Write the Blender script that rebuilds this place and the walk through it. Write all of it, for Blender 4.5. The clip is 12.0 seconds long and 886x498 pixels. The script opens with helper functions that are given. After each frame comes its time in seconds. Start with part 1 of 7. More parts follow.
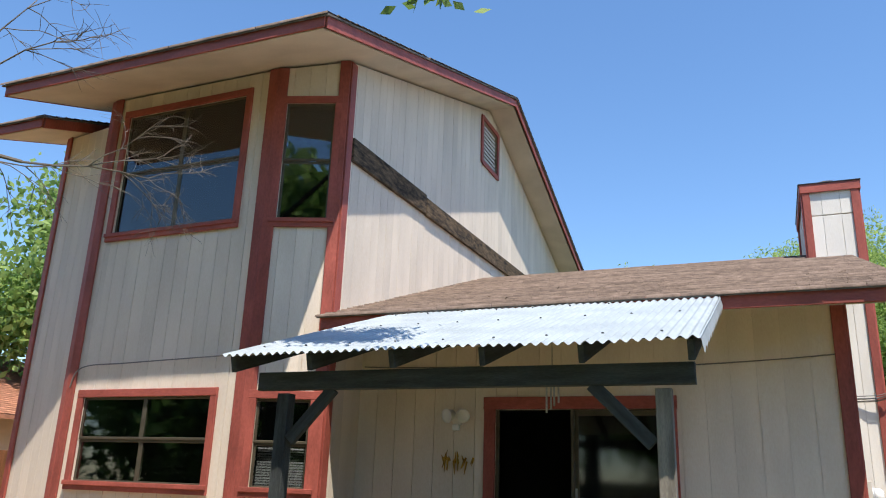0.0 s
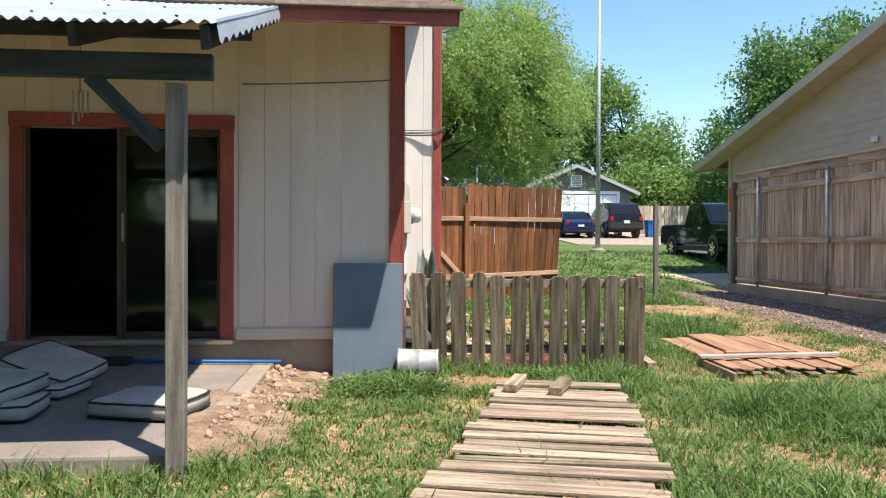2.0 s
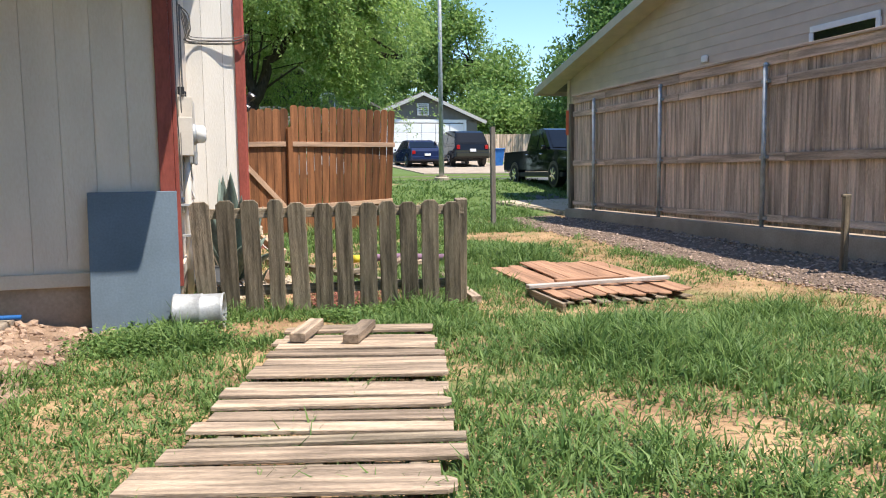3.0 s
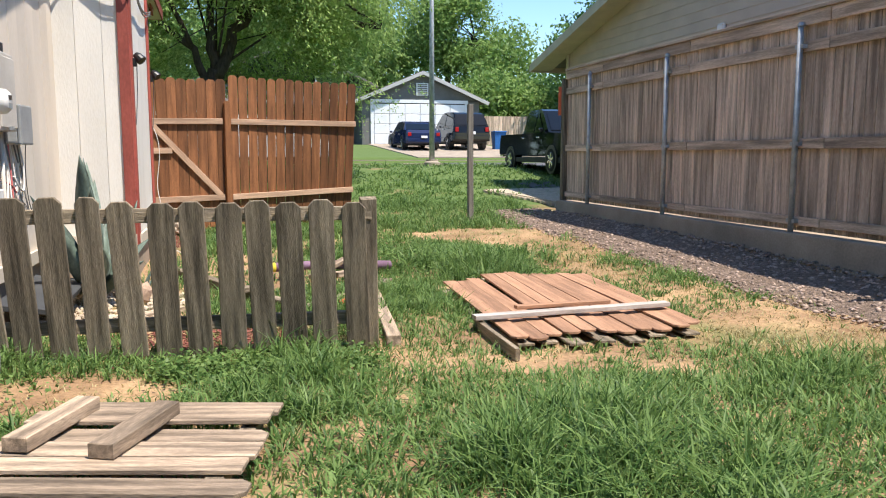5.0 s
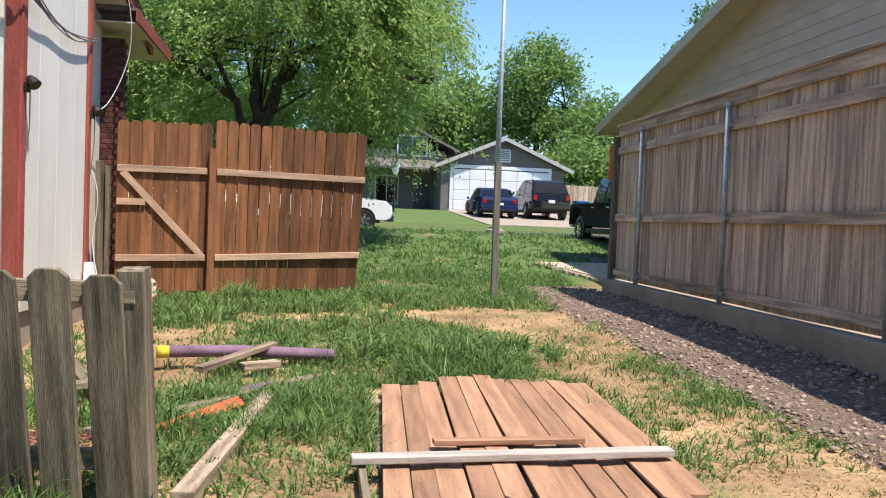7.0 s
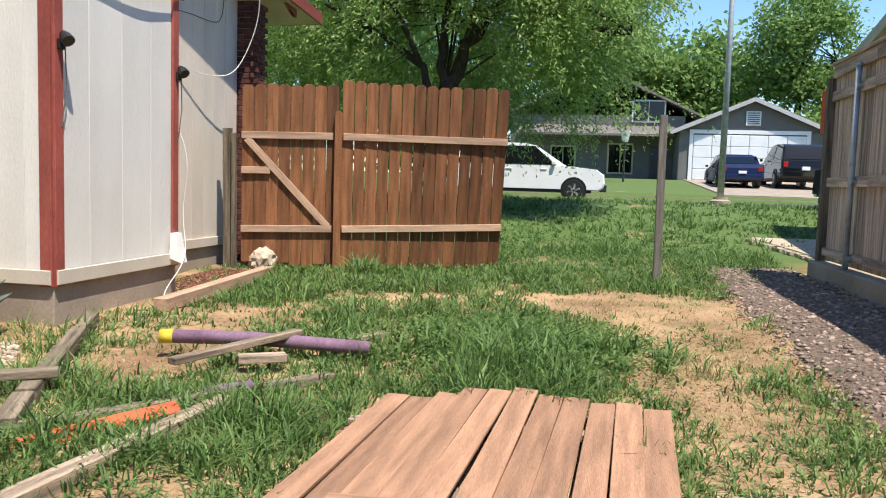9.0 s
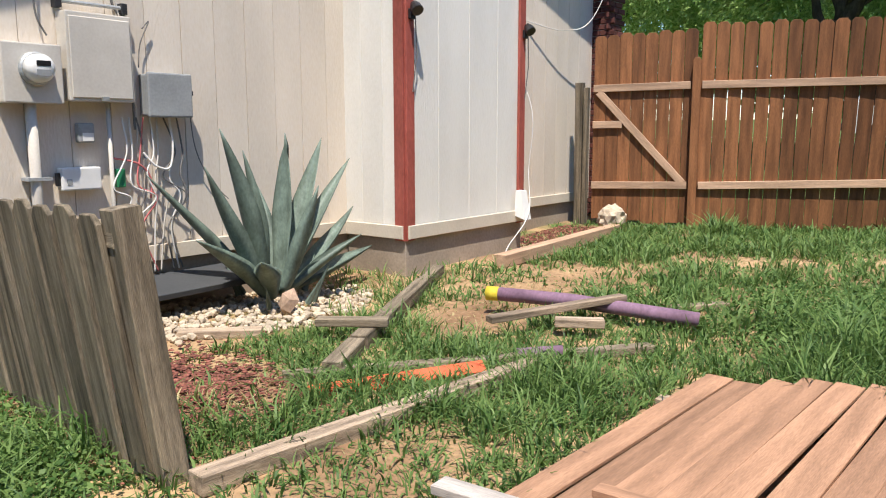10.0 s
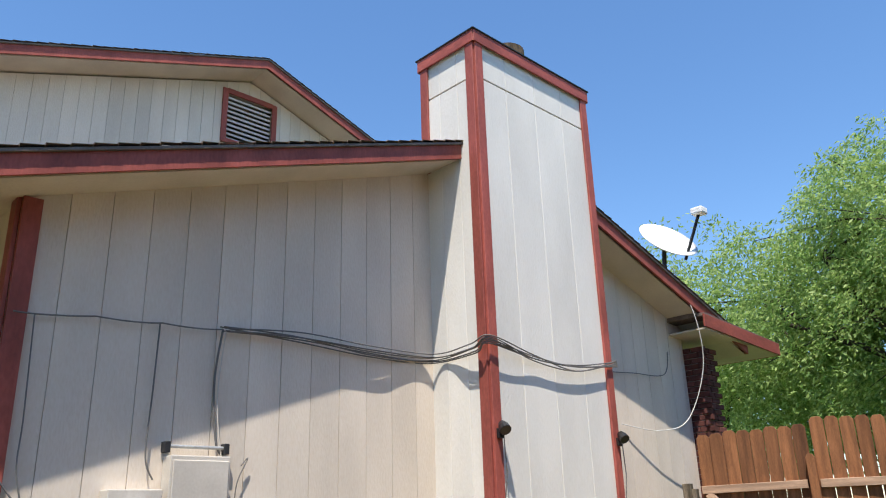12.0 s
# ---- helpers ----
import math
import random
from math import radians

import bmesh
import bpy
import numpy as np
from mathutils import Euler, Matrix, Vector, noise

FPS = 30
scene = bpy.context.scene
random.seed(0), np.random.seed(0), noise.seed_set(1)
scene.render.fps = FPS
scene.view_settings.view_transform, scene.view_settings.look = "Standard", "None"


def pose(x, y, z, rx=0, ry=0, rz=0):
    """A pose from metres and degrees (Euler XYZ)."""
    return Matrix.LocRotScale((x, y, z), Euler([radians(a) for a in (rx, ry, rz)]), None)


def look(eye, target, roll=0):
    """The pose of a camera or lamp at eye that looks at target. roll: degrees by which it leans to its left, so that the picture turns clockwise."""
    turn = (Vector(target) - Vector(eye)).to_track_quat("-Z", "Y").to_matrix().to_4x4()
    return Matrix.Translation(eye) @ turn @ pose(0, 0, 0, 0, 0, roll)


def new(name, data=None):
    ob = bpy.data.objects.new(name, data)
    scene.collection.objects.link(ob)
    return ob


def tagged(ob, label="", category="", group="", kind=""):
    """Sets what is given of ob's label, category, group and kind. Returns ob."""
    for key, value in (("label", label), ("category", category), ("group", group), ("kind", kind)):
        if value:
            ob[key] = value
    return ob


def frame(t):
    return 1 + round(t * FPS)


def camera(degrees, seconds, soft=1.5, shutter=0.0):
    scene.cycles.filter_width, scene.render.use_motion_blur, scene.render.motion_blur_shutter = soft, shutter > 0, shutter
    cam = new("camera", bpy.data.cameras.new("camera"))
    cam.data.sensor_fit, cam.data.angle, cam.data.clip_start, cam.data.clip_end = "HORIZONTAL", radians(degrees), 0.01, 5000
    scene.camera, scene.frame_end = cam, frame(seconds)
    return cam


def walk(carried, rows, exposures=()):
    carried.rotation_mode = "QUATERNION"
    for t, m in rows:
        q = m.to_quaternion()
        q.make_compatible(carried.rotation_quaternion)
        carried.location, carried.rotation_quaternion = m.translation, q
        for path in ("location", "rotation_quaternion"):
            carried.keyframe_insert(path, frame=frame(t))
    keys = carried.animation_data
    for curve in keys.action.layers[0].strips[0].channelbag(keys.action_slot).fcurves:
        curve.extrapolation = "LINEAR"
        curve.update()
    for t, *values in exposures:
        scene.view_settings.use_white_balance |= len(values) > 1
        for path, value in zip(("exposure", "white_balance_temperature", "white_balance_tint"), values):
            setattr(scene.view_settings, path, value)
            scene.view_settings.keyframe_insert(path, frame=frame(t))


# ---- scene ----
cam = camera(59.2, 12.0, 1.1)
PATH = [
    (0, (0.058, 0.008, 1.569), (-0.688, 1.769, 2.157), 2.1),
    (0.3, (0.048, 0.003, 1.539), (-0.653, 1.808, 2.041), -0.0),
    (0.5, (0.046, 0.018, 1.517), (-0.627, 1.857, 1.924), 0.1),
    (0.7, (0.052, 0.073, 1.46), (-0.565, 1.945, 1.799), -0.2),
    (1, (0.071, 0.052, 1.452), (-0.383, 1.985, 1.696), -0.3),
    (1.5, (0.206, 0.332, 1.405), (0.128, 2.327, 1.522), -0.9),
    (2, (0.5, 0.665, 1.38), (0.679, 2.657, 1.357), 0.3),
    (2.5, (0.796, 1.162, 1.355), (1.198, 3.118, 1.241), 0.3),
    (3, (1.135, 1.643, 1.28), (1.674, 3.558, 1.083), -0.7),
    (3.2, (1.248, 1.861, 1.273), (1.82, 3.767, 1.075), -0.3),
    (4.8, (2.256, 3.3, 1.294), (2.78, 5.213, 1.035), 0.7),
    (5, (2.377, 3.515, 1.306), (2.891, 5.433, 1.066), 0.0),
    (5.5, (2.705, 3.904, 1.27), (3.152, 5.846, 1.094), -1.1),
    (6, (3.068, 4.399, 1.243), (3.447, 6.358, 1.104), -0.4),
    (6.5, (3.496, 4.863, 1.266), (3.843, 6.831, 1.186), 0.7),
    (6.7, (3.662, 4.994, 1.274), (3.985, 6.967, 1.202), 1.5),
    (8.3, (5.063, 6.144, 1.207), (5.04, 8.141, 1.1), 1.5),
    (8.5, (5.136, 6.289, 1.205), (5.068, 8.284, 1.081), 1.8),
    (9, (5.361, 6.584, 1.255), (4.996, 8.543, 1.091), 1.8),
    (9.5, (5.555, 6.801, 1.278), (4.644, 8.564, 1.03), -0.0),
    (10, (5.572, 6.964, 1.282), (4.353, 8.522, 0.985), -0.1),
    (10.5, (5.633, 7.053, 1.367), (4.299, 8.535, 1.218), 0.9),
    (11, (5.718, 7.049, 1.49), (4.339, 8.48, 1.709), 0.4),
    (11.5, (5.761, 7.031, 1.566), (4.392, 8.405, 2.056), -0.3),
    (12, (5.755, 7.028, 1.564), (4.406, 8.352, 2.218), -1.8),
]
walk(cam, [(t, look(eye, target, roll)) for t, eye, target, roll in PATH],
     [(0.0, 0.62, 6750, 12), (1.0, 0.90, 7100, 14), (1.5, 0.82, 6950, 13), (2.0, 0.74, 6850, 12), (3.0, 0.74, 6700, 12), (5.0, 0.72, 6700, 12), (6.5, 0.64, 6700, 12), (8.5, 0.58, 6600, 11), (12.0, 0.55, 6600, 11)])

# ---- world, sun and exposure ----
SUN = Vector((0.431, -0.512, 1.55)).normalized()
world = bpy.data.worlds.new("world")
scene.world = world
world.use_nodes = True
wn = world.node_tree
sky = wn.nodes.new("ShaderNodeTexSky")
sky.sky_type, sky.sun_disc = "NISHITA", False
sky.sun_elevation = math.asin(SUN.z)
sky.sun_rotation = math.atan2(SUN.x, SUN.y)
sky.air_density, sky.dust_density, sky.ozone_density = 1.0, 0.2, 3.5
wn.nodes["Background"].inputs[1].default_value = 0.16
vivid = wn.nodes.new("ShaderNodeHueSaturation")
vivid.inputs["Saturation"].default_value = 1.14
wn.links.new(sky.outputs[0], vivid.inputs["Color"])
wn.links.new(vivid.outputs[0], wn.nodes["Background"].inputs[0])
sun_data = bpy.data.lights.new("sun", "SUN")
sun_data.energy, sun_data.angle, sun_data.color = 5.0, radians(0.5), (1.0, 0.945, 0.855)
sun = new("sun", sun_data)
sun.matrix_basis = look((6, -12, 30), Vector((6, -12, 30)) - SUN)

# ---- materials ----
def mat(name, col, rough=0.7, var=0.25, scale=6.0, stretch=(1, 1, 1), bump=0.2, fine=60.0, metal=0.0, tint=None, piece=0.0, spec=0.3, dist=0.004, island=0.0):
    """Coloured surface with large stains, fine grain and relief; piece varies it from object to object."""
    m = bpy.data.materials.new(name)
    m.use_nodes = True
    t = m.node_tree
    L, N = t.links.new, t.nodes.new
    bs = t.nodes["Principled BSDF"]
    tc, mp = N("ShaderNodeTexCoord"), N("ShaderNodeMapping")
    mp.inputs["Scale"].default_value = stretch
    L(tc.outputs["Object"], mp.inputs["Vector"])
    oi = N("ShaderNodeObjectInfo")
    if piece:
        ml = N("ShaderNodeVectorMath")
        ml.operation = "SCALE"
        ml.inputs[0].default_value = (37, 19, 53)
        L(oi.outputs["Random"], ml.inputs["Scale"])
        L(ml.outputs[0], mp.inputs["Location"])
    a, b = N("ShaderNodeTexNoise"), N("ShaderNodeTexNoise")
    a.inputs["Scale"].default_value, a.inputs["Detail"].default_value = scale, 5
    b.inputs["Scale"].default_value, b.inputs["Detail"].default_value = fine, 4
    L(mp.outputs[0], a.inputs["Vector"]), L(mp.outputs[0], b.inputs["Vector"])
    ramp = N("ShaderNodeValToRGB")
    lo = [c * (1 - var) for c in col]
    hi = [min(1, c * (1 + var)) for c in col] if tint is None else tint
    ramp.color_ramp.elements[0].position, ramp.color_ramp.elements[1].position = 0.32, 0.68
    ramp.color_ramp.elements[0].color, ramp.color_ramp.elements[1].color = (*lo, 1), (*hi, 1)
    L(a.outputs[0], ramp.inputs[0])
    mix = N("ShaderNodeMix")
    mix.data_type, mix.blend_type = "RGBA", "OVERLAY"
    mix.inputs[0].default_value = min(1, var * 1.6)
    L(ramp.outputs[0], mix.inputs[6]), L(b.outputs[0], mix.inputs[7])
    out = mix.outputs[2]
    if piece or island:
        hs, mr = N("ShaderNodeHueSaturation"), N("ShaderNodeMapRange")
        amount = piece or island
        mr.inputs["To Min"].default_value, mr.inputs["To Max"].default_value = 1 - amount, 1 + amount
        if piece:
            L(oi.outputs["Random"], mr.inputs["Value"])
        else:
            ge = N("ShaderNodeNewGeometry")
            L(ge.outputs["Random Per Island"], mr.inputs["Value"])
        L(mr.outputs[0], hs.inputs["Value"]), L(out, hs.inputs["Color"])
        out = hs.outputs[0]
    L(out, bs.inputs["Base Color"])
    bs.inputs["Roughness"].default_value, bs.inputs["Metallic"].default_value = rough, metal
    bs.inputs["Specular IOR Level"].default_value = spec
    if bump:
        bp, ad = N("ShaderNodeBump"), N("ShaderNodeMath")
        ad.operation = "ADD"
        L(a.outputs[0], ad.inputs[0]), L(b.outputs[0], ad.inputs[1])
        bp.inputs["Strength"].default_value, bp.inputs["Distance"].default_value = bump, dist
        L(ad.outputs[0], bp.inputs["Height"]), L(bp.outputs[0], bs.inputs["Normal"])
    return m


def glass_mat(name, tint, gloss=0.03, ior=1.75):
    m = bpy.data.materials.new(name)
    m.use_nodes = True
    t = m.node_tree
    L, N = t.links.new, t.nodes.new
    t.nodes.remove(t.nodes["Principled BSDF"])
    tr, gl, fr, mx = N("ShaderNodeBsdfTransparent"), N("ShaderNodeBsdfGlossy"), N("ShaderNodeFresnel"), N("ShaderNodeMixShader")
    tr.inputs[0].default_value = (*tint, 1)
    gl.inputs["Roughness"].default_value = gloss
    fr.inputs["IOR"].default_value = ior
    gl.inputs["Color"].default_value = (0.85, 0.9, 0.9, 1)
    L(fr.outputs[0], mx.inputs[0]), L(tr.outputs[0], mx.inputs[1]), L(gl.outputs[0], mx.inputs[2])
    L(mx.outputs[0], t.nodes["Material Output"].inputs[0])
    return m


def leaf_mat(name, col, tint, amount=0.35):
    """Leaves and blades: thin, letting some light through, varied blade by blade."""
    m = bpy.data.materials.new(name)
    m.use_nodes = True
    t = m.node_tree
    L, N = t.links.new, t.nodes.new
    bs = t.nodes["Principled BSDF"]
    ge, ramp = N("ShaderNodeNewGeometry"), N("ShaderNodeValToRGB")
    ramp.color_ramp.elements[0].color, ramp.color_ramp.elements[1].color = (*col, 1), (*tint, 1)
    L(ge.outputs["Random Per Island"], ramp.inputs[0])
    L(ramp.outputs[0], bs.inputs["Base Color"])
    bs.inputs["Roughness"].default_value = 0.5
    bs.inputs["Specular IOR Level"].default_value = 0.25
    tl, mx = N("ShaderNodeBsdfTranslucent"), N("ShaderNodeMixShader")
    mx.inputs[0].default_value = amount
    L(ramp.outputs[0], tl.inputs[0])
    L(bs.outputs[0], mx.inputs[1]), L(tl.outputs[0], mx.inputs[2])
    L(mx.outputs[0], t.nodes["Material Output"].inputs[0])
    return m


SIDING = mat("painted_siding", (0.69, 0.605, 0.505), 0.75, 0.10, 1.6, (1, 1, 0.35), 0.5, 70, dist=0.006, piece=0.02)
SIDING_LIGHT = mat("chimney_siding", (0.73, 0.70, 0.64), 0.75, 0.09, 1.6, (1, 1, 0.35), 0.5, 70, dist=0.006, piece=0.012)
TRIM = mat("red_trim_paint", (0.32, 0.080, 0.060), 0.55, 0.22, 5, (1, 1, 0.4), 0.3, 50, piece=0.10)
SOFFIT = mat("soffit_paint", (0.60, 0.53, 0.43), 0.7, 0.10, 2, bump=0.15)
CONCRETE = mat("concrete", (0.33, 0.27, 0.21), 0.9, 0.18, 2.2, bump=0.5, fine=45)
SLAB = mat("patio_concrete", (0.23, 0.20, 0.172), 0.9, 0.20, 1.6, bump=0.35, fine=55)
SHINGLE = mat("roof_shingle", (0.175, 0.13, 0.105), 0.95, 0.28, 9, bump=0.7, fine=90, island=0.22)
TIN = mat("corrugated_zinc", (0.40, 0.45, 0.47), 0.5, 0.12, 2.5, bump=0.1, fine=40, metal=0.3, spec=0.4)
OLDWOOD = mat("grey_weathered_wood", (0.222, 0.178, 0.125), 0.85, 0.55, 3.0, (10, 10, 0.6), 1.0, 40, piece=0.28)
DARKWOOD = mat("dark_stained_timber", (0.042, 0.048, 0.048), 0.8, 0.35, 3, (7, 7, 0.8), 0.6, 40, piece=0.12)
POSTWOOD = mat("bleached_post_wood", (0.21, 0.19, 0.16), 0.85, 0.35, 3, (9, 9, 0.7), 0.7, 45, piece=0.1)
CEDAR = mat("red_cedar_board", (0.20, 0.084, 0.035), 0.75, 0.36, 2.4, (8, 8, 0.7), 0.6, 40, piece=0.40)
CEDAR_PALE = mat("pale_cedar_rail", (0.48, 0.315, 0.21), 0.8, 0.25, 3, (8, 8, 0.7), 0.5, 40, piece=0.15)
PANELWOOD = mat("flat_panel_board", (0.33, 0.185, 0.112), 0.8, 0.26, 2.5, (8, 8, 0.7), 0.5, 40, piece=0.16)
GREYFENCE = mat("grey_brown_fence_board", (0.50, 0.375, 0.285), 0.85, 0.45, 2.4, (8, 8, 0.5), 0.8, 40, piece=0.28)
PALLET = mat("bleached_slat_wood", (0.315, 0.238, 0.17), 0.85, 0.5, 3, (8, 8, 0.7), 0.7, 40, piece=0.32)
BURNT = mat("black_ledger_wood", (0.05, 0.042, 0.035), 0.9, 0.7, 5, (5, 5, 1.2), 0.8, 25, tint=(0.16, 0.11, 0.065))
STEEL = mat("galvanised_steel", (0.42, 0.43, 0.43), 0.58, 0.2, 8, bump=0.15, metal=0.5)
BLACK = mat("black_enamel", (0.016, 0.016, 0.017), 0.35, 0.3, 6, bump=0.08, spec=0.5)
DARKPLASTIC = mat("dark_plastic", (0.03, 0.03, 0.032), 0.5, 0.2, 8, bump=0.05)
WHITE = mat("white_plastic", (0.75, 0.74, 0.71), 0.5, 0.06, 6, bump=0.05)
GREYBOX = mat("grey_box_paint", (0.30, 0.31, 0.31), 0.5, 0.12, 6, bump=0.08)
BEIGEBOX = mat("beige_box_paint", (0.58, 0.535, 0.47), 0.6, 0.08, 4, bump=0.12)
BLUEBOARD = mat("blue_grey_board_paint", (0.135, 0.18, 0.225), 0.7, 0.12, 2.5, bump=0.15)
CUSHION = mat("faded_cushion_cloth", (0.42, 0.40, 0.345), 0.95, 0.16, 5, bump=0.5, fine=120)
PIPING = mat("dark_piping", (0.03, 0.032, 0.03), 0.8, 0.1, 8, bump=0)
WIRE = mat("grey_cable", (0.16, 0.15, 0.14), 0.6, 0.2, 8, bump=0)
WHITEWIRE = mat("white_cable", (0.72, 0.69, 0.64), 0.6, 0.08, 8, bump=0)
REDWIRE = mat("pink_cable", (0.55, 0.16, 0.15), 0.6, 0.1, 8, bump=0)
BRICK = mat("dark_red_brick", (0.115, 0.04, 0.032), 0.9, 0.3, 12, bump=0.5, piece=0.3)
MORTAR = mat("mortar", (0.36, 0.33, 0.30), 0.95, 0.2, 12, bump=0.4)
AGAVE = mat("agave_leaf", (0.125, 0.165, 0.135), 0.5, 0.30, 5, (2, 2, 1), 0.15, 30, piece=0.12)
PALEROCK = mat("pale_limestone", (0.47, 0.385, 0.285), 0.9, 0.2, 10, bump=0.4, island=0.25)
DARKGRAVEL = mat("brown_gravel", (0.29, 0.215, 0.17), 0.9, 0.3, 14, bump=0.4, island=0.5)
MULCH = mat("red_mulch", (0.20, 0.075, 0.055), 0.95, 0.4, 18, bump=0.6, island=0.35)
RUBBLE = mat("reddish_rubble", (0.36, 0.25, 0.18), 0.95, 0.25, 10, bump=0.6, island=0.3)
BARK = mat("tree_bark", (0.055, 0.043, 0.033), 0.95, 0.4, 6, (3, 3, 0.7), 0.8, 30)
TWIG = mat("bare_grey_twig", (0.146, 0.124, 0.105), 0.9, 0.25, 10, bump=0.2)
ASPHALT = mat("asphalt", (0.095, 0.095, 0.098), 0.9, 0.15, 3, bump=0.3, fine=90)
NSIDING = mat("tan_lap_siding", (0.54, 0.435, 0.34), 0.75, 0.08, 2, bump=0.15, piece=0.03)
NTRIM = mat("cream_trim", (0.58, 0.49, 0.36), 0.7, 0.08, 3, bump=0.1)
GARAGE = mat("white_garage_paint", (0.72, 0.74, 0.74), 0.6, 0.05, 2, bump=0.05)
FARWALL = mat("grey_green_siding", (0.15, 0.148, 0.135), 0.8, 0.12, 2, bump=0.1)
FARROOF = mat("far_roof_shingle", (0.17, 0.15, 0.135), 0.95, 0.25, 5, bump=0.3)
ORANGEROOF = mat("orange_roof_shingle", (0.44, 0.20, 0.12), 0.95, 0.22, 7, bump=0.5, island=0.2)
RUBBER = mat("tyre_rubber", (0.02, 0.02, 0.02), 0.85, 0.2, 8, bump=0.1)
CARBLACK = mat("black_car_paint", (0.006, 0.007, 0.008), 0.05, 0.1, 3, bump=0, spec=0.4)
CARBLUE = mat("navy_car_paint", (0.015, 0.025, 0.07), 0.06, 0.1, 3, bump=0, spec=0.45)
CARWHITE = mat("white_car_paint", (0.72, 0.73, 0.74), 0.25, 0.03, 3, bump=0, spec=0.45)
CHROME = mat("chrome", (0.7, 0.7, 0.7), 0.15, 0.05, 3, bump=0, metal=1.0)
REDLAMP = mat("red_lamp_lens", (0.35, 0.01, 0.01), 0.25, 0.1, 6, bump=0)
ORANGE = mat("orange_plastic", (0.60, 0.115, 0.045), 0.6, 0.15, 6, bump=0.1)
PURPLE = mat("faded_purple_paint", (0.21, 0.125, 0.18), 0.75, 0.25, 6, (1, 1, 0.6), 0.3)
YELLOW = mat("yellow_paint", (0.62, 0.50, 0.05), 0.7, 0.2, 8, bump=0.2)
FARTRIM = mat("pale_grey_trim", (0.42, 0.42, 0.40), 0.7, 0.08, 3, bump=0.1)
PALERAIL = mat("bleached_pale_rail", (0.42, 0.375, 0.335), 0.85, 0.25, 3, (8, 8, 0.7), 0.6, 40)
SLATE = mat("dark_slate_board", (0.055, 0.058, 0.062), 0.7, 0.15, 3, bump=0.15)
GREENPLASTIC = mat("green_plastic", (0.03, 0.22, 0.10), 0.5, 0.1, 6, bump=0)
BLUEPLASTIC = mat("blue_plastic", (0.02, 0.12, 0.35), 0.5, 0.15, 6, bump=0.05)
DRYLEAF = mat("dried_flower", (0.36, 0.20, 0.03), 0.9, 0.4, 20, bump=0.3)
# near-black colour stands in for the shade inside unlit rooms
ROOM_SHADE = mat("unlit_room_shade", (0.07, 0.07, 0.075), 0.9, 0.1, 2, bump=0.05)
BRONZE = mat("bronze_window_frame", (0.10, 0.085, 0.06), 0.45, 0.15, 8, bump=0.05, metal=0.4)
BLIND = mat("white_blind", (0.62, 0.62, 0.60), 0.6, 0.05, 6, bump=0)
GLASS = glass_mat("window_glass", (0.42, 0.44, 0.45), 0.03, 1.85)
SCREEN = glass_mat("tinted_door_glass", (0.30, 0.33, 0.32), 0.05, 1.65)
CARGLASS = glass_mat("car_glass", (0.10, 0.11, 0.12))
GRASS = leaf_mat("grass_blades", (0.054, 0.126, 0.029), (0.225, 0.335, 0.105), 0.40)
DRYGRASS = leaf_mat("dry_grass_blades", (0.30, 0.25, 0.11), (0.50, 0.42, 0.22), 0.25)
LEAF = leaf_mat("mesquite_leaves", (0.17, 0.30, 0.07), (0.48, 0.60, 0.21), 0.55)
LEAF_DARK = leaf_mat("oak_leaves", (0.08, 0.17, 0.045), (0.20, 0.33, 0.10), 0.45)
LEAF_MID = leaf_mat("elm_leaves", (0.12, 0.23, 0.055), (0.31, 0.44, 0.14), 0.5)

# ---- building helpers ----
WORLD = {}


def thing(name, loc, label, category="", group="", kind=""):
    """An Empty at a thing's base."""
    e = new(name)
    e.empty_display_size = 0.1
    e.matrix_basis = Matrix.Translation(loc)
    WORLD[e.name] = e.matrix_basis.copy()
    return tagged(e, label, category, group, kind)


def attach(ob, parent):
    WORLD[ob.name] = ob.matrix_basis.copy()
    if parent is not None:
        ob.parent = parent
        ob.matrix_parent_inverse = WORLD[parent.name].inverted()
    return ob


def part(name, bm, material, parent=None, label="", smooth=False, kind=""):
    """Links a bmesh as one mesh object, under a thing or a part."""
    me = bpy.data.meshes.new(name)
    bmesh.ops.recalc_face_normals(bm, faces=bm.faces)
    bm.to_mesh(me)
    bm.free()
    me.materials.append(material)
    if smooth:
        for p in me.polygons:
            p.use_smooth = True
    ob = attach(new(name, me), parent)
    return tagged(ob, label, "", "", kind)


def array_part(name, verts, faces, material, parent=None, label="", kind="", smooth=False):
    """A large mesh from arrays of corners and equal-sided faces."""
    me = bpy.data.meshes.new(name)
    verts, faces = np.asarray(verts, np.float32), np.asarray(faces, np.int32)
    n, k = faces.shape
    me.vertices.add(len(verts))
    me.vertices.foreach_set("co", verts.ravel())
    me.loops.add(n * k)
    me.loops.foreach_set("vertex_index", faces.ravel())
    me.polygons.add(n)
    me.polygons.foreach_set("loop_start", np.arange(0, n * k, k, dtype=np.int32))
    me.update(calc_edges=True)
    me.validate()
    me.materials.append(material)
    if smooth:
        me.polygons.foreach_set("use_smooth", np.ones(n, bool))
    return tagged(attach(new(name, me), parent), label, "", "", kind)


def box(bm, x0, y0, z0, x1, y1, z1):
    v = [bm.verts.new(c) for c in ((x0, y0, z0), (x1, y0, z0), (x1, y1, z0), (x0, y1, z0), (x0, y0, z1), (x1, y0, z1), (x1, y1, z1), (x0, y1, z1))]
    for f in ((3, 2, 1, 0), (4, 5, 6, 7), (0, 1, 5, 4), (1, 2, 6, 5), (2, 3, 7, 6), (3, 0, 4, 7)):
        bm.faces.new([v[i] for i in f])
    return bm


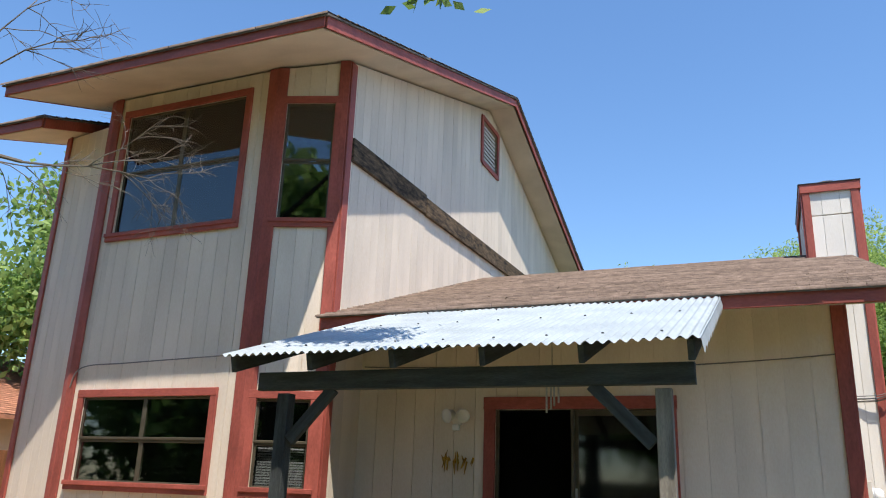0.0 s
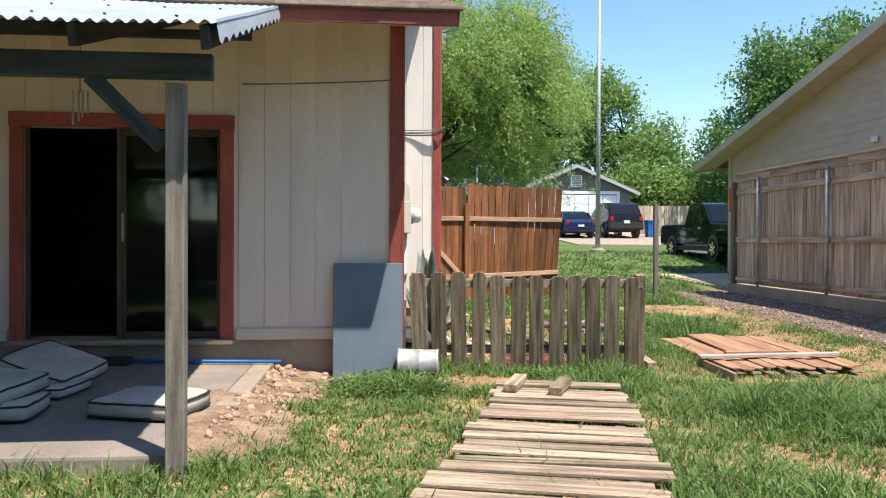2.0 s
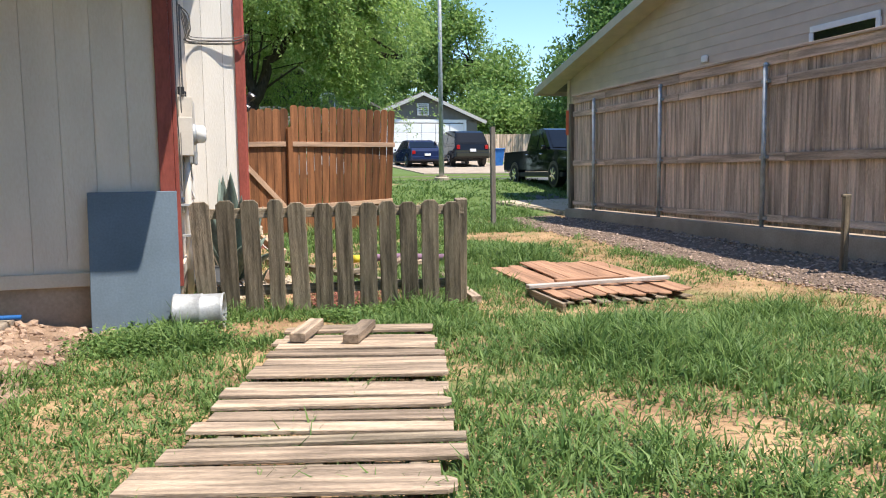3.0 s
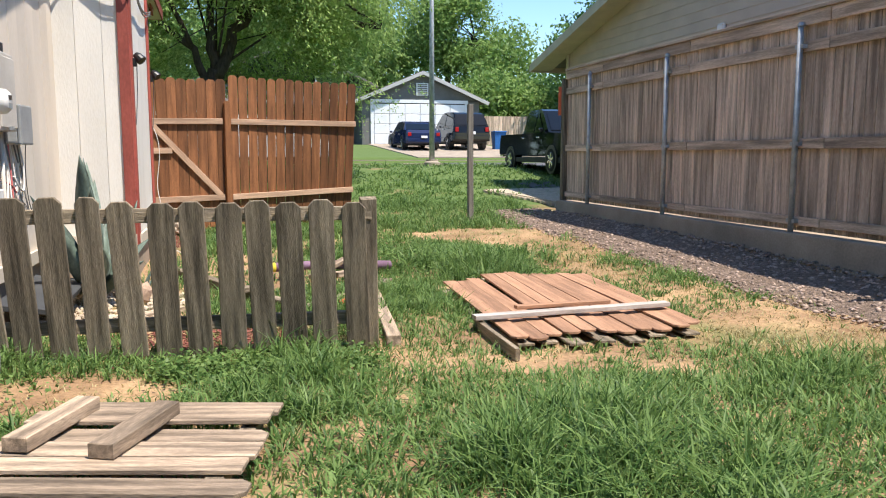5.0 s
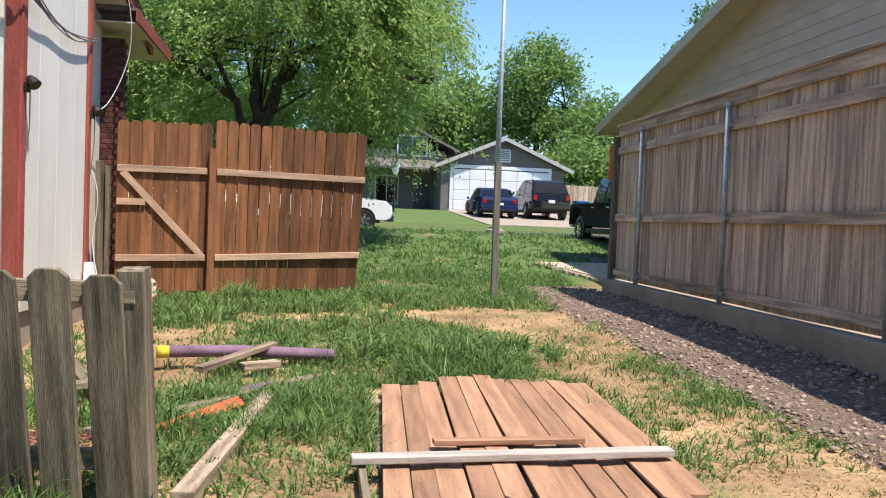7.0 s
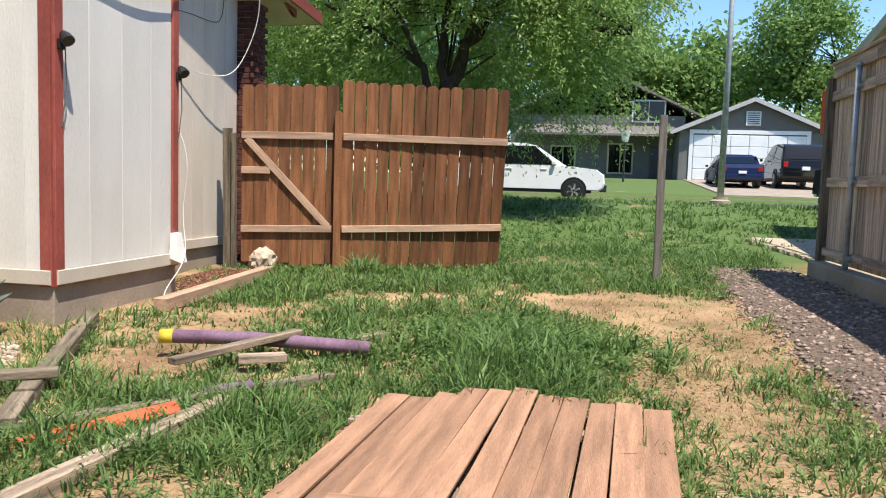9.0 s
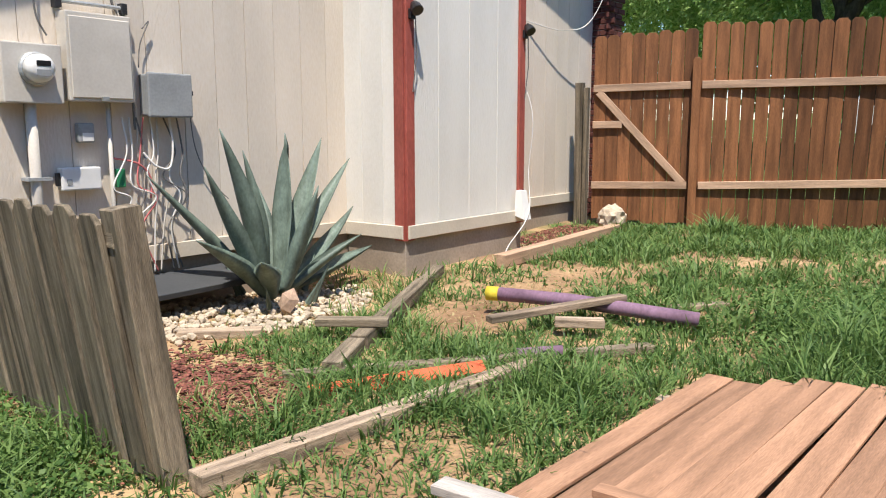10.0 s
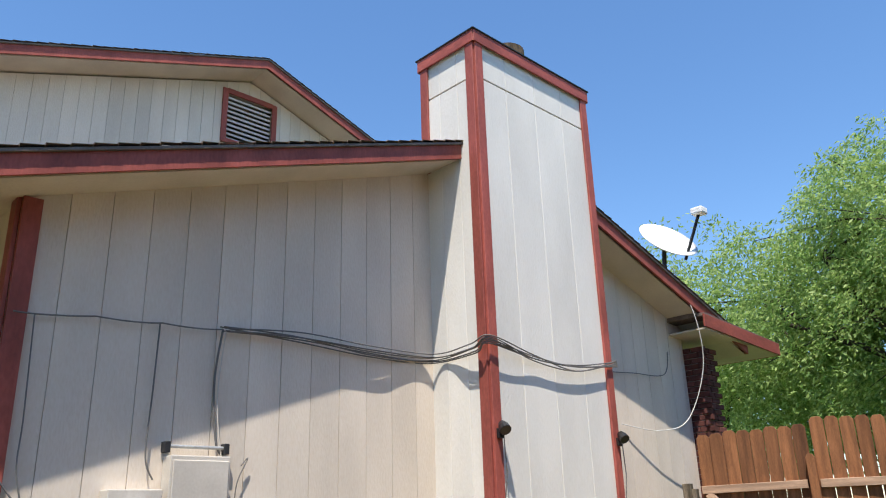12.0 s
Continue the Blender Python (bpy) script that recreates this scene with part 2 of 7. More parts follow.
def soft_box(x0, y0, z0, x1, y1, z1, r=0.006, seg=1):
    bm = box(bmesh.new(), x0, y0, z0, x1, y1, z1)
    bmesh.ops.bevel(bm, geom=bm.edges[:], offset=r, segments=seg, affect="EDGES", profile=0.6)
    return bm


def hexa(bm, pts):
    """A six-sided solid from four lower and four upper corners."""
    v = [bm.verts.new(p) for p in pts]
    for f in ((3, 2, 1, 0), (4, 5, 6, 7), (0, 1, 5, 4), (1, 2, 6, 5), (2, 3, 7, 6), (3, 0, 4, 7)):
        bm.faces.new([v[i] for i in f])
    return bm


def tube(bm, pts, r, seg=6, r_end=None):
    """A round bar along a line of points."""
    pts = [Vector(p) for p in pts]
    rings = []
    for i, p in enumerate(pts):
        d = (pts[min(i + 1, len(pts) - 1)] - pts[max(i - 1, 0)]).normalized()
        a = d.orthogonal().normalized() if i == 0 else (a - d * a.dot(d)).normalized()
        b = d.cross(a)
        rr = r if r_end is None else r + (r_end - r) * i / (len(pts) - 1)
        rings.append([bm.verts.new(p + rr * (math.cos(k * math.tau / seg) * a + math.sin(k * math.tau / seg) * b)) for k in range(seg)])
    for u, w in zip(rings, rings[1:]):
        for k in range(seg):
            bm.faces.new((u[k], u[(k + 1) % seg], w[(k + 1) % seg], w[k]))
    bm.faces.new(rings[0][::-1]), bm.faces.new(rings[-1])
    return bm


def disc_stack(bm, centre, rings, seg=16, axis=Vector((0, 0, 1))):
    """A turned solid: rings of (radius, height along the axis)."""
    c, q = Vector(centre), axis.to_track_quat("Z", "Y")
    loops = [[bm.verts.new(c + q @ Vector((r * math.cos(k * math.tau / seg), r * math.sin(k * math.tau / seg), h))) for k in range(seg)] for r, h in rings]
    for u, w in zip(loops, loops[1:]):
        for k in range(seg):
            bm.faces.new((u[k], u[(k + 1) % seg], w[(k + 1) % seg], w[k]))
    bm.faces.new(loops[0][::-1]), bm.faces.new(loops[-1])
    return bm


BOARDS = {}


def board_mesh(length, w, t, material, top="flat"):
    """One shared board standing along its own z: square, dog-eared or pointed at the top, edges slightly eased."""
    key = (round(length, 2), round(w, 3), round(t, 3), material.name, top)
    if key not in BOARDS:
        L, h, q = key[0], key[1] / 2, key[2] / 2
        e = min(0.004, q * 0.3, h * 0.3)
        if top == "dog":
            out = [(-h, 0), (h, 0), (h, L - 0.035), (h * 0.55, L), (-h * 0.55, L), (-h, L - 0.035)]
        elif top == "round":
            out = [(-h, 0), (h, 0), (h, L - 0.05), (h * 0.75, L - 0.018), (h * 0.3, L), (-h * 0.3, L), (-h * 0.75, L - 0.018), (-h, L - 0.05)]
        else:
            out = [(-h, 0), (h, 0), (h, L), (-h, L)]
        bm = bmesh.new()
        cy = L / 2
        ins = [(x - math.copysign(e, x), y + (e if y < cy else -e)) for x, y in out]
        rows = [[bm.verts.new((x, yy, y)) for x, y in poly] for poly, yy in ((ins, -q), (out, -q + e), (out, q - e), (ins, q))]
        n = len(out)
        for a, b in zip(rows, rows[1:]):
            for k in range(n):
                bm.faces.new((a[k], a[(k + 1) % n], b[(k + 1) % n], b[k]))
        bm.faces.new(rows[0][::-1]), bm.faces.new(rows[-1])
        bmesh.ops.recalc_face_normals(bm, faces=bm.faces)
        me = bpy.data.meshes.new("board")
        bm.to_mesh(me)
        bm.free()
        me.materials.append(material)
        BOARDS[key] = me
    return BOARDS[key]


def board(name, p0, p1, w, t, material, parent=None, face=(0, -1, 0), top="flat", label=""):
    """A board from p0 to p1 (middle line), its broad side towards face."""
    p0, p1 = Vector(p0), Vector(p1)
    z = (p1 - p0).normalized()
    y = Vector(face) * -1
    y = (y - z * y.dot(z)).normalized()
    x = y.cross(z)
    ob = new(name, board_mesh((p1 - p0).length, w, t, material, top))
    m = Matrix((x, y, z)).transposed().to_4x4()
    m.translation = p0
    ob.matrix_basis = m
    attach(ob, parent)
    return tagged(ob, label)


def lump(bm, c, r, seed, flat=0.7):
    """An uneven stone."""
    rnd = random.Random(seed)
    n0 = len(bm.verts)
    res = bmesh.ops.create_icosphere(bm, subdivisions=1, radius=1.0)
    s = [r * rnd.uniform(0.75, 1.25), r * rnd.uniform(0.75, 1.25), r * flat * rnd.uniform(0.8, 1.2)]
    q = Euler((rnd.uniform(-0.4, 0.4), rnd.uniform(-0.4, 0.4), rnd.uniform(0, 6))).to_matrix()
    for v in res["verts"]:
        k = rnd.uniform(0.82, 1.15)
        v.co = Vector(c) + q @ Vector((v.co.x * s[0] * k, v.co.y * s[1] * k, v.co.z * s[2] * k))


def ground_z(x, y):
    return float(np.interp(y, (-60, 4, 8, 12, 16, 21, 27, 34, 50, 300), (0.12, 0.12, 0.06, 0.10, 0.18, 0.40, 0.90, 1.0, 1.9, 1.9)))

# ---- ground, road, gravel ----
def soil_mat():
    m = mat("yard_soil", (0.31, 0.18, 0.098), 0.95, 0.32, 1.3, bump=0.8, fine=28, tint=(0.46, 0.305, 0.165), dist=0.02)
    t = m.node_tree
    L, N = t.links.new, t.nodes.new
    bs = t.nodes["Principled BSDF"]
    src = bs.inputs["Base Color"].links[0].from_socket
    tc, no, ramp, mx = N("ShaderNodeTexCoord"), N("ShaderNodeTexNoise"), N("ShaderNodeValToRGB"), N("ShaderNodeMix")
    sep, mr, ad = N("ShaderNodeSeparateXYZ"), N("ShaderNodeMapRange"), N("ShaderNodeMath")
    no.inputs["Scale"].default_value, no.inputs["Detail"].default_value = 0.55, 6
    L(tc.outputs["Object"], no.inputs["Vector"]), L(tc.outputs["Object"], sep.inputs[0])
    mr.inputs["From Min"].default_value, mr.inputs["From Max"].default_value = 14.0, 22.0
    mr.inputs["To Min"].default_value, mr.inputs["To Max"].default_value = -0.16, 0.22
    L(sep.outputs["Y"], mr.inputs["Value"])
    ad.operation = "ADD"
    L(no.outputs[0], ad.inputs[0]), L(mr.outputs[0], ad.inputs[1])
    back, both = N("ShaderNodeMapRange"), N("ShaderNodeMath")
    back.inputs["From Min"].default_value, back.inputs["From Max"].default_value = 1.2, 3.2
    back.inputs["To Min"].default_value, back.inputs["To Max"].default_value = 0.24, 0.0
    L(sep.outputs["Y"], back.inputs["Value"])
    both.operation = "ADD"
    L(ad.outputs[0], both.inputs[0]), L(back.outputs[0], both.inputs[1])
    ramp.color_ramp.elements[0].position, ramp.color_ramp.elements[1].position = 0.44, 0.56
    L(both.outputs[0], ramp.inputs[0])
    mx.data_type = "RGBA"
    mx.inputs[7].default_value = (0.095, 0.145, 0.04, 1)
    L(ramp.outputs[0], mx.inputs[0]), L(src, mx.inputs[6]), L(mx.outputs[2], bs.inputs["Base Color"])
    return m


SOIL = soil_mat()
ROAD_Y0, ROAD_Y1 = 30.6, 36.8


def sheet_z(x, y):
    z = ground_z(x, y)
    if ROAD_Y0 < y < ROAD_Y1 and -200 < x < 200:
        z -= 0.22
    near = max(0.0, 1 - max(abs(x - 3) / 20, abs(y - 8) / 22))
    z += 0.17 * float(np.interp(x, (6.85, 7.95, 8.3, 9.5), (0, 1, 1, 0))) * float(np.interp(y, (-12, -6, 15.5, 18), (0, 1, 1, 0)))
    z -= 0.075 * float(np.interp(x, (3.3, 4.1, 5.8, 6.6), (0, 1, 1, 0))) * float(np.interp(y, (7.0, 8.2, 10.9, 12.2), (0, 1, 1, 0)))
    z += 0.05 * near * noise.noise((x * 0.6, y * 0.6, 0)) + 0.015 * near * noise.noise((x * 3, y * 3, 4))
    return z


gx = np.concatenate([np.linspace(-400, -25, 12), np.arange(-22, -6, 1.0), np.arange(-6, 12, 0.2), np.arange(12, 30, 1.0), np.linspace(34, 400, 12)])
gy = np.concatenate([np.linspace(-300, -12, 12), np.arange(-10, 0, 1.0), np.arange(0, 19, 0.2), np.arange(19, 30.5, 0.5), (30.59, 30.61, 33, 36.79, 36.81), np.arange(38, 60, 2.0), np.linspace(65, 500, 10)])
gv = [(x, y, sheet_z(x, y)) for y in gy for x in gx]
nx = len(gx)
gf = [(j * nx + i, j * nx + i + 1, (j + 1) * nx + i + 1, (j + 1) * nx + i) for j in range(len(gy) - 1) for i in range(nx - 1)]
ground = array_part("ground", gv, gf, SOIL, None, "dry brown yard soil with patchy green lawn", "structure", True)
ground["category"] = "ground"

bm = bmesh.new()
hexa(bm, [(-200, ROAD_Y0, 0.7), (200, ROAD_Y0, 0.7), (200, ROAD_Y1, 0.8), (-200, ROAD_Y1, 0.8), (-200, ROAD_Y0, 0.84), (200, ROAD_Y0, 0.84), (200, ROAD_Y1, 0.93), (-200, ROAD_Y1, 0.93)])
road = part("road", bm, ASPHALT)
tagged(road, "grey asphalt street between concrete kerbs", "road", "", "structure")
for y0, z1 in ((ROAD_Y0 - 0.15, 1.0), (ROAD_Y1, 1.08)):
    bm = box(bmesh.new(), -200, y0, 0.6, 200, y0 + 0.15, z1)
    tagged(part("kerb", bm, CONCRETE), "pale concrete kerb along the street", "kerb", "kerbs", "structure")
bm = bmesh.new()
hexa(bm, [(10.2, 36.96, 0.8), (17.2, 36.96, 0.8), (17.2, 50.2, 1.6), (10.2, 50.2, 1.6), (10.2, 36.96, 1.21), (17.2, 36.96, 1.21), (17.2, 50.2, 1.95), (10.2, 50.2, 1.95)])
tagged(part("driveway", bm, CONCRETE), "pale concrete driveway sloping up to a garage", "driveway", "", "structure")
bm = bmesh.new()
hexa(bm, [(9.6, 21.5, 0.1), (15, 21.5, 0.1), (15, 30.4, 0.6), (9.6, 30.4, 0.6), (9.6, 21.5, 0.48), (15, 21.5, 0.48), (15, 30.4, 1.02), (9.6, 30.4, 1.02)])
tagged(part("neighbour_driveway", bm, ASPHALT), "dark paved driveway beside the tan house", "driveway", "", "structure")


def strip_sheet(name, x0, x1, y0, y1, lift, material, label, category, step=0.25, ragged=0.15, kind="structure"):
    xs, ys = np.arange(x0, x1 + step / 2, step), np.arange(y0, y1 + step / 2, step)
    v = []
    for y in ys:
        for i, x in enumerate(xs):
            k = 1 if 0 < i < len(xs) - 1 else 0
            w = ragged * noise.noise((x * 2, y * 1.3, 7)) if k == 0 else 0
            v.append((x + w, y, sheet_z(x, y) + (lift if k else -0.03)))
    n = len(xs)
    f = [(j * n + i, j * n + i + 1, (j + 1) * n + i + 1, (j + 1) * n + i) for j in range(len(ys) - 1) for i in range(n - 1)]
    ob = array_part(name, v, f, material, None, label, kind, True)
    ob["category"] = category
    return ob


GRAVELBED = mat("gravel_bed", (0.20, 0.145, 0.11), 0.95, 0.4, 30, bump=0.9, fine=120, dist=0.02)
strip_sheet("gravel_bed", 6.75, 7.95, -6, 17.5, 0.02, GRAVELBED, "dark brown gravel bed along the concrete fence footing", "gravel")

# ---- walls with siding ----
def wall(name, p0, p1, zb, top, openings=(), label="", material=None, plank=0.2, thick=0.14, cuts=(), core=None):
    """A wall seen from its right-hand side as one walks p0 to p1; openings (u0, u1, z0, z1); top(u) its upper edge."""
    material = material or SIDING
    a, b = Vector((*p0, 0)), Vector((*p1, 0))
    d = (b - a).normalized()
    n = Vector((d.y, -d.x, 0))
    length = (b - a).length
    us = sorted({0.0, length, *cuts, *[o[0] for o in openings], *[o[1] for o in openings]})

    def solids(u0, u1):
        spans, z = [], zb
        for o in sorted(openings, key=lambda o: o[2]):
            if o[0] < (u0 + u1) / 2 < o[1]:
                spans.append((z, o[2]))
                z = o[3]
        return [*spans, (z, None)]

    def prism(bm, u0, u1, z0, z1, t0, t1, zt):
        q = []
        for hi in (False, True):
            for u, t in ((u0, t0), (u1, t0), (u1, t1), (u0, t1)):
                p = a + d * u + n * t
                q.append((p.x, p.y, (z1 if z1 is not None else zt(u)) if hi else z0))
        hexa(bm, q)

    bm = bmesh.new()
    for u0, u1 in zip(us, us[1:]):
        for z0, z1 in solids(u0, u1):
            if z1 is None or z1 - z0 > 0.01:
                prism(bm, u0, u1, z0, z1, -thick, 0, top)
    w = part(name, bm, core or material)
    tagged(w, label, "wall", "", "structure")
    k = 0.0
    rnd = random.Random(len(name) + int(length * 100))
    while k < length - 0.02:
        k1 = min(length, k + plank)
        inner = [k, *[u for u in us if k + 0.03 < u < k1 - 0.03], k1]
        for u0, u1 in zip(inner, inner[1:]):
            for z0, z1 in solids(u0, u1):
                if z1 is None or z1 - z0 > 0.01:
                    bm = bmesh.new()
                    prism(bm, u0 + (0.0028 if u0 == k else 0), u1 - (0.0028 if u1 == k1 else 0), z0, z1, 0.0, 0.010 + rnd.uniform(-0.0012, 0.0012), top)
                    part("siding_board", bm, material, w)
        k = k1
    return w


def base_wall(p0, p1, z0, z1, inset=0.0, name="foundation"):
    a, b = Vector((*p0, 0)), Vector((*p1, 0))
    d = (b - a).normalized()
    n = Vector((d.y, -d.x, 0))
    bm = bmesh.new()
    q = []
    for z in (z0, z1):
        for p, t in ((a, -0.3), (b, -0.3), (b, -inset), (a, -inset)):
            c = p + n * t
            q.append((c.x, c.y, z))
    hexa(bm, q)
    return tagged(part(name, bm, CONCRETE), "stained bare concrete foundation under the siding", "foundation", "foundations", "structure")


def skirt(p0, p1, z, parent=None):
    a, b = Vector((*p0, z)), Vector((*p1, z))
    d = (b - a).normalized()
    n = Vector((d.y, -d.x, 0))
    ob = board("skirt_board", a + n * 0.028, b + n * 0.028, 0.11, 0.026, SOFFIT, None, tuple(n))
    return tagged(ob, "pale painted board along the bottom of the siding", "trim", "skirt boards", "structure")


# roof lines of the low house and the tall house
def low_top(y):
    return 3.38 + 0.34 * (y - 7.35) if y < 12.6 else 5.165 - 0.33 * (y - 12.6)


def tall_top(y):
    return 6.33 + 0.355 * (y - 6.1) if y < 12.72 else 8.68 - 0.345 * (y - 12.72)


FX, FY, EX = -4.46, 8.30, 0.76
S_LOW = 0.42
south_wall = wall("wall_south", (FX, FY), (EX, FY), S_LOW, lambda u: low_top(FY) - 0.16, [(FX * -1 - 2.76, FX * -1 - 0.94, S_LOW, 2.43)], "beige painted grooved plywood siding wall with a door opening", plank=0.245)
wall("wall_east", (EX, FY), (EX, 16.2), S_LOW, lambda u: low_top(FY + u) - 0.17, [], "beige painted grooved siding gable wall", plank=0.27, cuts=(12.6 - FY,))
wall("wall_north", (EX, 16.2), (FX, 16.2), S_LOW, lambda u: low_top(16.2) - 0.17, [], "beige painted siding wall at the front", plank=0.4)
for p0, p1 in (((FX, FY), (EX, FY)), ((EX, FY), (EX, 16.2)), ((EX, 16.2), (FX, 16.2))):
    base_wall(p0, p1, -0.3, S_LOW)
skirt((FX + 0.02, FY), (-2.9, FY), S_LOW + 0.05), skirt((-0.8, FY), (EX - 0.1, FY), S_LOW + 0.05)
skirt((EX, FY + 0.1), (EX, 11.72), S_LOW + 0.05), skirt((EX, 13.55), (EX, 16.1), S_LOW + 0.05)

A, B, C, D = (FX, 7.50), (-5.30, 7.22), (-7.95, 7.25), (-9.2, 7.62)
TB = 0.42
BAY_TOP = lambda p0, p1: (lambda u: tall_top(p0[1] + (p1[1] - p0[1]) * u / math.dist(p0, p1)) - 0.2)
# walls run so that their outer side is on the right
lenF, lenR = math.dist(C, B), math.dist(B, A)
wall("wall_bay_front", C, B, TB, BAY_TOP(C, B), [(0.28, 2.2, 4.56, 6.24), (0.28, 2.2, 1.5, 2.48)], "beige siding wall of the two-storey bay with two windows")
WR = (0.14, lenR - 0.14)
bay_right = wall("wall_bay_side", B, A, TB, BAY_TOP(B, A), [(WR[0], WR[1], 4.53, 6.05), (WR[0], WR[1], 1.5, 2.45)], "narrow angled beige siding wall with two tall windows", cuts=(0.43, 0.56))
wall("wall_bay_left", D, C, TB, lambda u: BAY_TOP(D, C)(u) - 0.36, [], "beige siding wall at the far corner of the bay")
wall("wall_tall_east", A, (FX, 19.0), TB, lambda u: tall_top(7.5 + u) - 0.2, [(11.95 - 7.5 + 0.35, 13.2 - 7.5 - 0.0, 7.28, 8.16)], "pale sunlit siding gable wall of the upper storey", cuts=(12.72 - 7.5,))
wall("wall_tall_west", (-9.2, 19.0), D, TB, lambda u: tall_top(19.0 - u * (19.0 - 7.62) / 11.38) - 0.56, [], "plain beige siding end wall", plank=0.6, cuts=(6.28,))
wall("wall_tall_north", (FX, 19.0), (-9.2, 19.0), TB, lambda u: tall_top(19.0) - 0.2, [], "plain beige siding wall", plank=0.6)
for p0, p1 in ((D, C), (C, B), (B, A), (A, (FX, FY))):
    base_wall(p0, p1, -0.3, TB)
    skirt(p0, p1, TB + 0.05)

# ---- roofs ----
def roof(name, x0, x1, y0, yr, y1, top, label, fascia=0.15):
    """Two slopes of shingle courses on a deck, with soffits and red fascias."""
    e = thing(name, ((x0 + x1) / 2, yr, top(yr)), label, "roof", "", "structure")
    for s, (ya, yb) in enumerate(((y0, yr), (y1, yr))):
        bm = bmesh.new()
        za, zb = top(ya), top(yb)
        ov = 0.05
        yo = ya - ov if yb > ya else ya + ov
        zo = za - ov * abs(zb - za) / abs(yb - ya)
        q = [(x0 - ov, yo, zo - 0.03), (x1 + ov, yo, zo - 0.03), (x1 + ov, yb, zb - 0.03), (x0 - ov, yb, zb - 0.03), (x0 - ov, yo, zo - 0.01), (x1 + ov, yo, zo - 0.01), (x1 + ov, yb, zb - 0.01), (x0 - ov, yb, zb - 0.01)]
        hexa(bm, q)
        part("roof_deck", bm, FARROOF, e)
        n = max(4, int(abs(yb - ya) / 0.135))
        rnd = random.Random(n + s)
        v, f = [], []
        for i in range(n):
            ua, ub = (i / n if i else -0.065 / abs(yb - ya)), (i + 1.12) / n
            x = x0 - 0.06 - rnd.uniform(0, 0.3)
            while x < x1 + 0.06:
                w = rnd.choice((0.3, 0.3, 0.31, 0.9))
                xa, xb = max(x0 - 0.06, x), min(x1 + 0.06, x + w - 0.006)
                x += w
                if xb - xa < 0.02:
                    continue
                t = 0.012 + rnd.uniform(0, 0.006)
                drop = rnd.uniform(-0.006, 0.006) / abs(yb - ya)
                k = len(v)
                for u, h in ((ua + drop, t), (min(1, ub), 0.001)):
                    y, z = ya + (yb - ya) * u, za + (zb - za) * u
                    v += [(xa, y, z + h), (xb, y, z + h)]
                y, z = ya + (yb - ya) * (ua + drop), za + (zb - za) * (ua + drop)
                v += [(xa, y, z - 0.012), (xb, y, z - 0.012)]
                f += [(k, k + 1, k + 3, k + 2), (k + 4, k + 5, k + 1, k)]
        array_part("shingles", v, f, SHINGLE, e, "", "stuff")
        bm = bmesh.new()
        lo2 = fascia + 0.02
        q = [(x0 + 0.03, ya, za - lo2), (x1 - 0.03, ya, za - lo2), (x1 - 0.03, yb, zb - lo2), (x0 + 0.03, yb, zb - lo2)]
        hexa(bm, q + [(a_, b_, c_ + 0.015) for a_, b_, c_ in q])
        part("soffit", bm, SOFFIT, e, "beige painted soffit")
        board("fascia", (x0, ya - (0.012 if s == 0 else -0.012), za - 0.085), (x1, ya - (0.012 if s == 0 else -0.012), za - 0.085), fascia, 0.024, TRIM, e, (0, -1, 0))
        for xs, nn in ((x0 - 0.013, -1), (x1 + 0.013, 1)):
            bm = bmesh.new()
            q = []
            for zz in (-fascia - 0.02, -0.032):
                for xx, y, z in ((xs - 0.012, ya, za), (xs + 0.012, ya, za), (xs + 0.012, yb, zb), (xs - 0.012, yb, zb)):
                    q.append((xx, y, z + zz))
            hexa(bm, q)
            part("rake_board", bm, TRIM, e)
    return e


roof("roof_low", FX + 0.03, 1.20, 7.28, 12.6, 17.1, low_top, "brown asphalt shingle roof with dark red fascia over the low house")
roof("roof_west", -9.75, -8.72, 6.75, 12.72, 19.6, lambda y: tall_top(y) - 0.36, "lower shingle roof with red fascia at the far end")
roof("roof_tall", -8.66, -3.96, 6.1, 12.72, 20.0, tall_top, "shingle gable roof with red fascia over the upper storey")


# ---- trims ----
def corner_trim(x, y, z0, z1, dirs, w=0.1, material=None, name="corner_trim"):
    """Upright boards meeting at an outside corner; dirs are the outward normals of the two faces and the way each board runs."""
    e = thing(name, (x, y, z0), "dark red painted corner boards on the siding", "trim", "corner boards", "structure")
    for n, r in dirs:
        n, r = Vector((*n, 0)), Vector((*r, 0))
        c = Vector((x, y, 0)) + n * 0.030 + r * (w / 2 - 0.015)
        board("trim_board", c + Vector((0, 0, z0)), c + Vector((0, 0, z1)), w, 0.03, material or TRIM, e, tuple(n))
    return e


def unit(p, q):
    v = Vector((q[0] - p[0], q[1] - p[1]))
    return v.normalized()


corner_trim(EX, FY, 0.38, low_top(FY) - 0.17, (((0, -1), (-1, 0)), ((1, 0), (0, 1))), 0.115)
dBA, dCB, dDC = unit(B, A), unit(C, B), unit(D, C)
nrm = lambda d: (d.y, -d.x)
corner_trim(*A, 0.40, tall_top(7.5) - 0.2, (((1, 0), (0, 1)), (nrm(dBA), tuple(-dBA))), 0.13)
corner_trim(*B, 0.40, tall_top(7.22) - 0.2, ((nrm(dBA), tuple(dBA)), (nrm(dCB), tuple(-dCB))), 0.14)
corner_trim(*C, 0.40, tall_top(7.25) - 0.2, ((nrm(dCB), tuple(dCB)), (nrm(dDC), tuple(-dDC))), 0.12)
corner_trim(*D, 0.40, tall_top(7.62) - 0.56, ((nrm(dDC), tuple(dDC)), ((-1, 0), (0, 1))), 0.12)

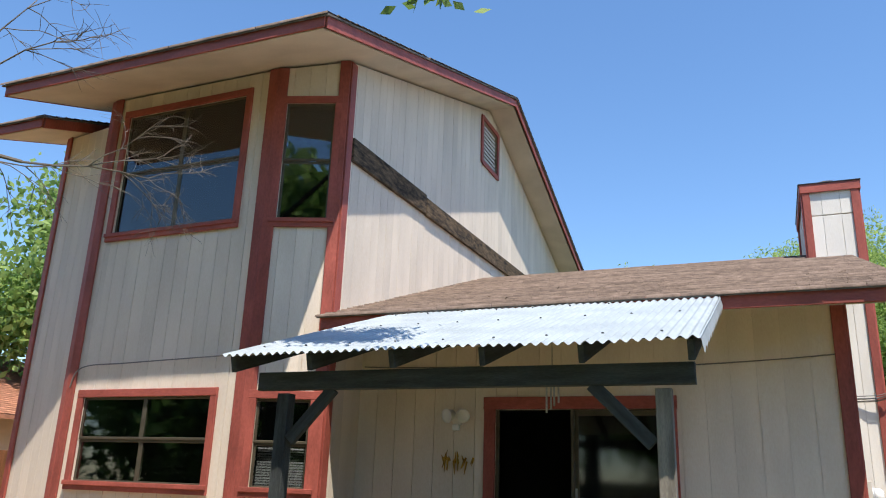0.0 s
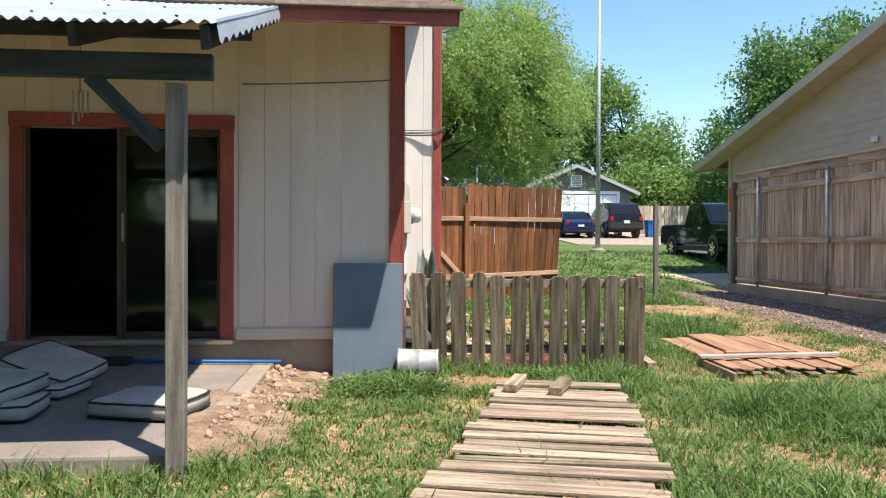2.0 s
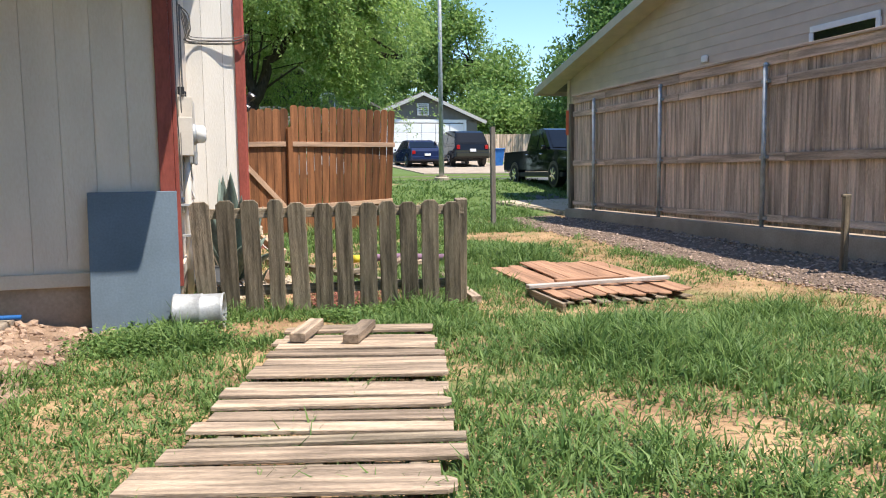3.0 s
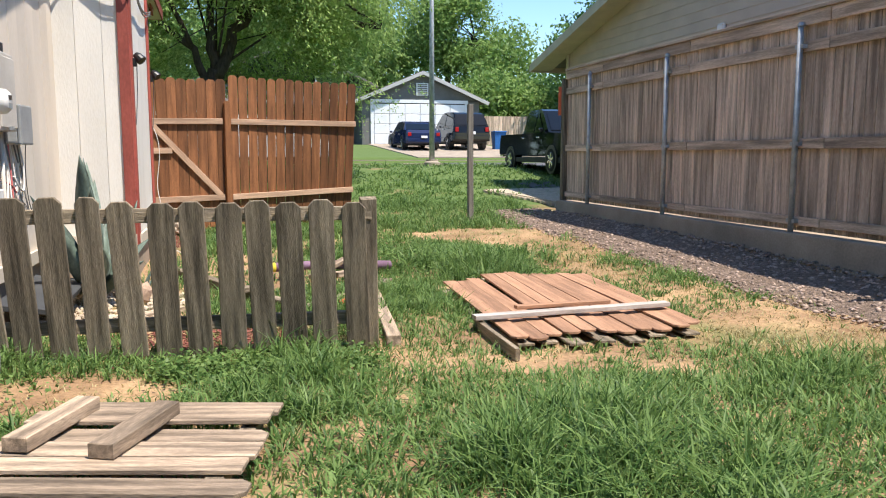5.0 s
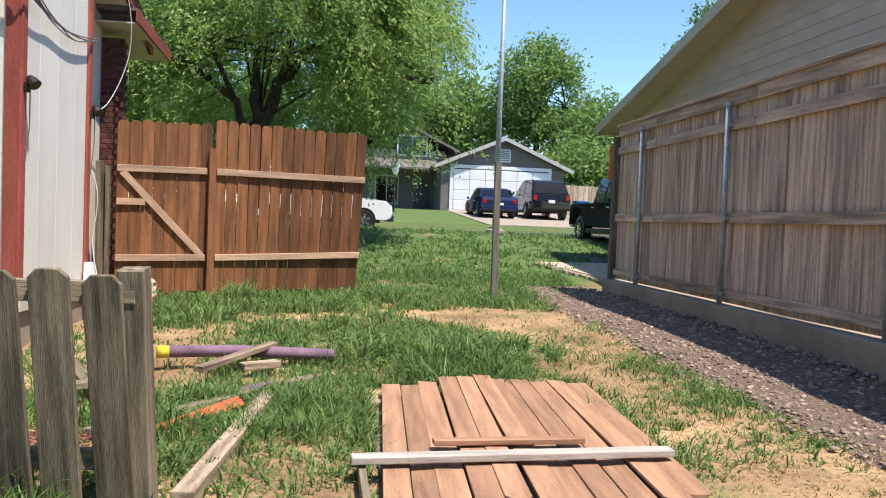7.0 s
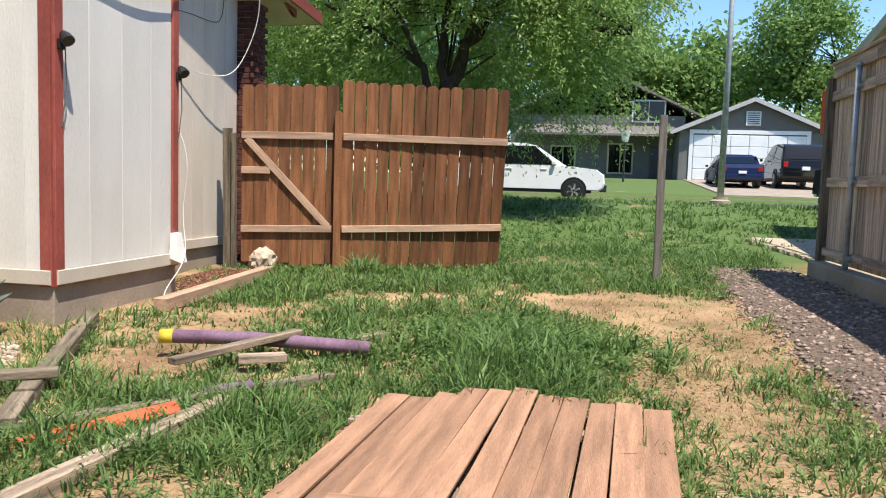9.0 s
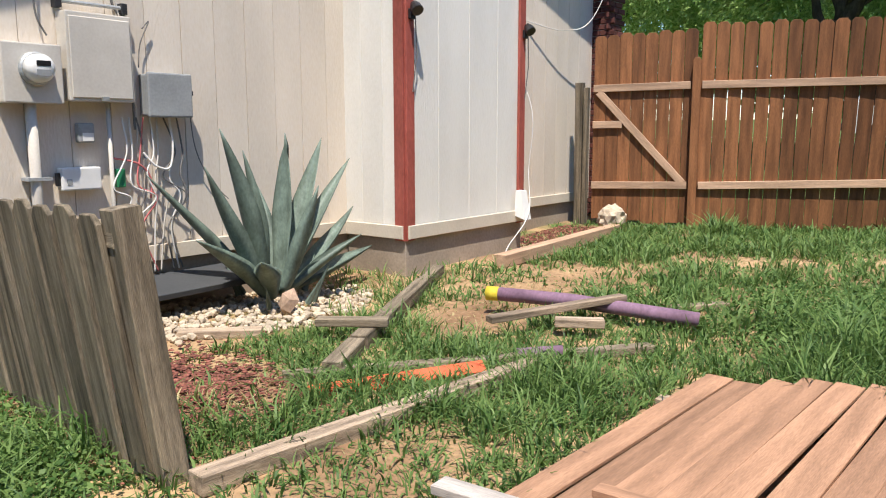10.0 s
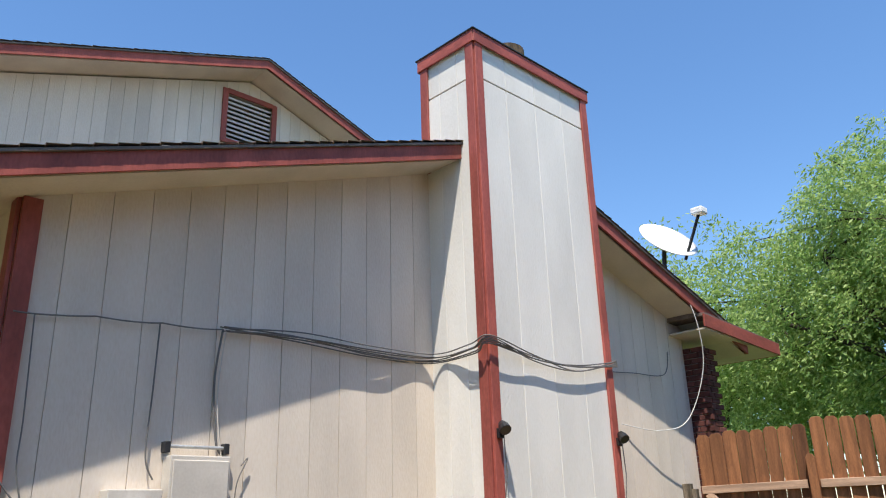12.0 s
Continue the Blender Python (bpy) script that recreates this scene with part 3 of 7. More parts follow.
# ---- windows ----
def window(name, p0, p1, u0, u1, z0, z1, label, split=True, blind=False, trim=0.09):
    """A double-hung window in a wall from p0 to p1: red surround, bronze sashes, panes."""
    a, d = Vector((*p0, 0)), Vector((*unit(p0, p1), 0))
    n = Vector((d.y, -d.x, 0))
    P = lambda u, z, t: a + d * u + n * t + Vector((0, 0, z))
    e = thing(name, P((u0 + u1) / 2, z0, 0), label, "window", "", "structure")
    for z, s in ((z0 - trim / 2, 0), (z1 + trim / 2, 1)):
        board("window_trim", P(u0 - trim, z, 0.03), P(u1 + trim, z, 0.03), trim, 0.035, TRIM, e, tuple(n))
    for u in (u0 - trim / 2, u1 + trim / 2):
        board("window_trim", P(u, z0, 0.029), P(u, z1, 0.029), trim, 0.033, TRIM, e, tuple(n))
    board("window_sill", P(u0 - trim, z0 - 0.01, 0.055), P(u1 + trim, z0 - 0.01, 0.055), 0.025, 0.05, TRIM, e, (0, 0, 1))
    cols = [(u0, (u0 + u1) / 2), ((u0 + u1) / 2, u1)] if split else [(u0, u1)]
    zm = (z0 + z1) / 2
    for ca, cb in cols:
        for za, zb, t in ((z0, zm, -0.025), (zm, z1, -0.005)):
            f = 0.03
            s = board("sash_rail", P(ca, za + f / 2, t), P(cb, za + f / 2, t), f, 0.025, BRONZE, e, tuple(n))
            board("sash_rail", P(ca, zb - f / 2, t), P(cb, zb - f / 2, t), f, 0.025, BRONZE, e, tuple(n))
            board("sash_stile", P(ca + f / 2, za + f, t), P(ca + f / 2, zb - f, t), f, 0.024, BRONZE, e, tuple(n))
            board("sash_stile", P(cb - f / 2, za + f, t), P(cb - f / 2, zb - f, t), f, 0.024, BRONZE, e, tuple(n))
            q = board("pane", P((ca + cb) / 2, za + f, t), P((ca + cb) / 2, zb - f, t), cb - ca - 2 * f, 0.006, GLASS, e, tuple(n))
            q.visible_shadow = False
    if name == "window_3":
        board("curtain", P((u0 + u1) / 2, zm + 0.03, -0.07), P((u0 + u1) / 2, z1 - 0.05, -0.07), u1 - u0 - 0.06, 0.006, BLIND, e, tuple(n), label="pale patterned curtain")
    if name == "window_2":
        board("roller_shade", P(u0 + 0.5, zm + 0.05, -0.08), P(u0 + 0.5, z1 - 0.04, -0.08), 0.8, 0.006, BLIND, e, tuple(n), label="pale roller shade")
    if blind:
        k = z0 + 0.03
        while k < zm - 0.03:
            board("blind_slat", P(u0 + 0.04, k, -0.07), P(u1 - 0.04, k, -0.07), 0.022, 0.003, BLIND, e, (n.x, n.y, 0.6))
            k += 0.028
    return e


window("window_1", C, B, 0.28, 2.2, 4.56, 6.24, "wide upper window in a red surround with bronze sashes")
window("window_2", C, B, 0.28, 2.2, 1.5, 2.48, "wide lower window in a red surround with bronze sashes")
window("window_3", B, A, *WR, 4.53, 6.05, "tall narrow upper window in a red surround", False)
window("window_4", B, A, *WR, 1.5, 2.45, "narrow lower window with white blinds in a red surround", False, True)

# gable vent
e = thing("gable_vent", (FX, 12.72, 7.28), "louvred attic vent in a red frame", "vent", "", "structure")
for y in (12.27, 13.17):
    board("vent_frame", (FX + 0.028, y, 7.25), (FX + 0.028, y, 8.2), 0.09, 0.03, TRIM, e, (1, 0, 0))
for z in (7.28, 8.17):
    board("vent_frame", (FX + 0.027, 12.315, z), (FX + 0.027, 13.125, z), 0.09, 0.028, TRIM, e, (1, 0, 0))
for i in range(10):
    z = 7.36 + i * 0.08
    board("louvre", (FX - 0.03, 12.31, z), (FX - 0.03, 13.13, z), 0.034, 0.01, BLIND, e, (0.9, 0, -0.4))

# old ledger on the tall wall, its line of the former roof
e = thing("old_ledger_beam", (FX + 0.04, 9.8, 5.6), "blackened weathered ledger beam left on the wall", "beam", "", "structure")
board("beam_piece", (FX + 0.035, 7.64, 5.50), (FX + 0.035, 9.86, 5.57), 0.30, 0.05, BURNT, e, (1, 0, 0))
board("beam_piece", (FX + 0.040, 9.87, 5.54), (FX + 0.040, 15.2, 5.70), 0.27, 0.05, BURNT, e, (1, 0, 0))

# ---- chimney ----
chim = thing("chimney", (1.08, 12.6, 0), "tall boxed chimney in pale siding with red corner boards", "chimney", "", "structure")
CX0, CX1, CY0, CY1, CZ = 0.72, 1.44, 11.75, 13.5, 5.97
bm = box(bmesh.new(), CX0 + 0.02, CY0 + 0.02, -0.3, CX1 - 0.02, CY1 - 0.02, CZ - 0.02)
part("chimney_core", bm, CONCRETE, chim)


def chim_side(p0, p1, z0, z1, w):
    a, b = Vector((*p0, 0)), Vector((*p1, 0))
    d = (b - a).normalized()
    n = Vector((d.y, -d.x, 0))
    L_ = (b - a).length
    k = 0
    while k < L_ - 0.02:
        k1 = min(L_, k + w)
        for za, zb in ((z0, 5.49), (5.505, z1)):
            c = a + d * ((k + k1) / 2) + n * -0.012
            board("siding_board", c + Vector((0, 0, za)), c + Vector((0, 0, zb)), k1 - k - 0.003, 0.02, SIDING_LIGHT, chim, tuple(n))
        k = k1


part("chimney_base", soft_box(CX0 + 0.06, CY0, -0.3, CX1, CY1, 0.415, 0.006), CONCRETE, chim, "bare concrete chimney footing")
chim_side((CX0, CY0), (CX1, CY0), 0.42, CZ, 0.24)
chim_side((CX1, CY0), (CX1, CY1), 0.42, CZ, 0.44)
chim_side((CX1, CY1), (CX0, CY1), 0.42, CZ, 0.24)
chim_side((CX0, CY1), (CX0, CY0), 4.6, CZ, 0.25)
for x, y, dirs in ((CX1, CY0, (((0, -1), (-1, 0)), ((1, 0), (0, 1)))), (CX1, CY1, (((1, 0), (0, -1)), ((0, 1), (-1, 0)))), (CX0, CY0, (((0, -1), (1, 0)), ((-1, 0), (0, 1)))), (CX0, CY1, (((0, 1), (1, 0)), ((-1, 0), (0, -1))))):
    z0 = 0.40 if x == CX1 else 4.7
    for n, r in dirs:
        n, r = Vector((*n, 0)), Vector((*r, 0))
        c = Vector((x, y, 0)) + n * 0.014 + r * 0.045
        board("corner_board", c + Vector((0, 0, z0)), c + Vector((0, 0, CZ)), 0.10, 0.026, TRIM, chim, tuple(n))
for p, q, n in (((CX0 - 0.03, CY0 - 0.028), (CX1 + 0.03, CY0 - 0.028), (0, -1, 0)), ((CX1 + 0.028, CY0 - 0.03), (CX1 + 0.028, CY1 + 0.03), (1, 0, 0)), ((CX0 - 0.03, CY1 + 0.028), (CX1 + 0.03, CY1 + 0.028), (0, 1, 0)), ((CX0 - 0.028, CY0 - 0.03), (CX0 - 0.028, CY1 + 0.03), (-1, 0, 0))):
    board("cap_fascia", (*p, CZ - 0.06), (*q, CZ - 0.06), 0.13, 0.022, TRIM, chim, n)
part("chimney_cap", soft_box(CX0 - 0.05, CY0 - 0.05, CZ, CX1 + 0.05, CY1 + 0.05, CZ + 0.02, 0.006), BLACK, chim, "thin dark metal cap")
part("flue_pot", disc_stack(bmesh.new(), (1.12, 12.62, CZ + 0.02), [(0.15, 0), (0.15, 0.16), (0.19, 0.17), (0.19, 0.28), (0.16, 0.30)], 20), BURNT, chim, "round metal flue cap")
for p0, p1 in (((CX0 + 0.05, CY0), (CX1, CY0)), ((CX1, CY0), (CX1, CY1)), ((CX1, CY1), (CX0 + 0.05, CY1))):
    skirt(p0, p1, 0.47)

# brick pier and small eave at the front corner
e = thing("brick_pier", (0.9, 16.42, 0), "dark red brick pier at the front corner of the house", "pier", "", "structure")
part("mortar", box(bmesh.new(), 0.66, 16.24, -0.2, 0.98, 16.56, 3.55), MORTAR, e)
for i in range(50):
    z = 0.0 + i * 0.071 + 0.035
    for k, (x, y, n) in enumerate(((0.985, 16.30, (1, 0, 0)), (0.985, 16.51, (1, 0, 0)), (0.72, 16.235, (0, -1, 0)), (0.92, 16.235, (0, -1, 0)))):
        s = 0.04 if i % 2 else -0.04
        c = Vector((x, y + (s if n[0] else 0), z)) + Vector((0 if n[0] else s, 0, 0))
        r = Vector((0, 1, 0)) if n[0] else Vector((1, 0, 0))
        board("brick", c - r * 0.095, c + r * 0.095, 0.06, 0.03, BRICK, e, n)
e = thing("front_eave", (0.9, 17.3, 3.6), "red fascia and soffit of the front eave return", "eave", "", "structure")
part("soffit", hexa(bmesh.new(), [(0.2, 15.9, 3.68), (1.28, 15.9, 3.68), (1.28, 17.9, 3.58), (0.2, 17.9, 3.58), (0.2, 15.9, 3.70), (1.28, 15.9, 3.70), (1.28, 17.9, 3.60), (0.2, 17.9, 3.60)]), SOFFIT, e)
part("roof_deck", hexa(bmesh.new(), [(0.2, 15.9, 3.85), (1.30, 15.9, 3.85), (1.30, 17.92, 3.72), (0.2, 17.92, 3.72), (0.2, 15.9, 4.0), (1.30, 15.9, 3.88), (1.30, 17.92, 3.75), (0.2, 17.92, 3.75)]), SHINGLE, e)
board("fascia", (1.295, 15.85, 3.78), (1.295, 17.92, 3.66), 0.16, 0.024, TRIM, e, (1, 0, 0))
board("fascia", (0.2, 17.93, 3.66), (1.30, 17.93, 3.66), 0.16, 0.024, TRIM, e, (0, 1, 0))

# ---- sliding door and room behind it, dimness put into its colour ----
e = thing("door_1", (-1.85, FY, S_LOW), "open sliding patio door in a red surround, one dark glass leaf", "door", "", "structure")
for x in (-2.81, -0.89):
    board("door_trim", (x, FY - 0.03, S_LOW - 0.03), (x, FY - 0.03, 2.43), 0.125, 0.04, TRIM, e)
board("door_trim", (-2.88, FY - 0.031, 2.49), (-0.82, FY - 0.031, 2.49), 0.13, 0.04, TRIM, e)
board("door_sill", (-2.88, FY - 0.05, S_LOW - 0.02), (-0.82, FY - 0.05, S_LOW - 0.02), 0.14, 0.04, CONCRETE, e, (0, 0, 1))
for x in (-2.73, -1.9):
    board("door_jamb", (x, FY + 0.02, S_LOW), (x, FY + 0.02, 2.42), 0.035, 0.05, BRONZE, e)
leaf = thing("door_leaf", (-1.4, FY + 0.05, S_LOW), "")
leaf.parent = e
leaf.matrix_parent_inverse = WORLD[e.name].inverted()
for x in (-1.87, -0.97):
    board("leaf_stile", (x, FY + 0.05, S_LOW), (x, FY + 0.05, 2.42), 0.05, 0.03, BRONZE, leaf)
for z in (S_LOW + 0.04, 2.39):
    board("leaf_rail", (-1.845, FY + 0.05, z), (-0.995, FY + 0.05, z), 0.06, 0.028, BRONZE, leaf)
q = board("pane", (-1.42, FY + 0.05, S_LOW + 0.07), (-1.42, FY + 0.05, 2.36), 0.85, 0.008, SCREEN, leaf)
q.visible_shadow = False
board("door_handle", (-1.87, FY + 0.02, 1.35), (-1.87, FY + 0.02, 1.62), 0.02, 0.02, STEEL, leaf)
# inner surfaces coloured dark so the rooms read as unlit
part("room_floor", box(bmesh.new(), -4.3, FY + 0.13, 0.28, 0.6, 16.0, 0.40), ROOM_SHADE)["kind"] = "structure"
part("room_ceiling", box(bmesh.new(), -4.3, FY + 0.15, 2.75, 0.6, 16.0, 2.85), ROOM_SHADE)["kind"] = "structure"
part("room_partition", box(bmesh.new(), -4.3, 12.0, 0.40, 0.6, 12.1, 2.75), ROOM_SHADE)["kind"] = "structure"
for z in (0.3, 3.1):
    part("upper_floor", box(bmesh.new(), -9.0, 7.75, z, FX - 0.16, 18.8, z + 0.1), ROOM_SHADE)["kind"] = "structure"
part("upper_partition", box(bmesh.new(), -9.0, 10.2, 0.42, FX - 0.16, 10.3, 6.5), ROOM_SHADE)["kind"] = "structure"

# ---- patio and its tin roof ----
bm = soft_box(-4.44, 4.98, -0.2, -0.62, 8.27, 0.21, 0.02, 2)
patio = part("patio_slab", bm, SLAB)
tagged(patio, "grey worn concrete patio slab", "patio", "", "structure")
part("patio_step", soft_box(-0.62, 6.3, -0.1, -0.44, 8.25, 0.205, 0.02, 2), CONCRETE)
tagged(bpy.data.objects["patio_step"], "pale broken concrete slab end beside the patio", "slab", "", "structure")

cover = thing("patio_cover", (-1.9, 6, 0.2), "timber patio cover with a corrugated metal roof", "patio cover")
TX0, TX1, TY0, TY1 = -3.6, -0.28, 4.58, 7.40
tin_z = lambda y: 2.44 + 0.325 * (y - TY0)
v, f = [], []
nu, nv = 330, 8
for j in range(nv + 1):
    y = TY0 + (TY1 - TY0) * j / nv
    for i in range(nu + 1):
        x = TX0 + (TX1 - TX0) * i / nu
        v.append((x, y + 0.02 * noise.noise((x * 1.2, 0, 3)) * (j == 0), tin_z(y) + 0.011 * math.sin(x * math.tau / 0.068) + 0.012 * noise.noise((x * 1.5, y, 9))))
for j in range(nv):
    for i in range(nu):
        k = j * (nu + 1) + i
        f.append((k, k + 1, k + nu + 2, k + nu + 1))
array_part("tin_sheet", v, f, TIN, cover, "corrugated galvanised metal sheet", "", True)
# bent-down end sheet
v, f = [], []
for j in range(41):
    y = TY0 + 0.1 + (TY1 - TY0 - 0.2) * j / 40
    for k in range(2):
        v.append((TX1 - 0.01 + 0.02 * k, y, tin_z(y) + 0.01 - k * (0.11 + 0.02 * math.sin(j * 1.9))))
for j in range(40):
    f.append((j * 2, j * 2 + 1, j * 2 + 3, j * 2 + 2))
array_part("end_flashing", v, f, TIN, cover)
for i in range(26):
    x = TX0 + 0.2 + (i % 9) * 0.36
    y = (TY0 + 0.25, (TY0 + TY1) / 2, TY1 - 0.4)[i // 9]
    part("roof_screw", disc_stack(bmesh.new(), (x, y, tin_z(y) + 0.012), [(0.010, 0), (0.008, 0.007)], 6), BLACK, cover)
for i, x in enumerate(np.linspace(TX0 + 0.08, TX1 - 0.06, 6)):
    board("rafter", (x, TY0 + 0.06, tin_z(TY0 + 0.06) - 0.08), (x, TY1 - 0.05, tin_z(TY1 - 0.05) - 0.08), 0.12, 0.04, DARKWOOD, cover, (1, 0, 0))
BY = 4.86
board("front_beam", (-3.42, BY, 2.278), (-0.34, BY, 2.278), 0.13, 0.07, DARKWOOD, cover)
board("purlin", (-3.55, 6.1, tin_z(6.1) - 0.17), (-0.33, 6.1, tin_z(6.1) - 0.17), 0.06, 0.04, DARKWOOD, cover)
for x in (-3.2, -0.53):
    board("post", (x, BY + 0.02, 0.0), (x, BY + 0.02, 2.195), 0.095, 0.095, POSTWOOD if x > -1 else DARKWOOD, cover)
board("brace", (-3.13, BY, 1.86), (-2.80, BY, 2.22), 0.085, 0.045, DARKWOOD, cover)
board("brace", (-0.60, BY, 1.86), (-0.96, BY, 2.22), 0.085, 0.045, DARKWOOD, cover)

# ---- fences ----
def picket_fence():
    e = thing("picket_fence", (2.1, 8.33, 0.05), "low weathered grey picket fence with uneven dog-eared boards", "fence")
    p, q = Vector((0.88, 8.44, 0)), Vector((3.195, 8.26, 0))
    d = (q - p).normalized()
    n = Vector((d.y, -d.x, 0))
    rnd = random.Random(4)
    tilt = lambda z: Vector((0.03, 0.13, 0)) * (1.05 - z)
    for i in range(12):
        c = p + (q - p) * ((i + 0.45) / 12) + n * 0.02 + d * rnd.uniform(-0.012, 0.012)
        lean = rnd.uniform(-0.022, 0.022)
        w = rnd.choice((0.132, 0.146, 0.152, 0.165))
        hgt = 1.055 - 0.002 * i + rnd.uniform(-0.02, 0.02)
        z0 = rnd.uniform(0.05, 0.09)
        board("picket", c + tilt(z0) + Vector((0, 0, z0)), c + d * lean + tilt(hgt) + Vector((0, 0, hgt)), w, 0.022, OLDWOOD, e, tuple(n), "dog")
    for z in (0.28, 0.95):
        board("rail", p + tilt(z) + Vector((0, 0, z)) - n * 0.015, q + tilt(z) + Vector((0, 0, z)) - n * 0.015, 0.085, 0.035, OLDWOOD, e, tuple(n))
    board("end_post", q + tilt(0) - d * 0.02 + Vector((0, 0, -0.1)) - n * 0.05, q + tilt(1.04) - d * 0.02 + Vector((0, 0, 1.04)) - n * 0.05, 0.10, 0.10, OLDWOOD, e, tuple(n))
    return e


picket_fence()


def cedar_fence():
    rnd = random.Random(8)
    g = thing("cedar_gate", (1.75, 15.65, 0.2), "reddish cedar gate with a diagonal brace", "gate")
    s = thing("cedar_fence", (3.3, 16.1, 0.2), "leaning reddish cedar privacy fence section with pale rails", "fence")
    P0, P1, P2 = Vector((1.20, 15.45, 0)), Vector((2.30, 15.80, 0)), Vector((4.24, 16.42, 0))

    LEAN_BY = Vector((0.10, -0.15, 0))

    def run(e, a, b, count, z0, zt0, zt1, lean=Vector((0, 0, 0)), gap=(0.003, 0.012)):
        d = (b - a).normalized()
        n = Vector((d.y, -d.x, 0))
        for i in range(count):
            u = (i + 0.5) / count
            c = a + (b - a) * u
            z1 = zt0 + (zt1 - zt0) * u + rnd.uniform(-0.015, 0.015)
            board("fence_board", c + Vector((0, 0, z0 + rnd.uniform(-0.03, 0.03))), c + lean * u + n * rnd.uniform(-0.004, 0.004) + Vector((0, 0, z1)), (b - a).length / count - rnd.uniform(*gap), 0.018, CEDAR, e, tuple(n), "dog")
        return d, n

    d, n = run(g, P0, P1, 8, 0.22, 2.385, 2.43, gap=(0.001, 0.005))
    for z in (0.65, 1.78):
        board("rail", P0 + n * 0.03 + Vector((0, 0, z)), P1 - d * 0.06 + n * 0.03 + Vector((0, 0, z + 0.02)), 0.085, 0.036, CEDAR_PALE, g, tuple(n))
    board("short_rail", P0 + n * 0.03 + Vector((0, 0, 1.36)), P0 + d * 0.34 + n * 0.03 + Vector((0, 0, 1.365)), 0.085, 0.036, CEDAR_PALE, g, tuple(n))
    board("brace", P0 + d * 0.06 + n * 0.032 + Vector((0, 0, 1.74)), P1 - d * 0.12 + n * 0.032 + Vector((0, 0, 0.70)), 0.085, 0.03, CEDAR_PALE, g, tuple(n))
    d, n = run(s, P1 + (P2 - P1) * 0.02, P2, 14, 0.18, 2.47, 2.44, LEAN_BY, (0.001, 0.010))
    for z, dz in ((0.67, 0.07), (1.80, 0.0)):
        board("rail", P1 + d * 0.06 + n * 0.03 + Vector((0, 0, z)), P2 + LEAN_BY * (z / 2.4) + n * 0.03 + Vector((0, 0, z + dz)), 0.085, 0.036, CEDAR_PALE, s, tuple(n))
    board("post", P1 + n * 0.045 + Vector((0, 0, -0.1)), P1 + n * 0.045 + Vector((0, 0, 2.10)), 0.09, 0.09, CEDAR, s, tuple(n), "dog")
    o = thing("old_fence_post", (1.02, 15.5, 0), "split grey weathered fence post beside the gate", "post")
    board("post", (1.02, 15.48, -0.1), (0.99, 15.5, 1.86), 0.09, 0.09, OLDWOOD, o)
    board("post", (1.10, 15.47, -0.1), (1.09, 15.48, 1.80), 0.05, 0.07, OLDWOOD, o)


cedar_fence()


def neighbour_fence():
    e = thing("neighbour_fence", (8.05, 6, 0.4), "tall grey-brown board fence with steel posts on a concrete footing", "fence")
    rnd = random.Random(6)
    y, Y1 = -7.0, 16.35
    while y < Y1:
        w = rnd.uniform(0.132, 0.142)
        board("fence_board", (8.10, y, 0.52), (8.10 + rnd.uniform(-0.004, 0.004), y, 2.73 + rnd.uniform(-0.012, 0.012)), w - 0.006, 0.018, GREYFENCE, e, (-1, 0, 0))
        y += w
    for z, w in ((0.62, 0.09), (1.42, 0.11), (2.40, 0.11), (2.68, 0.14)):
        k = -7.0
        while k < Y1 - 0.1:
            k1 = min(Y1, k + 2.44)
            board("rail", (8.065, k + 0.003, z), (8.065, k1 - 0.003, z), w, 0.038, GREYFENCE, e, (-1, 0, 0))
            k = k1
    board("cap_board", (8.07, -7, 2.768), (8.07, Y1, 2.768), 0.10, 0.035, GREYFENCE, e, (0, 0, 1))
    for y in (15.33, 12.99, 10.44, 7.95, 5.5, 3.0, 0.5, -2.0):
        p = part("steel_post", tube(bmesh.new(), [(8.005, y, 0.35), (8.005, y, 2.60)], 0.03, 10), STEEL, e, "", True)
        part("post_cap", disc_stack(bmesh.new(), (8.005, y, 2.60), [(0.036, 0), (0.036, 0.02), (0.02, 0.045)], 10), STEEL, e)
        for z in (0.62, 1.42, 2.40):
            part("bracket", box(bmesh.new(), 7.99, y - 0.06, z - 0.02, 8.045, y + 0.06, z + 0.02), STEEL, e)
    board("end_post", (8.06, 16.42, 0.2), (8.06, 16.42, 2.62), 0.10, 0.10, OLDWOOD, e)
    board("orange_board", (8.03, 16.50, 2.0), (8.03, 16.50, 2.5), 0.14, 0.02, ORANGE, e, (-1, -0.5, 0))
    foot = part("concrete_footing", soft_box(7.93, -7, -0.2, 8.28, 16.45, 0.50, 0.015, 2), CONCRETE)
    tagged(foot, "grey concrete footing wall under the board fence", "footing", "", "structure")


neighbour_fence()
o = thing("wooden_post", (6.15, 15.85, 0.1), "lone leaning grey wooden post in the lawn", "post")
board("post", (6.155, 15.85, 0.0), (6.14, 15.85, 2.12), 0.085, 0.085, POSTWOOD, o)
o = thing("garden_stake", (7.4, 8.35, 0.1), "short dark wooden stake beside the gravel", "stake")
board("stake", (7.4, 8.35, 0.0), (7.41, 8.35, 0.98), 0.07, 0.05, OLDWOOD, o)
board("stake_head", (7.35, 8.35, 0.98), (7.46, 8.35, 0.98), 0.03, 0.03, OLDWOOD, o)

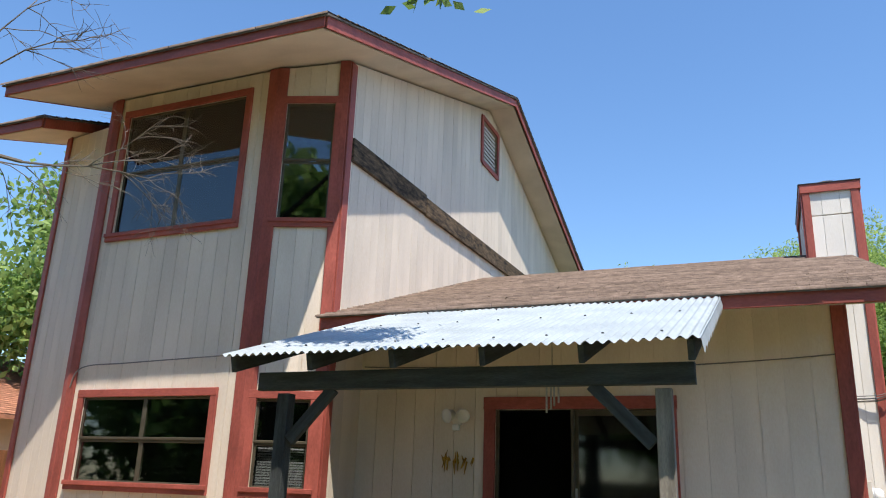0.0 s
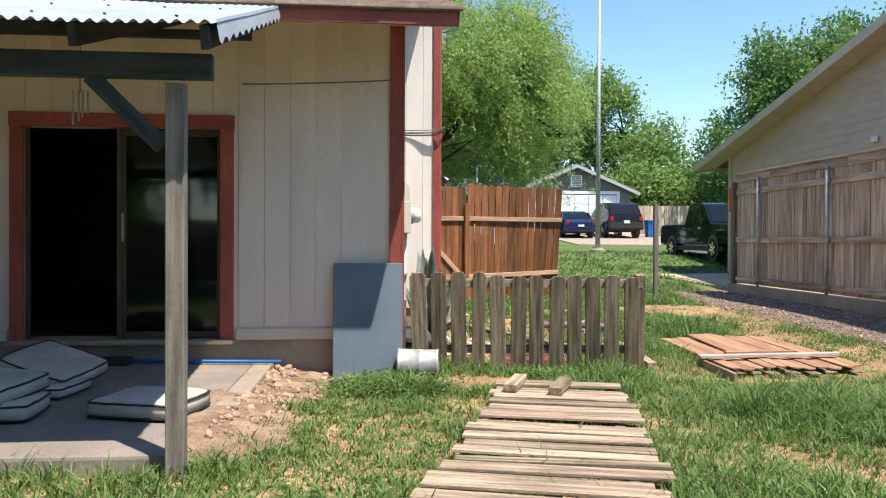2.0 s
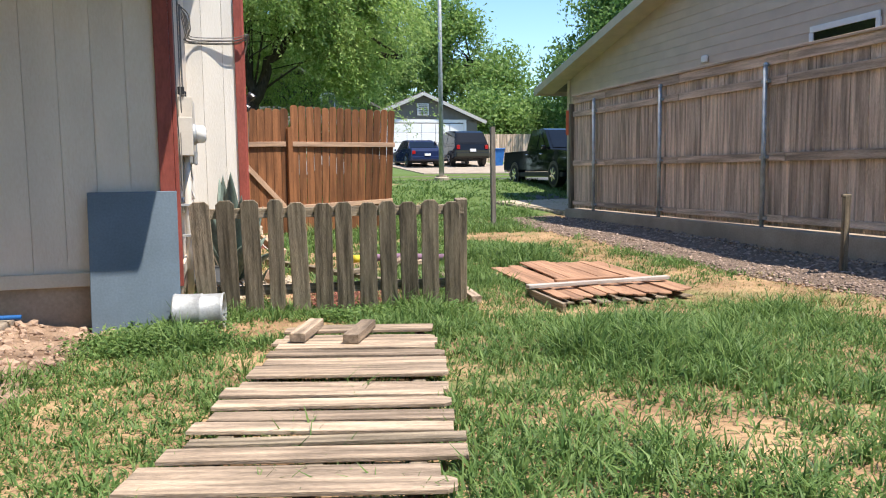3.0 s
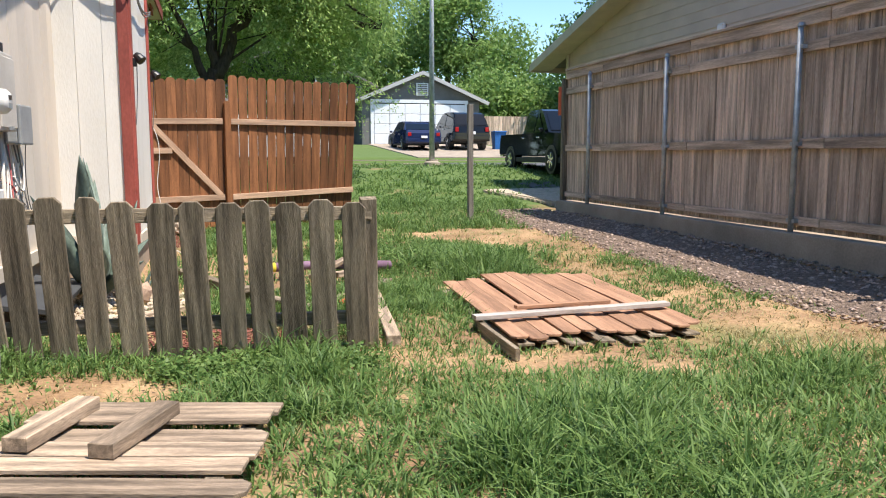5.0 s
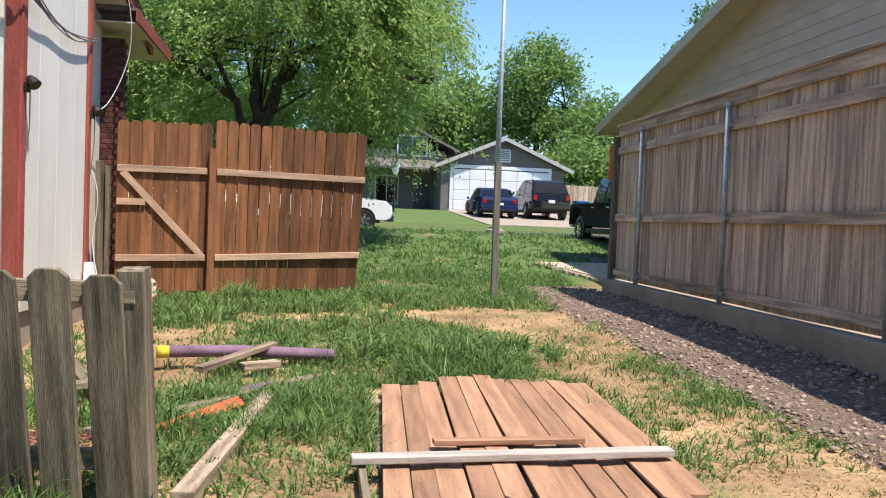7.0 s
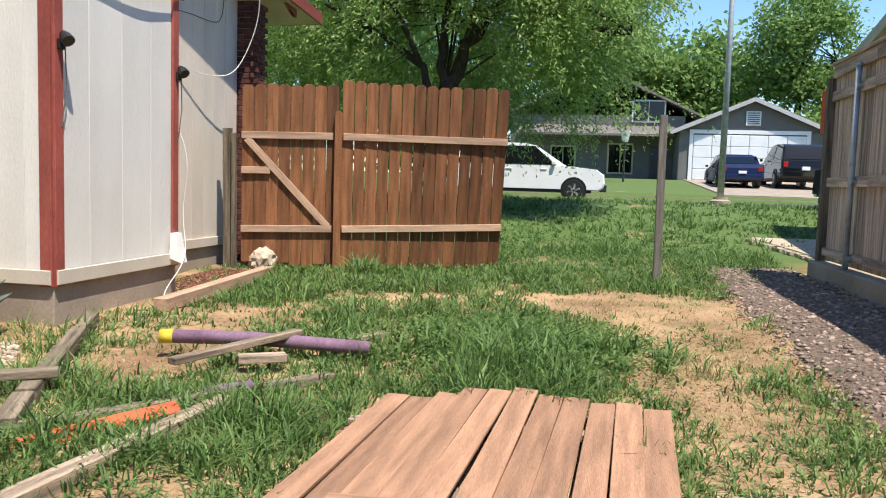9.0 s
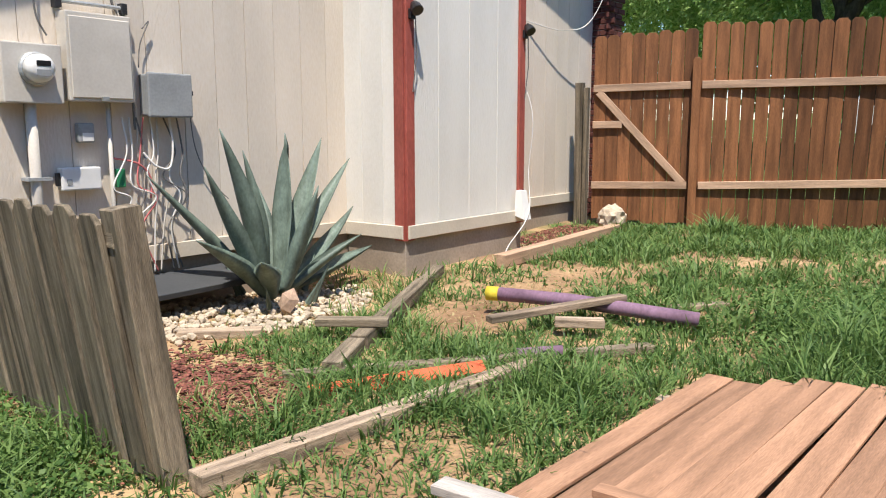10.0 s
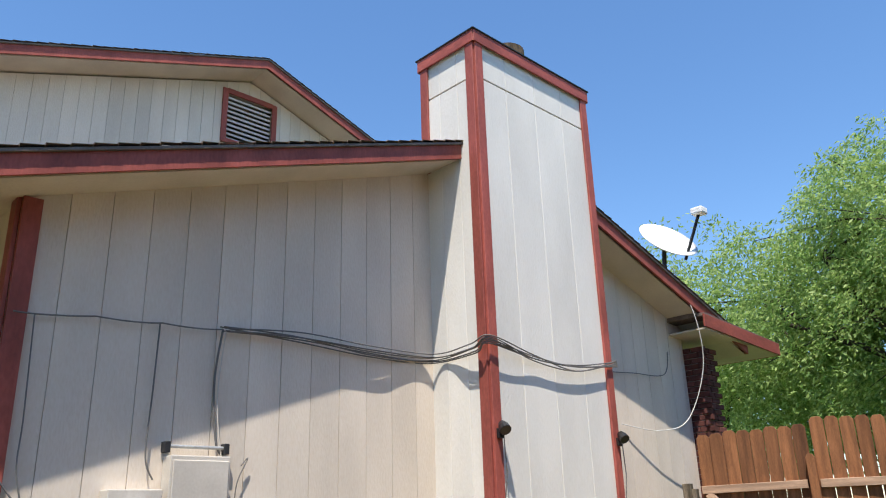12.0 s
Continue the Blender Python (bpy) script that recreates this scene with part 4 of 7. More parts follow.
# ---- the tan neighbouring house ----
def neighbour_house():
    e = thing("neighbour_house", (13, 12, 0.2), "tan lap-sided house with cream rake boards", "house")
    top = lambda y: 3.60 + 0.235 * (22.7 - y) if y > 10 else 3.60 + 0.235 * 12.7 - 0.235 * (10 - y)
    X, Y0, Y1 = 10.4, -4.0, 21.6
    bm = bmesh.new()
    for ya, yb in ((Y0, 10.0), (10.0, Y1)):
        hexa(bm, [(X, ya, -0.2), (X + 9, ya, -0.2), (X + 9, yb, -0.2), (X, yb, -0.2), (X, ya, top(ya) - 0.14), (X + 9, ya, top(ya) - 0.14), (X + 9, yb, top(yb) - 0.14), (X, yb, top(yb) - 0.14)])
    part("wall", bm, NSIDING, e)
    z = 0.4
    while z < 6.4:
        ya = max(Y0, 10 - (3.60 + 0.235 * 12.7 - 0.15 - z) / 0.235)
        yb = min(Y1, 22.7 - (z + 0.2 - 3.60) / 0.235 - 0.4)
        if yb - ya > 0.5:
            bm = bmesh.new()
            hexa(bm, [(X - 0.014, ya, z), (X, ya, z), (X, yb, z), (X - 0.014, yb, z), (X - 0.004, ya, z + 0.185), (X, ya, z + 0.185), (X, yb, z + 0.185), (X - 0.004, yb, z + 0.185)])
            part("lap_board", bm, NSIDING, e)
        z += 0.18
    board("corner_board", (X - 0.03, Y1 - 0.05, 0.2), (X - 0.03, Y1 - 0.05, 3.72), 0.14, 0.03, NTRIM, e, (-1, 0, 0))
    for ya, yb in ((Y0 - 0.9, 10.0), (10.0, 22.7)):
        q = [(X - 0.55, ya, top(ya) - 0.06), (X + 9.4, ya, top(ya) - 0.06), (X + 9.4, yb, top(yb) - 0.06), (X - 0.55, yb, top(yb) - 0.06)]
        part("roof", hexa(bmesh.new(), q + [(a_, b_, c_ + 0.06) for a_, b_, c_ in q]), FARROOF, e, "grey shingle roof")
        q = [(X - 0.52, ya, top(ya) - 0.14), (X + 0.02, ya, top(ya) - 0.14), (X + 0.02, yb, top(yb) - 0.14), (X - 0.52, yb, top(yb) - 0.14)]
        part("soffit", hexa(bmesh.new(), q + [(a_, b_, c_ + 0.02) for a_, b_, c_ in q]), NTRIM, e)
        q = [(X - 0.58, ya, top(ya) - 0.2), (X - 0.55, ya, top(ya) - 0.2), (X - 0.55, yb, top(yb) - 0.2), (X - 0.58, yb, top(yb) - 0.2)]
        part("rake_board", hexa(bmesh.new(), q + [(a_, b_, c_ + 0.2) for a_, b_, c_ in q]), NTRIM, e, "cream rake board")
    board("eave_fascia", (X - 0.56, 22.72, 3.5), (X + 9.4, 22.72, 3.5), 0.18, 0.03, NTRIM, e, (0, 1, 0))
    w = thing("window", (X - 0.03, 11.6, 2.6), "white framed window above the fence")
    attach(w, e)
    for z in (2.65, 3.48):
        board("frame", (X - 0.04, 11.0, z), (X - 0.04, 12.4, z), 0.1, 0.03, WHITE, w, (-1, 0, 0))
    for y in (11.03, 12.37):
        board("frame", (X - 0.04, y, 2.7), (X - 0.04, y, 3.43), 0.09, 0.03, WHITE, w, (-1, 0, 0))
    board("pane", (X - 0.03, 11.7, 2.7), (X - 0.03, 11.7, 3.43), 1.25, 0.01, CARBLACK, w, (-1, 0, 0))
    for y, z in ((15.25, 3.42), (13.9, 3.1)):
        part("wall_vent", soft_box(X - 0.09, y - 0.09, z - 0.07, X - 0.02, y + 0.09, z + 0.07, 0.02), WHITE, e, "small white vent hood")


neighbour_house()
e = thing("stone_edging", (8.4, 19.6, 0.3), "low dry-stacked flat stone edging round a gravel bed", "edging")
rnd = random.Random(3)
for i in range(16):
    for k in range(3):
        y = 18.1 + i * 0.215 + rnd.uniform(-0.03, 0.03)
        x = 8.70 - (y - 18.1) * 0.15 + rnd.uniform(-0.03, 0.03)
        z = 0.20 + (y - 18) * 0.04 + k * 0.055
        board("edging_stone", (x, y - 0.1, z), (x, y + rnd.uniform(0.08, 0.11), z), 0.05, 0.16, PALEROCK, e, (-1, 0, 0))
bm = hexa(bmesh.new(), [(8.72, 18.0, 0.1), (10.3, 18.0, 0.1), (10.3, 21.5, 0.2), (8.25, 21.5, 0.2), (8.72, 18.0, 0.36), (10.3, 18.0, 0.38), (10.3, 21.5, 0.5), (8.25, 21.5, 0.48)])
tagged(part("edging_bed", bm, PALEROCK), "pale gravel bed behind the stone edging", "gravel", "", "structure")

# ---- wall equipment on the east wall ----
WX = EX + 0.014
e = thing("electric_meter", (WX, 9.12, 1.45), "beige electric meter box with a round glass dial", "meter")
part("meter_box", soft_box(WX, 8.95, 1.45, WX + 0.13, 9.29, 1.79, 0.008, 2), BEIGEBOX, e)
part("dial_ring", disc_stack(bmesh.new(), (WX + 0.13, 9.13, 1.645), [(0.095, 0), (0.095, 0.02), (0.085, 0.03)], 24, Vector((1, 0, 0))), STEEL, e)
part("dial_face", disc_stack(bmesh.new(), (WX + 0.155, 9.13, 1.645), [(0.082, 0), (0.078, 0.06), (0.055, 0.085)], 24, Vector((1, 0, 0))), WHITE, e, "pale grey meter dial", True)
part("display", box(bmesh.new(), WX + 0.236, 9.09, 1.655, WX + 0.242, 9.17, 1.685), BLACK, e)
part("name_plate", box(bmesh.new(), WX + 0.236, 9.09, 1.60, WX + 0.242, 9.17, 1.635), GREYBOX, e)
part("conduit", tube(bmesh.new(), [(WX + 0.06, 9.12, 1.45), (WX + 0.06, 9.12, 0.9), (WX + 0.05, 9.14, 0.1)], 0.032, 10), BEIGEBOX, e, "", True)
for z in (1.0, 0.72):
    part("clamp", box(bmesh.new(), WX, 9.06, z, WX + 0.1, 9.2, z + 0.02), STEEL, e)
e = thing("breaker_panel", (WX, 9.54, 1.47), "beige painted breaker panel on the siding", "electrical box")
part("panel_box", soft_box(WX, 9.33, 1.47, WX + 0.12, 9.75, 2.0, 0.008, 2), BEIGEBOX, e)
part("panel_door", soft_box(WX + 0.12, 9.345, 1.49, WX + 0.13, 9.735, 1.97, 0.004), BEIGEBOX, e)
part("latch", box(bmesh.new(), WX + 0.128, 9.52, 1.475, WX + 0.15, 9.56, 1.50), STEEL, e)
part("conduit", tube(bmesh.new(), [(WX + 0.05, 9.6, 1.47), (WX + 0.05, 9.6, 0.2)], 0.014, 8), BEIGEBOX, e, "", True)
part("upper_rod", tube(bmesh.new(), [(WX + 0.04, 9.33, 2.06), (WX + 0.04, 9.76, 2.06)], 0.012, 8), STEEL, e)
for y in (9.33, 9.75):
    part("rod_bracket", soft_box(WX, y - 0.02, 2.02, WX + 0.06, y + 0.02, 2.09, 0.004), DARKPLASTIC, e)
e = thing("telecom_box", (WX, 10.0, 1.39), "grey plastic telecom box with a hinged lid", "utility box")
part("box_body", soft_box(WX, 9.85, 1.39, WX + 0.10, 10.16, 1.66, 0.012, 2), GREYBOX, e)
part("box_lid", soft_box(WX + 0.10, 9.84, 1.38, WX + 0.13, 10.17, 1.67, 0.012, 2), GREYBOX, e)
part("lock", box(bmesh.new(), WX + 0.06, 10.165, 1.53, WX + 0.1, 10.195, 1.56), BLACK, e)
e = thing("cable_junction_box", (WX, 9.38, 0.93), "small pale cable junction box", "utility box")
part("box_body", soft_box(WX, 9.27, 0.93, WX + 0.07, 9.52, 1.07, 0.01, 2), WHITE, e)
part("connector", box(bmesh.new(), WX + 0.02, 9.25, 0.96, WX + 0.05, 9.27, 1.04), BLACK, e)
part("mark", box(bmesh.new(), WX + 0.07, 9.30, 0.965, WX + 0.073, 9.33, 1.0), GREYBOX, e)
e = thing("grounding_box", (WX, 9.45, 1.22), "little grey box with a white label", "utility box")
part("box_body", soft_box(WX, 9.40, 1.22, WX + 0.06, 9.50, 1.34, 0.008), GREYBOX, e)
part("paper_label", box(bmesh.new(), WX + 0.06, 9.42, 1.23, WX + 0.063, 9.49, 1.28), WHITE, e)
e = thing("terminal_strip", (WX, 9.68, 0.93), "small green terminal strip with cables", "utility box")
part("strip", soft_box(WX, 9.64, 0.93, WX + 0.04, 9.70, 1.05, 0.005), GREENPLASTIC, e)


def cable(name, pts, r, material, label, sag=0.0, steps=14, category="cable"):
    """A cable through points, smoothed, with a little wobble."""
    P = [Vector(p) for p in pts]
    out = []
    for i in range(len(P) - 1):
        p0, p1, p2, p3 = P[max(0, i - 1)], P[i], P[i + 1], P[min(len(P) - 1, i + 2)]
        for k in range(steps if i == len(P) - 2 else steps - 1):
            t = k / (steps - 1)
            out.append(0.5 * ((2 * p1) + (p2 - p0) * t + (2 * p0 - 5 * p1 + 4 * p2 - p3) * t * t + (3 * p1 - p0 - 3 * p2 + p3) * t ** 3) - Vector((0, 0, sag * 4 * t * (1 - t))))
    clean = [out[0]]
    for p in out[1:]:
        if (p - clean[-1]).length > 0.004:
            clean.append(p)
    ob = part(name, tube(bmesh.new(), clean, r, 6), material, None, "", True)
    return tagged(ob, label, category, "wall cables")


cx = WX + 0.03
for i in range(6):
    o = i * 0.012
    r = random.Random(i)
    j = lambda a=0.02: r.uniform(-a, a)
    cable("wall_cable", [(cx + o / 3, 9.66 + o, 2.88 + j()), (cx + o, 10.3, 2.88 + o - 0.02 + j()), (cx + o, 11.0, 2.84 + o + j()), (cx + o, 11.68, 2.86 + o + j(0.01)), (CX1 - 0.1, 11.70 - o, 2.86 + o + j()), (CX1 + 0.05 + o / 2, 11.70, 2.92 + o), (CX1 + 0.05, 12.3, 2.86 + j(0.03)), (CX1 + 0.05, 12.9, 2.84 + j(0.03)), (CX1 + 0.05, 13.55, 2.92 + o)], 0.006, WIRE, "grey cable bundle strung along the siding", 0.0)
cable("wall_cable", [(cx, 8.32, 2.80), (cx, 8.8, 2.84), (cx, 9.24, 2.86), (cx, 9.68, 2.88)], 0.006, WIRE, "thin grey cable along the siding", 0.012)
cable("wall_cable", [(cx, 9.68, 2.88), (cx, 9.64, 2.5), (cx, 9.68, 2.1), (cx, 9.77, 1.9), (cx, 9.79, 1.3)], 0.008, WIRE, "grey cables running down the siding")
cable("wall_cable", [(cx + 0.01, 9.70, 2.87), (cx, 9.67, 2.4), (cx + 0.01, 9.72, 2.0), (cx, 9.80, 1.7), (cx, 9.8, 1.1)], 0.005, BEIGEBOX, "painted cable running down the siding")
cable("wall_cable", [(cx, 9.22, 2.86), (cx, 9.21, 2.4), (cx, 9.2, 2.0), (cx, 9.26, 1.85)], 0.006, WIRE, "grey cable running down to the meter")
cable("wall_cable", [(cx, 8.44, 2.80), (cx, 8.46, 2.2), (cx, 8.47, 1.85), (cx, 8.6, 1.5), (cx, 8.75, 1.15), (cx, 8.88, 1.3), (cx, 8.93, 1.65)], 0.005, WIRE, "loose grey wire looping on the siding")
cable("wall_cable", [(cx, 8.3, 1.95), (cx, 8.45, 1.75), (cx, 8.62, 1.6)], 0.005, WIRE, "loose grey wire on the siding")
cable("wall_cable", [(cx, 9.88, 1.95), (cx, 9.93, 2.0), (cx, 9.86, 1.85), (cx, 9.84, 1.7)], 0.004, WIRE, "thin bent wire above the telecom box")
cable("wall_cable", [(cx + 0.06, 10.16, 1.6), (cx + 0.02, 10.22, 1.2), (cx, 10.35, 0.95), (cx, 10.5, 0.8)], 0.004, WIRE, "thin dark wire beside the telecom box")
cable("dish_cable", [(1.1, 15.6, 4.45), (1.24, 15.75, 3.8), (1.2, 15.85, 3.2), (1.0, 15.7, 2.6), (0.9, 15.2, 2.45), (0.8, 14.6, 2.5)], 0.006, WHITEWIRE, "white cable hanging from the satellite dish")
cable("dish_cable", [(cx + 0.05, 13.6, 2.5), (CX1 + 0.04, 13.56, 1.6), (CX1 + 0.05, 13.55, 0.9), (CX1 + 0.15, 13.4, 0.5), (CX1 + 0.25, 12.9, 0.25), (1.9, 12.5, 0.2)], 0.005, WHITEWIRE, "white cable down the chimney corner to the ground")
cable("wall_cable", [(cx, 14.2, 3.05), (cx, 14.9, 3.1), (cx, 15.6, 3.15), (cx, 15.75, 3.45)], 0.006, WIRE, "grey cable on the shaded siding")
for k in range(9):
    r = random.Random(40 + k)
    m = (WHITEWIRE, WHITEWIRE, WIRE, REDWIRE, WHITEWIRE, BEIGEBOX, WIRE, WHITEWIRE, WIRE)[k]
    y = 9.7 + k * 0.05
    cable("loose_cable", [(cx, y, 1.38), (cx + 0.02, y + r.uniform(-0.05, 0.08), 1.15), (cx + 0.04, y - r.uniform(0, 0.12), 0.98 + r.uniform(-0.05, 0.05)), (cx + 0.05, y + r.uniform(-0.05, 0.15), 0.85), (cx + 0.03, y - r.uniform(0, 0.1), 0.65), (cx + 0.02, y + r.uniform(-0.04, 0.06), 0.35)], 0.006, m, "tangled loose cable hanging on the siding")
cable("loose_cable", [(cx, 9.62, 1.12), (cx + 0.03, 9.78, 1.08), (cx + 0.04, 9.86, 0.98), (cx + 0.04, 9.85, 0.85)], 0.007, REDWIRE, "pink cable loop on the siding")
cable("loose_cable", [(cx + 0.03, 9.82, 1.15), (cx + 0.05, 9.9, 1.06), (cx + 0.05, 10.0, 1.05), (cx + 0.05, 10.03, 1.2), (cx + 0.03, 10.02, 1.39)], 0.008, WHITEWIRE, "white cable looping up to the telecom box")
cable("wall_cable", [(-4.4, FY - 0.03, 2.93), (-2.9, FY - 0.03, 2.9)], 0.006, WIRE, "thin cable on the shaded wall", 0.01)
cable("wall_cable", [(-0.75, FY - 0.03, 2.86), (0.66, FY - 0.03, 2.93)], 0.006, WIRE, "thin cable across the shaded siding", 0.01)
cable("wall_cable", [(-7.9, 7.19, 2.60), (-7.75, 7.19, 2.84), (-7.0, 7.19, 2.88), (-5.4, 7.16, 2.93), (-4.9, 7.2, 2.98)], 0.008, WIRE, "dark cable along the bay siding")

for y in (11.80, 13.47):
    e = thing("corner_spotlight", (CX1 + 0.03, y, 2.2), "small black spotlight on the chimney corner", "light", "corner spotlights")
    part("bracket", soft_box(CX1 + 0.024, y - 0.03, 2.16, CX1 + 0.06, y + 0.03, 2.24, 0.006), BLACK, e)
    part("lamp_head", disc_stack(bmesh.new(), (CX1 + 0.08, y, 2.25), [(0.03, -0.04), (0.045, 0.0), (0.05, 0.05), (0.042, 0.055)], 12, Vector((0.5, -0.2, -0.5)).normalized()), BLACK, e)
    part("wire", tube(bmesh.new(), [(CX1 + 0.06, y + 0.02, 2.2), (CX1 + 0.05, y + 0.05, 1.9), (CX1 + 0.03, y + 0.02, 1.6)], 0.005, 5), WIRE, e)
e = thing("downspout_stub", (CX1 + 0.03, 13.42, 0.45), "short white plastic spout at the chimney foot", "spout")
part("spout", hexa(bmesh.new(), [(CX1 + 0.03, 13.33, 0.48), (CX1 + 0.15, 13.33, 0.44), (CX1 + 0.15, 13.45, 0.44), (CX1 + 0.03, 13.45, 0.48), (CX1 + 0.03, 13.35, 0.72), (CX1 + 0.09, 13.35, 0.72), (CX1 + 0.09, 13.45, 0.72), (CX1 + 0.03, 13.45, 0.72)]), WHITE, e)
e = thing("satellite_dish", (1.1, 15.55, 4.2), "pale satellite dish on a dark mast on the roof", "satellite dish")
nrml = Vector((0.66, -0.27, 0.60)).normalized()
part("dish", disc_stack(bmesh.new(), Vector((1.0, 15.7, 4.80)), [(0.05, -0.02), (0.2, 0.0), (0.32, 0.045), (0.385, 0.08), (0.39, 0.086), (0.31, 0.052), (0.19, 0.012), (0.03, 0.0)], 28, nrml), WHITE, e, "", True)
part("mast", tube(bmesh.new(), [(1.05, 15.5, 4.05), (1.03, 15.55, 4.5), (0.98, 15.68, 4.74)], 0.03, 8), BLACK, e)
part("arm", tube(bmesh.new(), [(1.17, 15.84, 4.58), (1.32, 15.82, 4.86), (1.46, 15.8, 5.13)], 0.02, 6), DARKPLASTIC, e)
part("receiver", soft_box(1.38, 15.72, 5.10, 1.54, 15.88, 5.19, 0.02, 2), WHITE, e)

# ---- door wall fittings ----
e = thing("twin_floodlight", (-3.19, FY, 2.3), "pale twin-head floodlight on the siding", "light")
part("plate", disc_stack(bmesh.new(), (-3.19, FY - 0.014, 2.30), [(0.06, 0), (0.055, 0.03)], 16, Vector((0, -1, 0))), WHITE, e)
for s in (-1, 1):
    part("lamp_head", disc_stack(bmesh.new(), (-3.19 + s * 0.07, FY - 0.06, 2.36), [(0.03, -0.06), (0.06, -0.02), (0.08, 0.06), (0.078, 0.07), (0.05, 0.05)], 18, Vector((s * 0.45, -1, -0.25)).normalized()), WHITE, e, "", True)
part("sensor", soft_box(-3.23, FY - 0.1, 2.19, -3.15, FY - 0.03, 2.26, 0.02, 2), WHITE, e)
e = thing("dried_flower_ornament", (-3.17, FY - 0.02, 1.85), "dried yellow flower ornament nailed to the wall", "ornament")
rnd = random.Random(12)
bm = bmesh.new()
for i in range(26):
    a = rnd.uniform(-0.18, 0.18)
    tube(bm, [(-3.17 + a, FY - 0.02, 1.86 + rnd.uniform(-0.02, 0.05)), (-3.17 + a + rnd.uniform(-0.04, 0.04), FY - 0.04, 1.86 + rnd.uniform(-0.14, 0.12))], 0.012, 5, 0.003)
part("dried_stems", bm, DRYLEAF, e)
e = thing("wall_outlet", (-3.46, FY, 0.77), "round stained outlet on the siding", "outlet")
part("cover", disc_stack(bmesh.new(), (-3.46, FY - 0.014, 0.79), [(0.05, 0), (0.045, 0.015)], 14, Vector((0, -1, 0))), OLDWOOD, e)
e = thing("wind_chime", (-1.75, 7.3, 2.5), "pale tubular wind chime hanging under the eave", "wind chime")
for i in range(4):
    part("chime_tube", tube(bmesh.new(), [(-1.80 + i * 0.035, 6.9 + 0.02 * (i % 2), 2.25 + 0.03 * i), (-1.80 + i * 0.035, 6.9 + 0.02 * (i % 2), 2.52)], 0.009, 8), STEEL, e)
part("string", tube(bmesh.new(), [(-1.75, 6.91, 2.5), (-1.75, 6.91, 3.02)], 0.004, 5), WIRE, e)
e = thing("hose_reel", (-7.55, 7.15, 0.6), "wall-mounted hose holder with a green hose end", "hose")
part("holder", soft_box(-7.6, 7.06, 0.72, -7.42, 7.2, 0.86, 0.02, 2), BLACK, e)
part("hose", tube(bmesh.new(), [(-7.5, 7.08, 0.8), (-7.6, 7.0, 0.7), (-7.75, 7.0, 0.62), (-7.8, 7.02, 0.45), (-7.7, 7.0, 0.15)], 0.016, 8), GREENPLASTIC, e, "", True)

# ---- patio things ----
def cushion(loc, rot, size, label, bolster=0.13):
    e = thing("patio_cushion", (0, 0, 0), label, "cushion", "patio cushions")
    n = 12
    bm = bmesh.new()
    g = {}
    for s in (0, 1):
        for i in range(n + 1):
            for j in range(n + 1):
                u, v = i / n * 2 - 1, j / n * 2 - 1
                puff = (1 - u ** 8) * (1 - v ** 8)
                z = bolster * (0.80 + 0.20 * puff ** 0.6) if s else bolster * 0.14 * (1 - puff ** 0.5)
                if s == 1:
                    z -= 0.02 * math.exp(-(u * u + v * v) * 9)
                rr = 1 - 0.06 * (abs(u * v)) ** 3
                g[s, i, j] = bm.verts.new((u * size[0] / 2 * rr, v * size[1] / 2 * rr, z + 0.006 * noise.noise((u * 3, v * 3, s + loc[0]))))
    for s in (0, 1):
        for i in range(n):
            for j in range(n):
                q = [g[s, i, j], g[s, i + 1, j], g[s, i + 1, j + 1], g[s, i, j + 1]]
                bm.faces.new(q if s else q[::-1])
    ring = [(i, 0) for i in range(n)] + [(n, j) for j in range(n)] + [(n - i, n) for i in range(n)] + [(0, n - j) for j in range(n)]
    for k, a in enumerate(ring):
        b = ring[(k + 1) % len(ring)]
        bm.faces.new((g[0, a[0], a[1]], g[0, b[0], b[1]], g[1, b[0], b[1]], g[1, a[0], a[1]]))
    edge = [g[1, a, b].co.copy() for a, b in ring]
    seam = [g[0, a, b].co.copy() for a, b in ring]
    part("cushion_body", bm, CUSHION, e, "", True)
    part("piping", tube(bmesh.new(), edge + [edge[0]], 0.008, 5), PIPING, e)
    part("piping", tube(bmesh.new(), seam + [seam[0]], 0.008, 5), PIPING, e)
    e.matrix_basis = pose(*loc, *rot)
    return e


cushion((-2.22, 5.55, 0.215), (0, 0, 12), (0.66, 0.52), "faded grey-green patio cushion lying on the slab")
cushion((-2.02, 5.98, 0.215), (0, 0, 5), (0.70, 0.52), "faded grey-green patio cushion under another one")
cushion((-2.08, 6.05, 0.345), (4, 3, -14), (0.66, 0.56), "pale faded square patio cushion on top of others")
cushion((-2.0, 6.75, 0.215), (0, 0, -8), (0.62, 0.5), "dark-piped flat cushion lying on the slab", 0.09)
cushion((-1.98, 7.0, 0.33), (10, 14, -20), (0.62, 0.52), "grey patio cushion slumped over another one")
cushion((-2.55, 7.2, 0.215), (0, 0, 30), (0.6, 0.55), "grey patio cushion on the slab by the door")
cushion((-0.98, 6.05, 0.215), (0, 0, -16), (0.62, 0.55), "half sunlit faded patio cushion at the slab edge")


